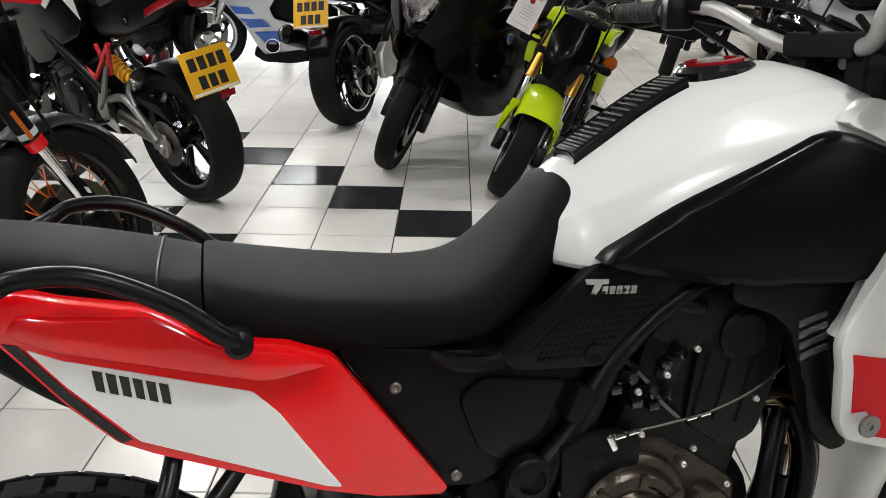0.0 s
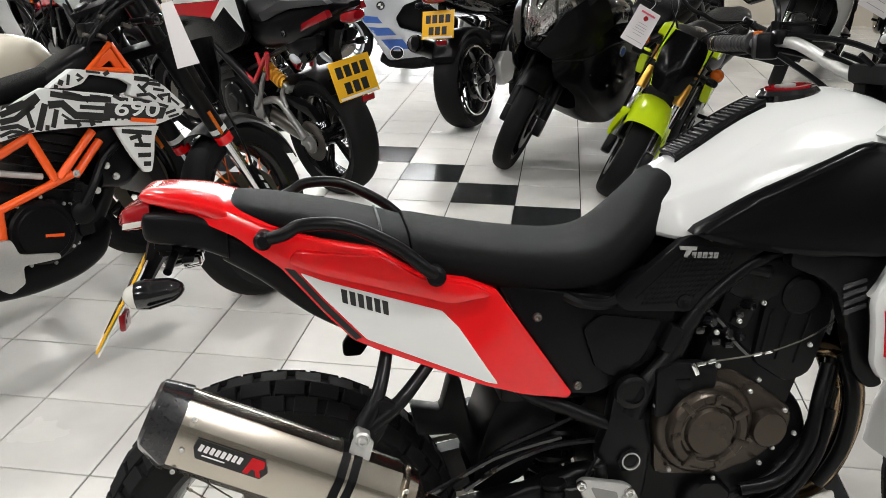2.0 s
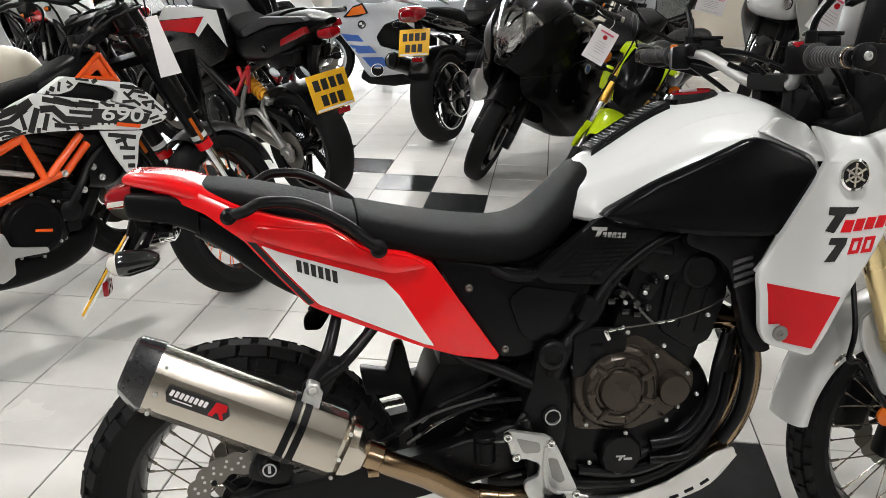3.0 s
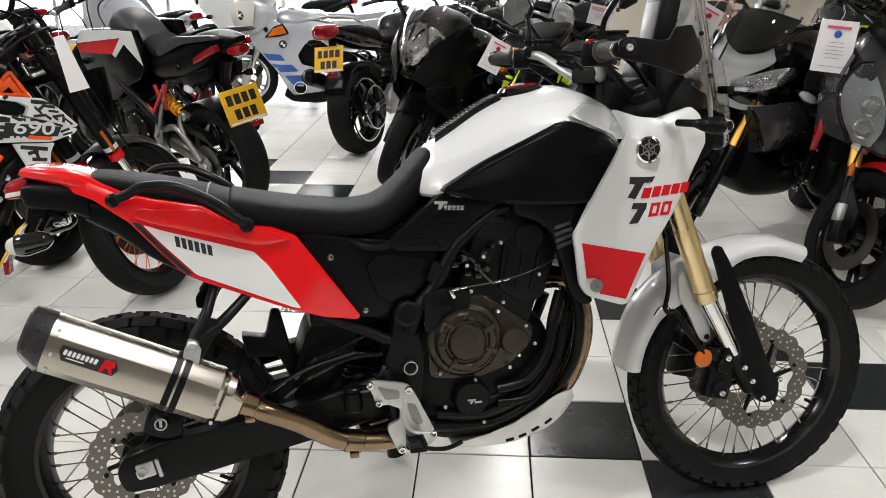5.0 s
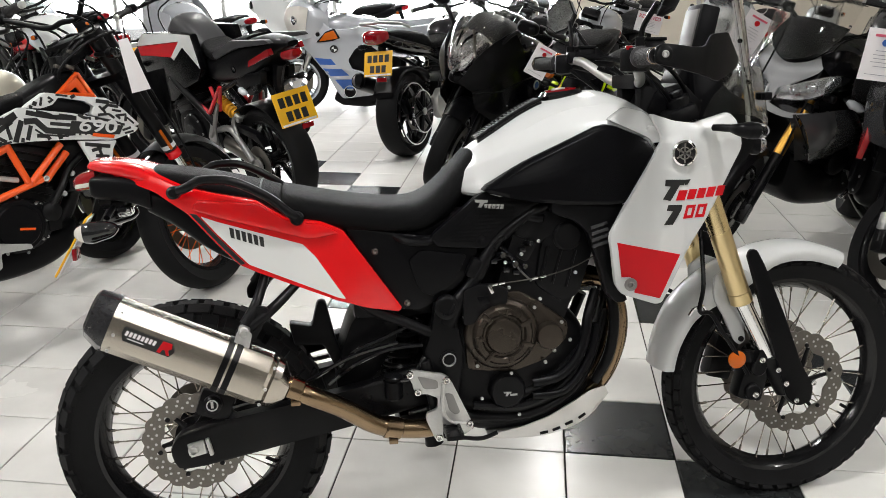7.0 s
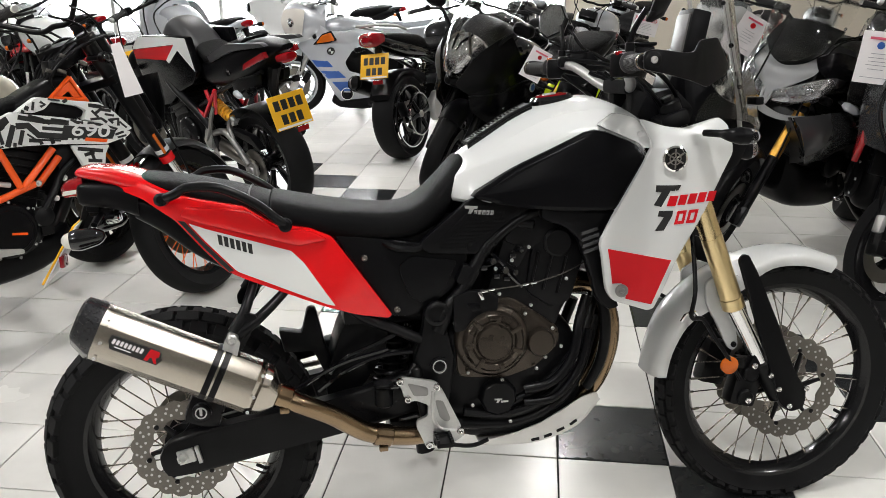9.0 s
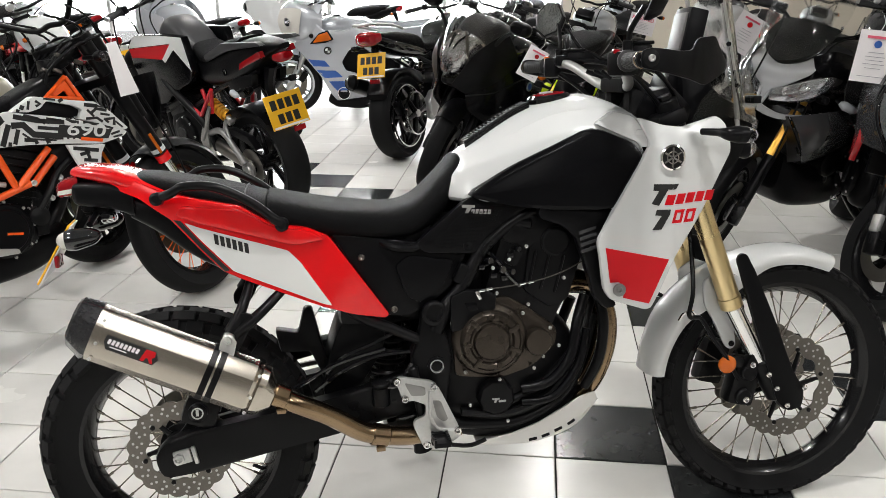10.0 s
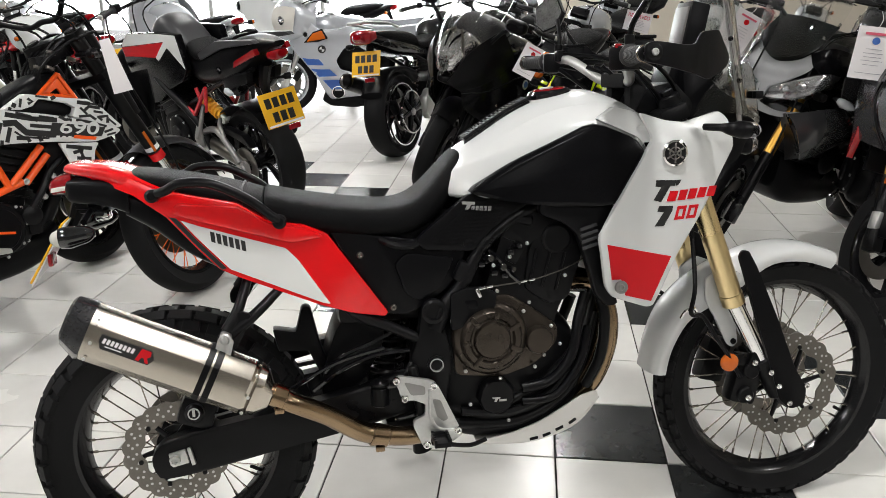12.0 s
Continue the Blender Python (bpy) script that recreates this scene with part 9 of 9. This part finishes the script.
for q in (-1, 1):
    hl = sheet([[(1.384, q * 0.028, 0.872), (1.350, q * 0.110, 0.915), (1.285, q * 0.190, 0.958), (1.240, q * 0.222, 0.966)], [(1.390, q * 0.026, 0.850), (1.364, q * 0.122, 0.878), (1.305, q * 0.200, 0.920), (1.245, q * 0.228, 0.950)], [(1.392, q * 0.030, 0.826), (1.366, q * 0.124, 0.842), (1.315, q * 0.200, 0.880), (1.250, q * 0.228, 0.935)]], 14, 10, 0.004)
    h_ = part("headlight", hl, REFLECTOR, an, "bright split headlight behind clear glass")
    for dx, dy, r in ((1.368, 0.095, 0.024), (1.335, 0.155, 0.026)):
        part("projector", lathe([(r, 0), (r, 0.012), (r * 0.75, 0.014), (r * 0.6, 0.004), (0.0005, 0.002)], (dx, q * dy, 0.885 + (dy - 0.1) * 0.4), (0.8, q * 0.6, 0.1), 20, closed=False), CHROME, h_)
    hc_ = sheet([[(1.396, q * 0.028, 0.876), (1.364, q * 0.115, 0.922), (1.295, q * 0.200, 0.965), (1.240, q * 0.232, 0.972)], [(1.404, q * 0.026, 0.850), (1.382, q * 0.130, 0.878), (1.325, q * 0.212, 0.922), (1.248, q * 0.240, 0.952)], [(1.404, q * 0.030, 0.820), (1.380, q * 0.130, 0.836), (1.328, q * 0.210, 0.874), (1.252, q * 0.238, 0.930)]], 14, 10, 0.003)
    part("lens", hc_, CLEAR, h_)
    part("chin_strip", sheet([[(1.424, q * 0.004, 0.812), (1.420, q * 0.05, 0.796), (1.405, q * 0.12, 0.785), (1.350, q * 0.19, 0.795)], [(1.424, q * 0.004, 0.772), (1.418, q * 0.05, 0.762), (1.402, q * 0.12, 0.760), (1.345, q * 0.185, 0.775)]], 12, 5, 0.006), HOOD, an)
    part("chin_side", tube([(1.422, q * 0.010, 0.80), (1.408, q * 0.020, 0.835), (1.388, q * 0.030, 0.876)], 0.007, sides=8), HOOD, an)
    up_ = part("upper_cowl", sheet([[(1.300, q * 0.135, 1.045), (1.230, q * 0.185, 1.075), (1.140, q * 0.205, 1.060), (1.060, q * 0.215, 1.035)], [(1.310, q * 0.165, 1.000), (1.250, q * 0.205, 1.020), (1.160, q * 0.225, 1.005), (1.070, q * 0.230, 0.985)], [(1.285, q * 0.195, 0.965), (1.240, q * 0.222, 0.970), (1.170, q * 0.232, 0.955), (1.090, q * 0.232, 0.950)]], 14, 10, 0.006), PANEL_BLACK, ADV_TOURER, "gloss black upper cowl")
    wing = part("side_cowl", sheet([[(1.440, q * 0.185, 0.795), (1.330, q * 0.232, 0.808), (1.200, q * 0.250, 0.812), (1.080, q * 0.248, 0.800)], [(1.410, q * 0.225, 0.735), (1.300, q * 0.275, 0.745), (1.150, q * 0.285, 0.742), (1.010, q * 0.268, 0.715)], [(1.375, q * 0.245, 0.655), (1.270, q * 0.285, 0.662), (1.120, q * 0.285, 0.668), (0.960, q * 0.262, 0.648)], [(1.330, q * 0.240, 0.580), (1.230, q * 0.262, 0.600), (1.100, q * 0.262, 0.625), (0.940, q * 0.250, 0.636)]], 16, 14, 0.008), GREY, ADV_TOURER, "dark grey angular side cowl")
    part("cowl_slash", plate([(1.19, 0.752), (1.09, 0.742), (1.08, 0.735), (1.17, 0.741)], q * 0.282, q * 0.2905, 0.001), BLACK, wing)
    part("cowl_inner", sheet([[(1.43, q * 0.170, 0.79), (1.36, q * 0.10, 0.76)], [(1.37, q * 0.235, 0.65), (1.29, q * 0.12, 0.62)], [(1.325, q * 0.235, 0.582), (1.24, q * 0.12, 0.52)]], 8, 8, 0.004), BLACK, wing)
    tp_ = part("tank_panel", sheet([[(1.120, q * 0.225, 0.965), (0.960, q * 0.230, 0.985), (0.780, q * 0.195, 0.975)], [(1.140, q * 0.240, 0.910), (0.960, q * 0.250, 0.905), (0.760, q * 0.205, 0.905)], [(1.120, q * 0.240, 0.840), (0.960, q * 0.245, 0.835), (0.740, q * 0.200, 0.850)]], 12, 10, 0.006), GREY, ADV_TOURER, "dark grey tank side panel with a black name bar")
    part("name_bar", plate([(1.060, 0.905), (0.925, 0.898), (0.922, 0.862), (1.050, 0.866)], q * 0.240, q * 0.2535, 0.001), BLACK, tp_)
    ip = part("indicator", tube([(1.20, q * 0.25, 0.865), (1.205, q * 0.285, 0.858)], 0.010, sides=8), BLACK, ADV_TOURER)
    part("lens", tube([(1.225, q * 0.280, 0.868), (1.215, q * 0.300, 0.858), (1.185, q * 0.325, 0.842), (1.160, q * 0.335, 0.832)], [0.010, 0.021, 0.019, 0.006], sides=14), SILVER_WHITE, ip)
    part("side_radiator", box((0.16, 0.05, 0.22), Matrix.Translation((1.13, q * 0.19, 0.66)) @ Matrix.Rotation(radians(-12), 4, "Y"), 0.012), BLACK_METAL, ADV_TOURER)
    part("cylinder_cover", lathe([(0.085, 0), (0.085, 0.02), (0.07, 0.035), (0.03, 0.04), (0.0005, 0.04)], (0.92, q * 0.15, 0.50), (0, q, 0), 28, closed=False), ENGINE, ADV_TOURER)
    part("peg_bracket", plate([(0.80, 0.42), (0.84, 0.44), (0.74, 0.34), (0.64, 0.27), (0.61, 0.29), (0.68, 0.36)], q * 0.175, q * 0.195, 0.004, 0.008), ALLOY, ADV_TOURER, "cast alloy footrest bracket")
    part("gear_lever", tube([(0.74, q * 0.20, 0.34), (0.84, q * 0.21, 0.30), (0.90, q * 0.22, 0.32)], 0.008, sides=8), CHROME, ADV_TOURER)
part("windscreen", sheet([[(1.29, -0.175, 1.085), (1.37, -0.09, 1.03), (1.39, 0, 1.01), (1.37, 0.09, 1.03), (1.29, 0.175, 1.085)], [(1.20, -0.20, 1.24), (1.27, -0.10, 1.23), (1.30, 0, 1.225), (1.27, 0.10, 1.23), (1.20, 0.20, 1.24)], [(1.09, -0.15, 1.40), (1.14, -0.08, 1.41), (1.16, 0, 1.415), (1.14, 0.08, 1.41), (1.09, 0.15, 1.40)]], 18, 14, 0.004), CLEAR_SCREEN, ADV_TOURER, "tall clear windscreen")
part("screen_base", sheet([[(1.285, -0.150, 1.068), (1.315, -0.09, 1.012), (1.335, 0, 0.985), (1.315, 0.09, 1.012), (1.285, 0.150, 1.068)], [(1.22, -0.155, 1.12), (1.25, -0.09, 1.10), (1.265, 0, 1.09), (1.25, 0.09, 1.10), (1.22, 0.155, 1.12)], [(1.15, -0.15, 1.16), (1.17, -0.08, 1.17), (1.18, 0, 1.175), (1.17, 0.08, 1.17), (1.15, 0.15, 1.16)]], 16, 12, 0.006), BLACK, ADV_TOURER, "dark screen base")
for q in (-1, 1):
    bolts([(1.262, q * 0.148, 1.118), (1.21, q * 0.175, 1.18)], 0.008, 0.008, CHROME, ADV_TOURER, q, "screen_screw")
part("fuel_tank", body([(0.68, 0.84, 0.99, 0.09, 3), (0.78, 0.82, 1.06, 0.15, 3), (0.94, 0.82, 1.11, 0.19, 3), (1.08, 0.84, 1.09, 0.19, 3), (1.17, 0.90, 1.03, 0.15, 3)], 28), GREY, ADV_TOURER)
part("belly_cowl", body([(0.62, 0.24, 0.34, 0.11, 4), (0.76, 0.215, 0.42, 0.15, 4), (0.98, 0.235, 0.46, 0.16, 4), (1.14, 0.27, 0.52, 0.14, 4), (1.22, 0.36, 0.56, 0.09, 4)], 24), BLACK, ADV_TOURER)
part("fork_reflector", box((0.006, 0.012, 0.034), SA @ Matrix.Translation((1.43, 0.105, 0.52)), 0.003), RED_LENS, ADV_TOURER)
tag_on("price_tag", Matrix.Translation((1.765, 0.40, 1.130)) @ pose(0, 0, 0, 0, 28, 0), 0.15, 0.21, "white price tag with a red square", RED_DECAL)

# dark sports tourer with red fender
SPORTS, SR, TR_ = moto("sports_motorcycle", 2.02, -1.10, -104, "dark grey sports tourer with red mudguard and gold forks", near=True, at="front", wb=1.5, wf=0.062, fork_up=DEEP_GOLD, fork_low=BLACK_METAL, split=0.40, gap=0.115, light="none", tank=GREY, tail=DARK_RED, fender=DARK_RED, fender_arc=(62, 128), steer=26, lean=10, plate=False, bars_z=1.12, nspoke=6)
rn = part("nose_fairing", body([(1.06, 0.74, 1.10, 0.21, 3), (1.22, 0.68, 1.14, 0.235, 2.8), (1.36, 0.64, 1.06, 0.20, 2.5), (1.46, 0.64, 0.92, 0.11, 2.3), (1.50, 0.66, 0.82, 0.03, 2.2)], 36), GREY, SPORTS, "dark grey nose fairing with tall headlights")
for q in (-1, 1):
    hl = sheet([[(1.375, q * 0.155, 0.985), (1.355, q * 0.175, 0.975), (1.335, q * 0.195, 0.96)], [(1.475, q * 0.085, 0.86), (1.415, q * 0.165, 0.87), (1.345, q * 0.225, 0.86)], [(1.500, q * 0.060, 0.76), (1.455, q * 0.135, 0.75), (1.385, q * 0.205, 0.77)], [(1.470, q * 0.075, 0.675), (1.450, q * 0.105, 0.670), (1.425, q * 0.140, 0.675)]], 14, 12, 0.004)
    h_ = part("headlight", hl, HOOD, rn, "tall headlight with bright reflector")
    for dx, dy, zz in ((1.455, 0.115, 0.83), (1.462, 0.118, 0.74)):
        part("projector", lathe([(0.042, 0), (0.042, 0.010), (0.034, 0.012), (0.026, 0.002), (0.0005, 0.001)], (dx, q * dy, zz), (0.85, q * 0.5, 0.15), 24, closed=False), REFLECTOR, h_)
    hc_ = sheet([[(1.385, q * 0.160, 0.99), (1.365, q * 0.182, 0.98), (1.340, q * 0.202, 0.965)], [(1.492, q * 0.090, 0.862), (1.432, q * 0.175, 0.872), (1.352, q * 0.235, 0.862)], [(1.518, q * 0.062, 0.758), (1.472, q * 0.142, 0.748), (1.394, q * 0.214, 0.768)], [(1.482, q * 0.078, 0.668), (1.460, q * 0.110, 0.663), (1.430, q * 0.148, 0.668)]], 14, 12, 0.003)
    part("lens", hc_, CLEAR, h_)
    part("lamp_rim", tube([(1.375, q * 0.150, 0.995), (1.335, q * 0.205, 0.962), (1.345, q * 0.238, 0.86), (1.385, q * 0.218, 0.765), (1.425, q * 0.150, 0.665)], 0.006, sides=8), BLACK, h_)
    part("side_cowl", sheet([[(1.34, q * 0.225, 1.00), (1.15, q * 0.265, 1.04), (0.92, q * 0.235, 0.98)], [(1.345, q * 0.250, 0.84), (1.16, q * 0.285, 0.84), (0.92, q * 0.245, 0.84)], [(1.40, q * 0.160, 0.66), (1.20, q * 0.25, 0.66), (0.98, q * 0.23, 0.70)]], 14, 12, 0.006), GREY, SPORTS)
    part("red_flank", plate([(1.22, 0.56), (1.26, 0.66), (1.20, 0.80), (1.12, 0.70)], q * 0.225, q * 0.252, 0.004, 0.01), DARK_RED, SPORTS)
    part("beak_side", sheet([[(1.50, q * 0.03, 0.95), (1.36, q * 0.14, 1.05), (1.24, q * 0.20, 1.10)], [(1.46, q * 0.05, 1.00), (1.34, q * 0.13, 1.10), (1.20, q * 0.16, 1.15)]], 10, 6, 0.006), BLACK, rn)
    rfl = box((0.020, 0.014, 0.055), Matrix.Translation((1.42, q * 0.150, 0.545)) @ Matrix.Rotation(radians(-20), 4, "Y"), 0.004)
    rfl.transform(SR)
    part("fork_reflector", rfl, AMBER, SPORTS)
    clp = box((0.06, 0.05, 0.035), Matrix.Translation((1.35, q * 0.115, 0.63)), 0.008)
    clp.transform(SR)
    part("fork_clamp", clp, ALLOY, SPORTS)
    fg = plate([(1.33, 0.50), (1.40, 0.52), (1.56, 0.42), (1.58, 0.34), (1.50, 0.32), (1.42, 0.40)], q * 0.115, q * 0.128, 0.004, 0.012)
    fg.transform(SR)
    part("fork_guard", fg, BLACK, SPORTS)
    lug = box((0.05, 0.03, 0.075), Matrix.Translation((1.475, q * 0.135, 0.375)) @ Matrix.Rotation(radians(-20), 4, "Y"), 0.008)
    lug.transform(SR)
    part("caliper_lug", lug, ALLOY, SPORTS)
part("windscreen", sheet([[(1.28, -0.17, 1.12), (1.38, 0, 1.10), (1.28, 0.17, 1.12)], [(1.18, -0.16, 1.27), (1.26, 0, 1.28), (1.18, 0.16, 1.27)], [(1.08, -0.1, 1.38), (1.14, 0, 1.40), (1.08, 0.1, 1.38)]], 14, 12, 0.004), SMOKE, SPORTS)
tag_on("price_tag", Matrix.Translation((1.952, -0.89, 1.158)) @ pose(0, 0, 0, 0, 5, -10), 0.148, 0.21, "white printed price tag with a blue badge", BLUE)
tag_on("price_tag", Matrix.Translation((1.225, 0.93, 1.10)) @ pose(0, 0, 0, 0, 12, -8), 0.16, 0.12, "white paper tag printed in red", None, "RESERVED")

# farther rows
FAR = [(-2.52, 1.32, 142, WHITE, DARK_RED, "naked"), (-2.45, -0.75, 120, WHITE, BLACK, "naked"), (-3.2, 0.35, 150, BLACK_GLOSS, BLACK, "full"), (-3.4, 2.0, 140, WHITE, RED, "full"), (-4.4, 1.2, 150, SILVER_WHITE, WHITE, "full"),
       (-2.2, 3.1, 140, SILVER_WHITE, SILVER, "full"), (-3.8, 3.4, 150, SILVER, BLACK, "naked"), (-1.3, 5.2, 170, WHITE, BLACK, "full"), (0.15, 4.9, -100, GREY, BLACK, "naked"), (0.75, 3.2, -120, SILVER, BLACK, "naked"), (-0.1, 2.5, -118, BLACK_GLOSS, BLACK, "naked"),
       (2.0, 3.3, -120, WHITE, RED, "full"), (2.5, 0.5, -122, LIME, BLACK, "naked"), (2.9, 1.7, -120, GREY, BLACK, "full"), (3.3, -0.1, -120, BLACK_GLOSS, BLACK, "naked"), (3.0, 3.8, -110, SILVER, BLACK, "naked"), (1.2, 4.8, -110, SILVER, BLACK, "naked")]
NAMES = {id(SILVER_WHITE): "pale silver", id(RED): "red", id(WHITE): "white", id(BLACK_GLOSS): "black", id(DARK_RED): "dark red", id(SILVER): "silver", id(GREY): "dark grey", id(LIME): "lime green"}
for x, y, h, c1, c2, kind in FAR:
    if kind == "naked":
        moto("motorcycle", x, y, h, NAMES[id(c1)] + " naked motorcycle parked in the row", tank=c1, tail=c2, light="round", steer=18, at="rear" if h > 0 else "front", plate=h == 142)
    else:
        moto("motorcycle", x, y, h, NAMES[id(c1)] + " faired motorcycle with tinted screen in the row", tank=c1, tail=c2, light="fairing", fairing="full", fair_mat=c1, screen=SMOKE, steer=15, at="rear" if h > 0 else "front", plate=False)

moto("motorcycle", -1.57, -0.83, 56, "black motorcycle with a cream white tank beside the striped enduro", at="front", tank=CREAM, tail=BLACK, light="none", mirrors=False, steer=18, plate=False, tank_z=0.98, fender=BLACK, bars_z=1.12, ind=BLACK)

# ---------------------------------------------------------------- floor of glazed tiles with two black diagonals
floor = tagged(to_object("floor", box((X1 - X0, Y1 - Y0, 0.1), Matrix.Translation(((X0 + X1) / 2, (Y0 + Y1) / 2, -0.056))), GROUT, smooth=False), "glossy white tiled floor with black diagonal rows and dark joints", "floor", "", "structure")
half = TILE / 2 - 0.0026


def tile_verts(cx, cy, dz=0.0, tx=0.0, ty=0.0):
    return [(cx + a * q, cy + b * q, z + dz + tx * a + ty * b) for q, z in ((1, -0.006), (1, -0.0012), (0.985, 0.0)) for a, b in ((-half, -half), (half, -half), (half, half), (-half, half))]


TILE_FACES = [(0, 1, 5, 4), (1, 2, 6, 5), (2, 3, 7, 6), (3, 0, 4, 7), (4, 5, 9, 8), (5, 6, 10, 9), (6, 7, 11, 10), (7, 4, 8, 11), (8, 9, 10, 11)]
shared = {}
for key, m in (("white", TILE_WHITE), ("black", TILE_BLACK)):
    me = bpy.data.meshes.new("floor_tile_" + key)
    me.from_pydata(tile_verts(0, 0), [], TILE_FACES)
    me.materials.append(m)
    shared[key] = me
rest_v, rest_f, rest_m = [], [], []
rng = random.Random(4)
for i in range(math.floor(X0 / TILE), math.ceil(X1 / TILE)):
    for j in range(math.floor(Y0 / TILE), math.ceil(Y1 / TILE)):
        key = "black" if i + j in (-1, -5) else "white"
        cx, cy = (i + 0.5) * TILE, (j + 0.5) * TILE
        tx, ty = rng.uniform(-0.0016, 0.0016), rng.uniform(-0.0016, 0.0016)
        if -8 <= i < 7 and -11 <= j < 8:
            ob = new("floor_tile", shared[key])
            ob.matrix_world = Matrix.Translation((cx, cy, 0)) @ Matrix.Rotation(ty, 4, "X") @ Matrix.Rotation(tx, 4, "Y") @ Matrix.Rotation(radians(90 * rng.randrange(4)), 4, "Z")
            ob.parent = floor
        else:
            k = len(rest_v)
            rest_v += tile_verts(cx, cy, 0, tx, ty)
            rest_f += [tuple(q + k for q in f) for f in TILE_FACES]
            rest_m += [1 if key == "black" else 0] * len(TILE_FACES)
me = bpy.data.meshes.new("outer_tiles")
me.from_pydata(rest_v, [], rest_f)
me.materials.append(TILE_WHITE)
me.materials.append(TILE_BLACK)
me.polygons.foreach_set("material_index", rest_m)
tagged(new("outer_tiles", me), "", "", "", "stuff").parent = floor
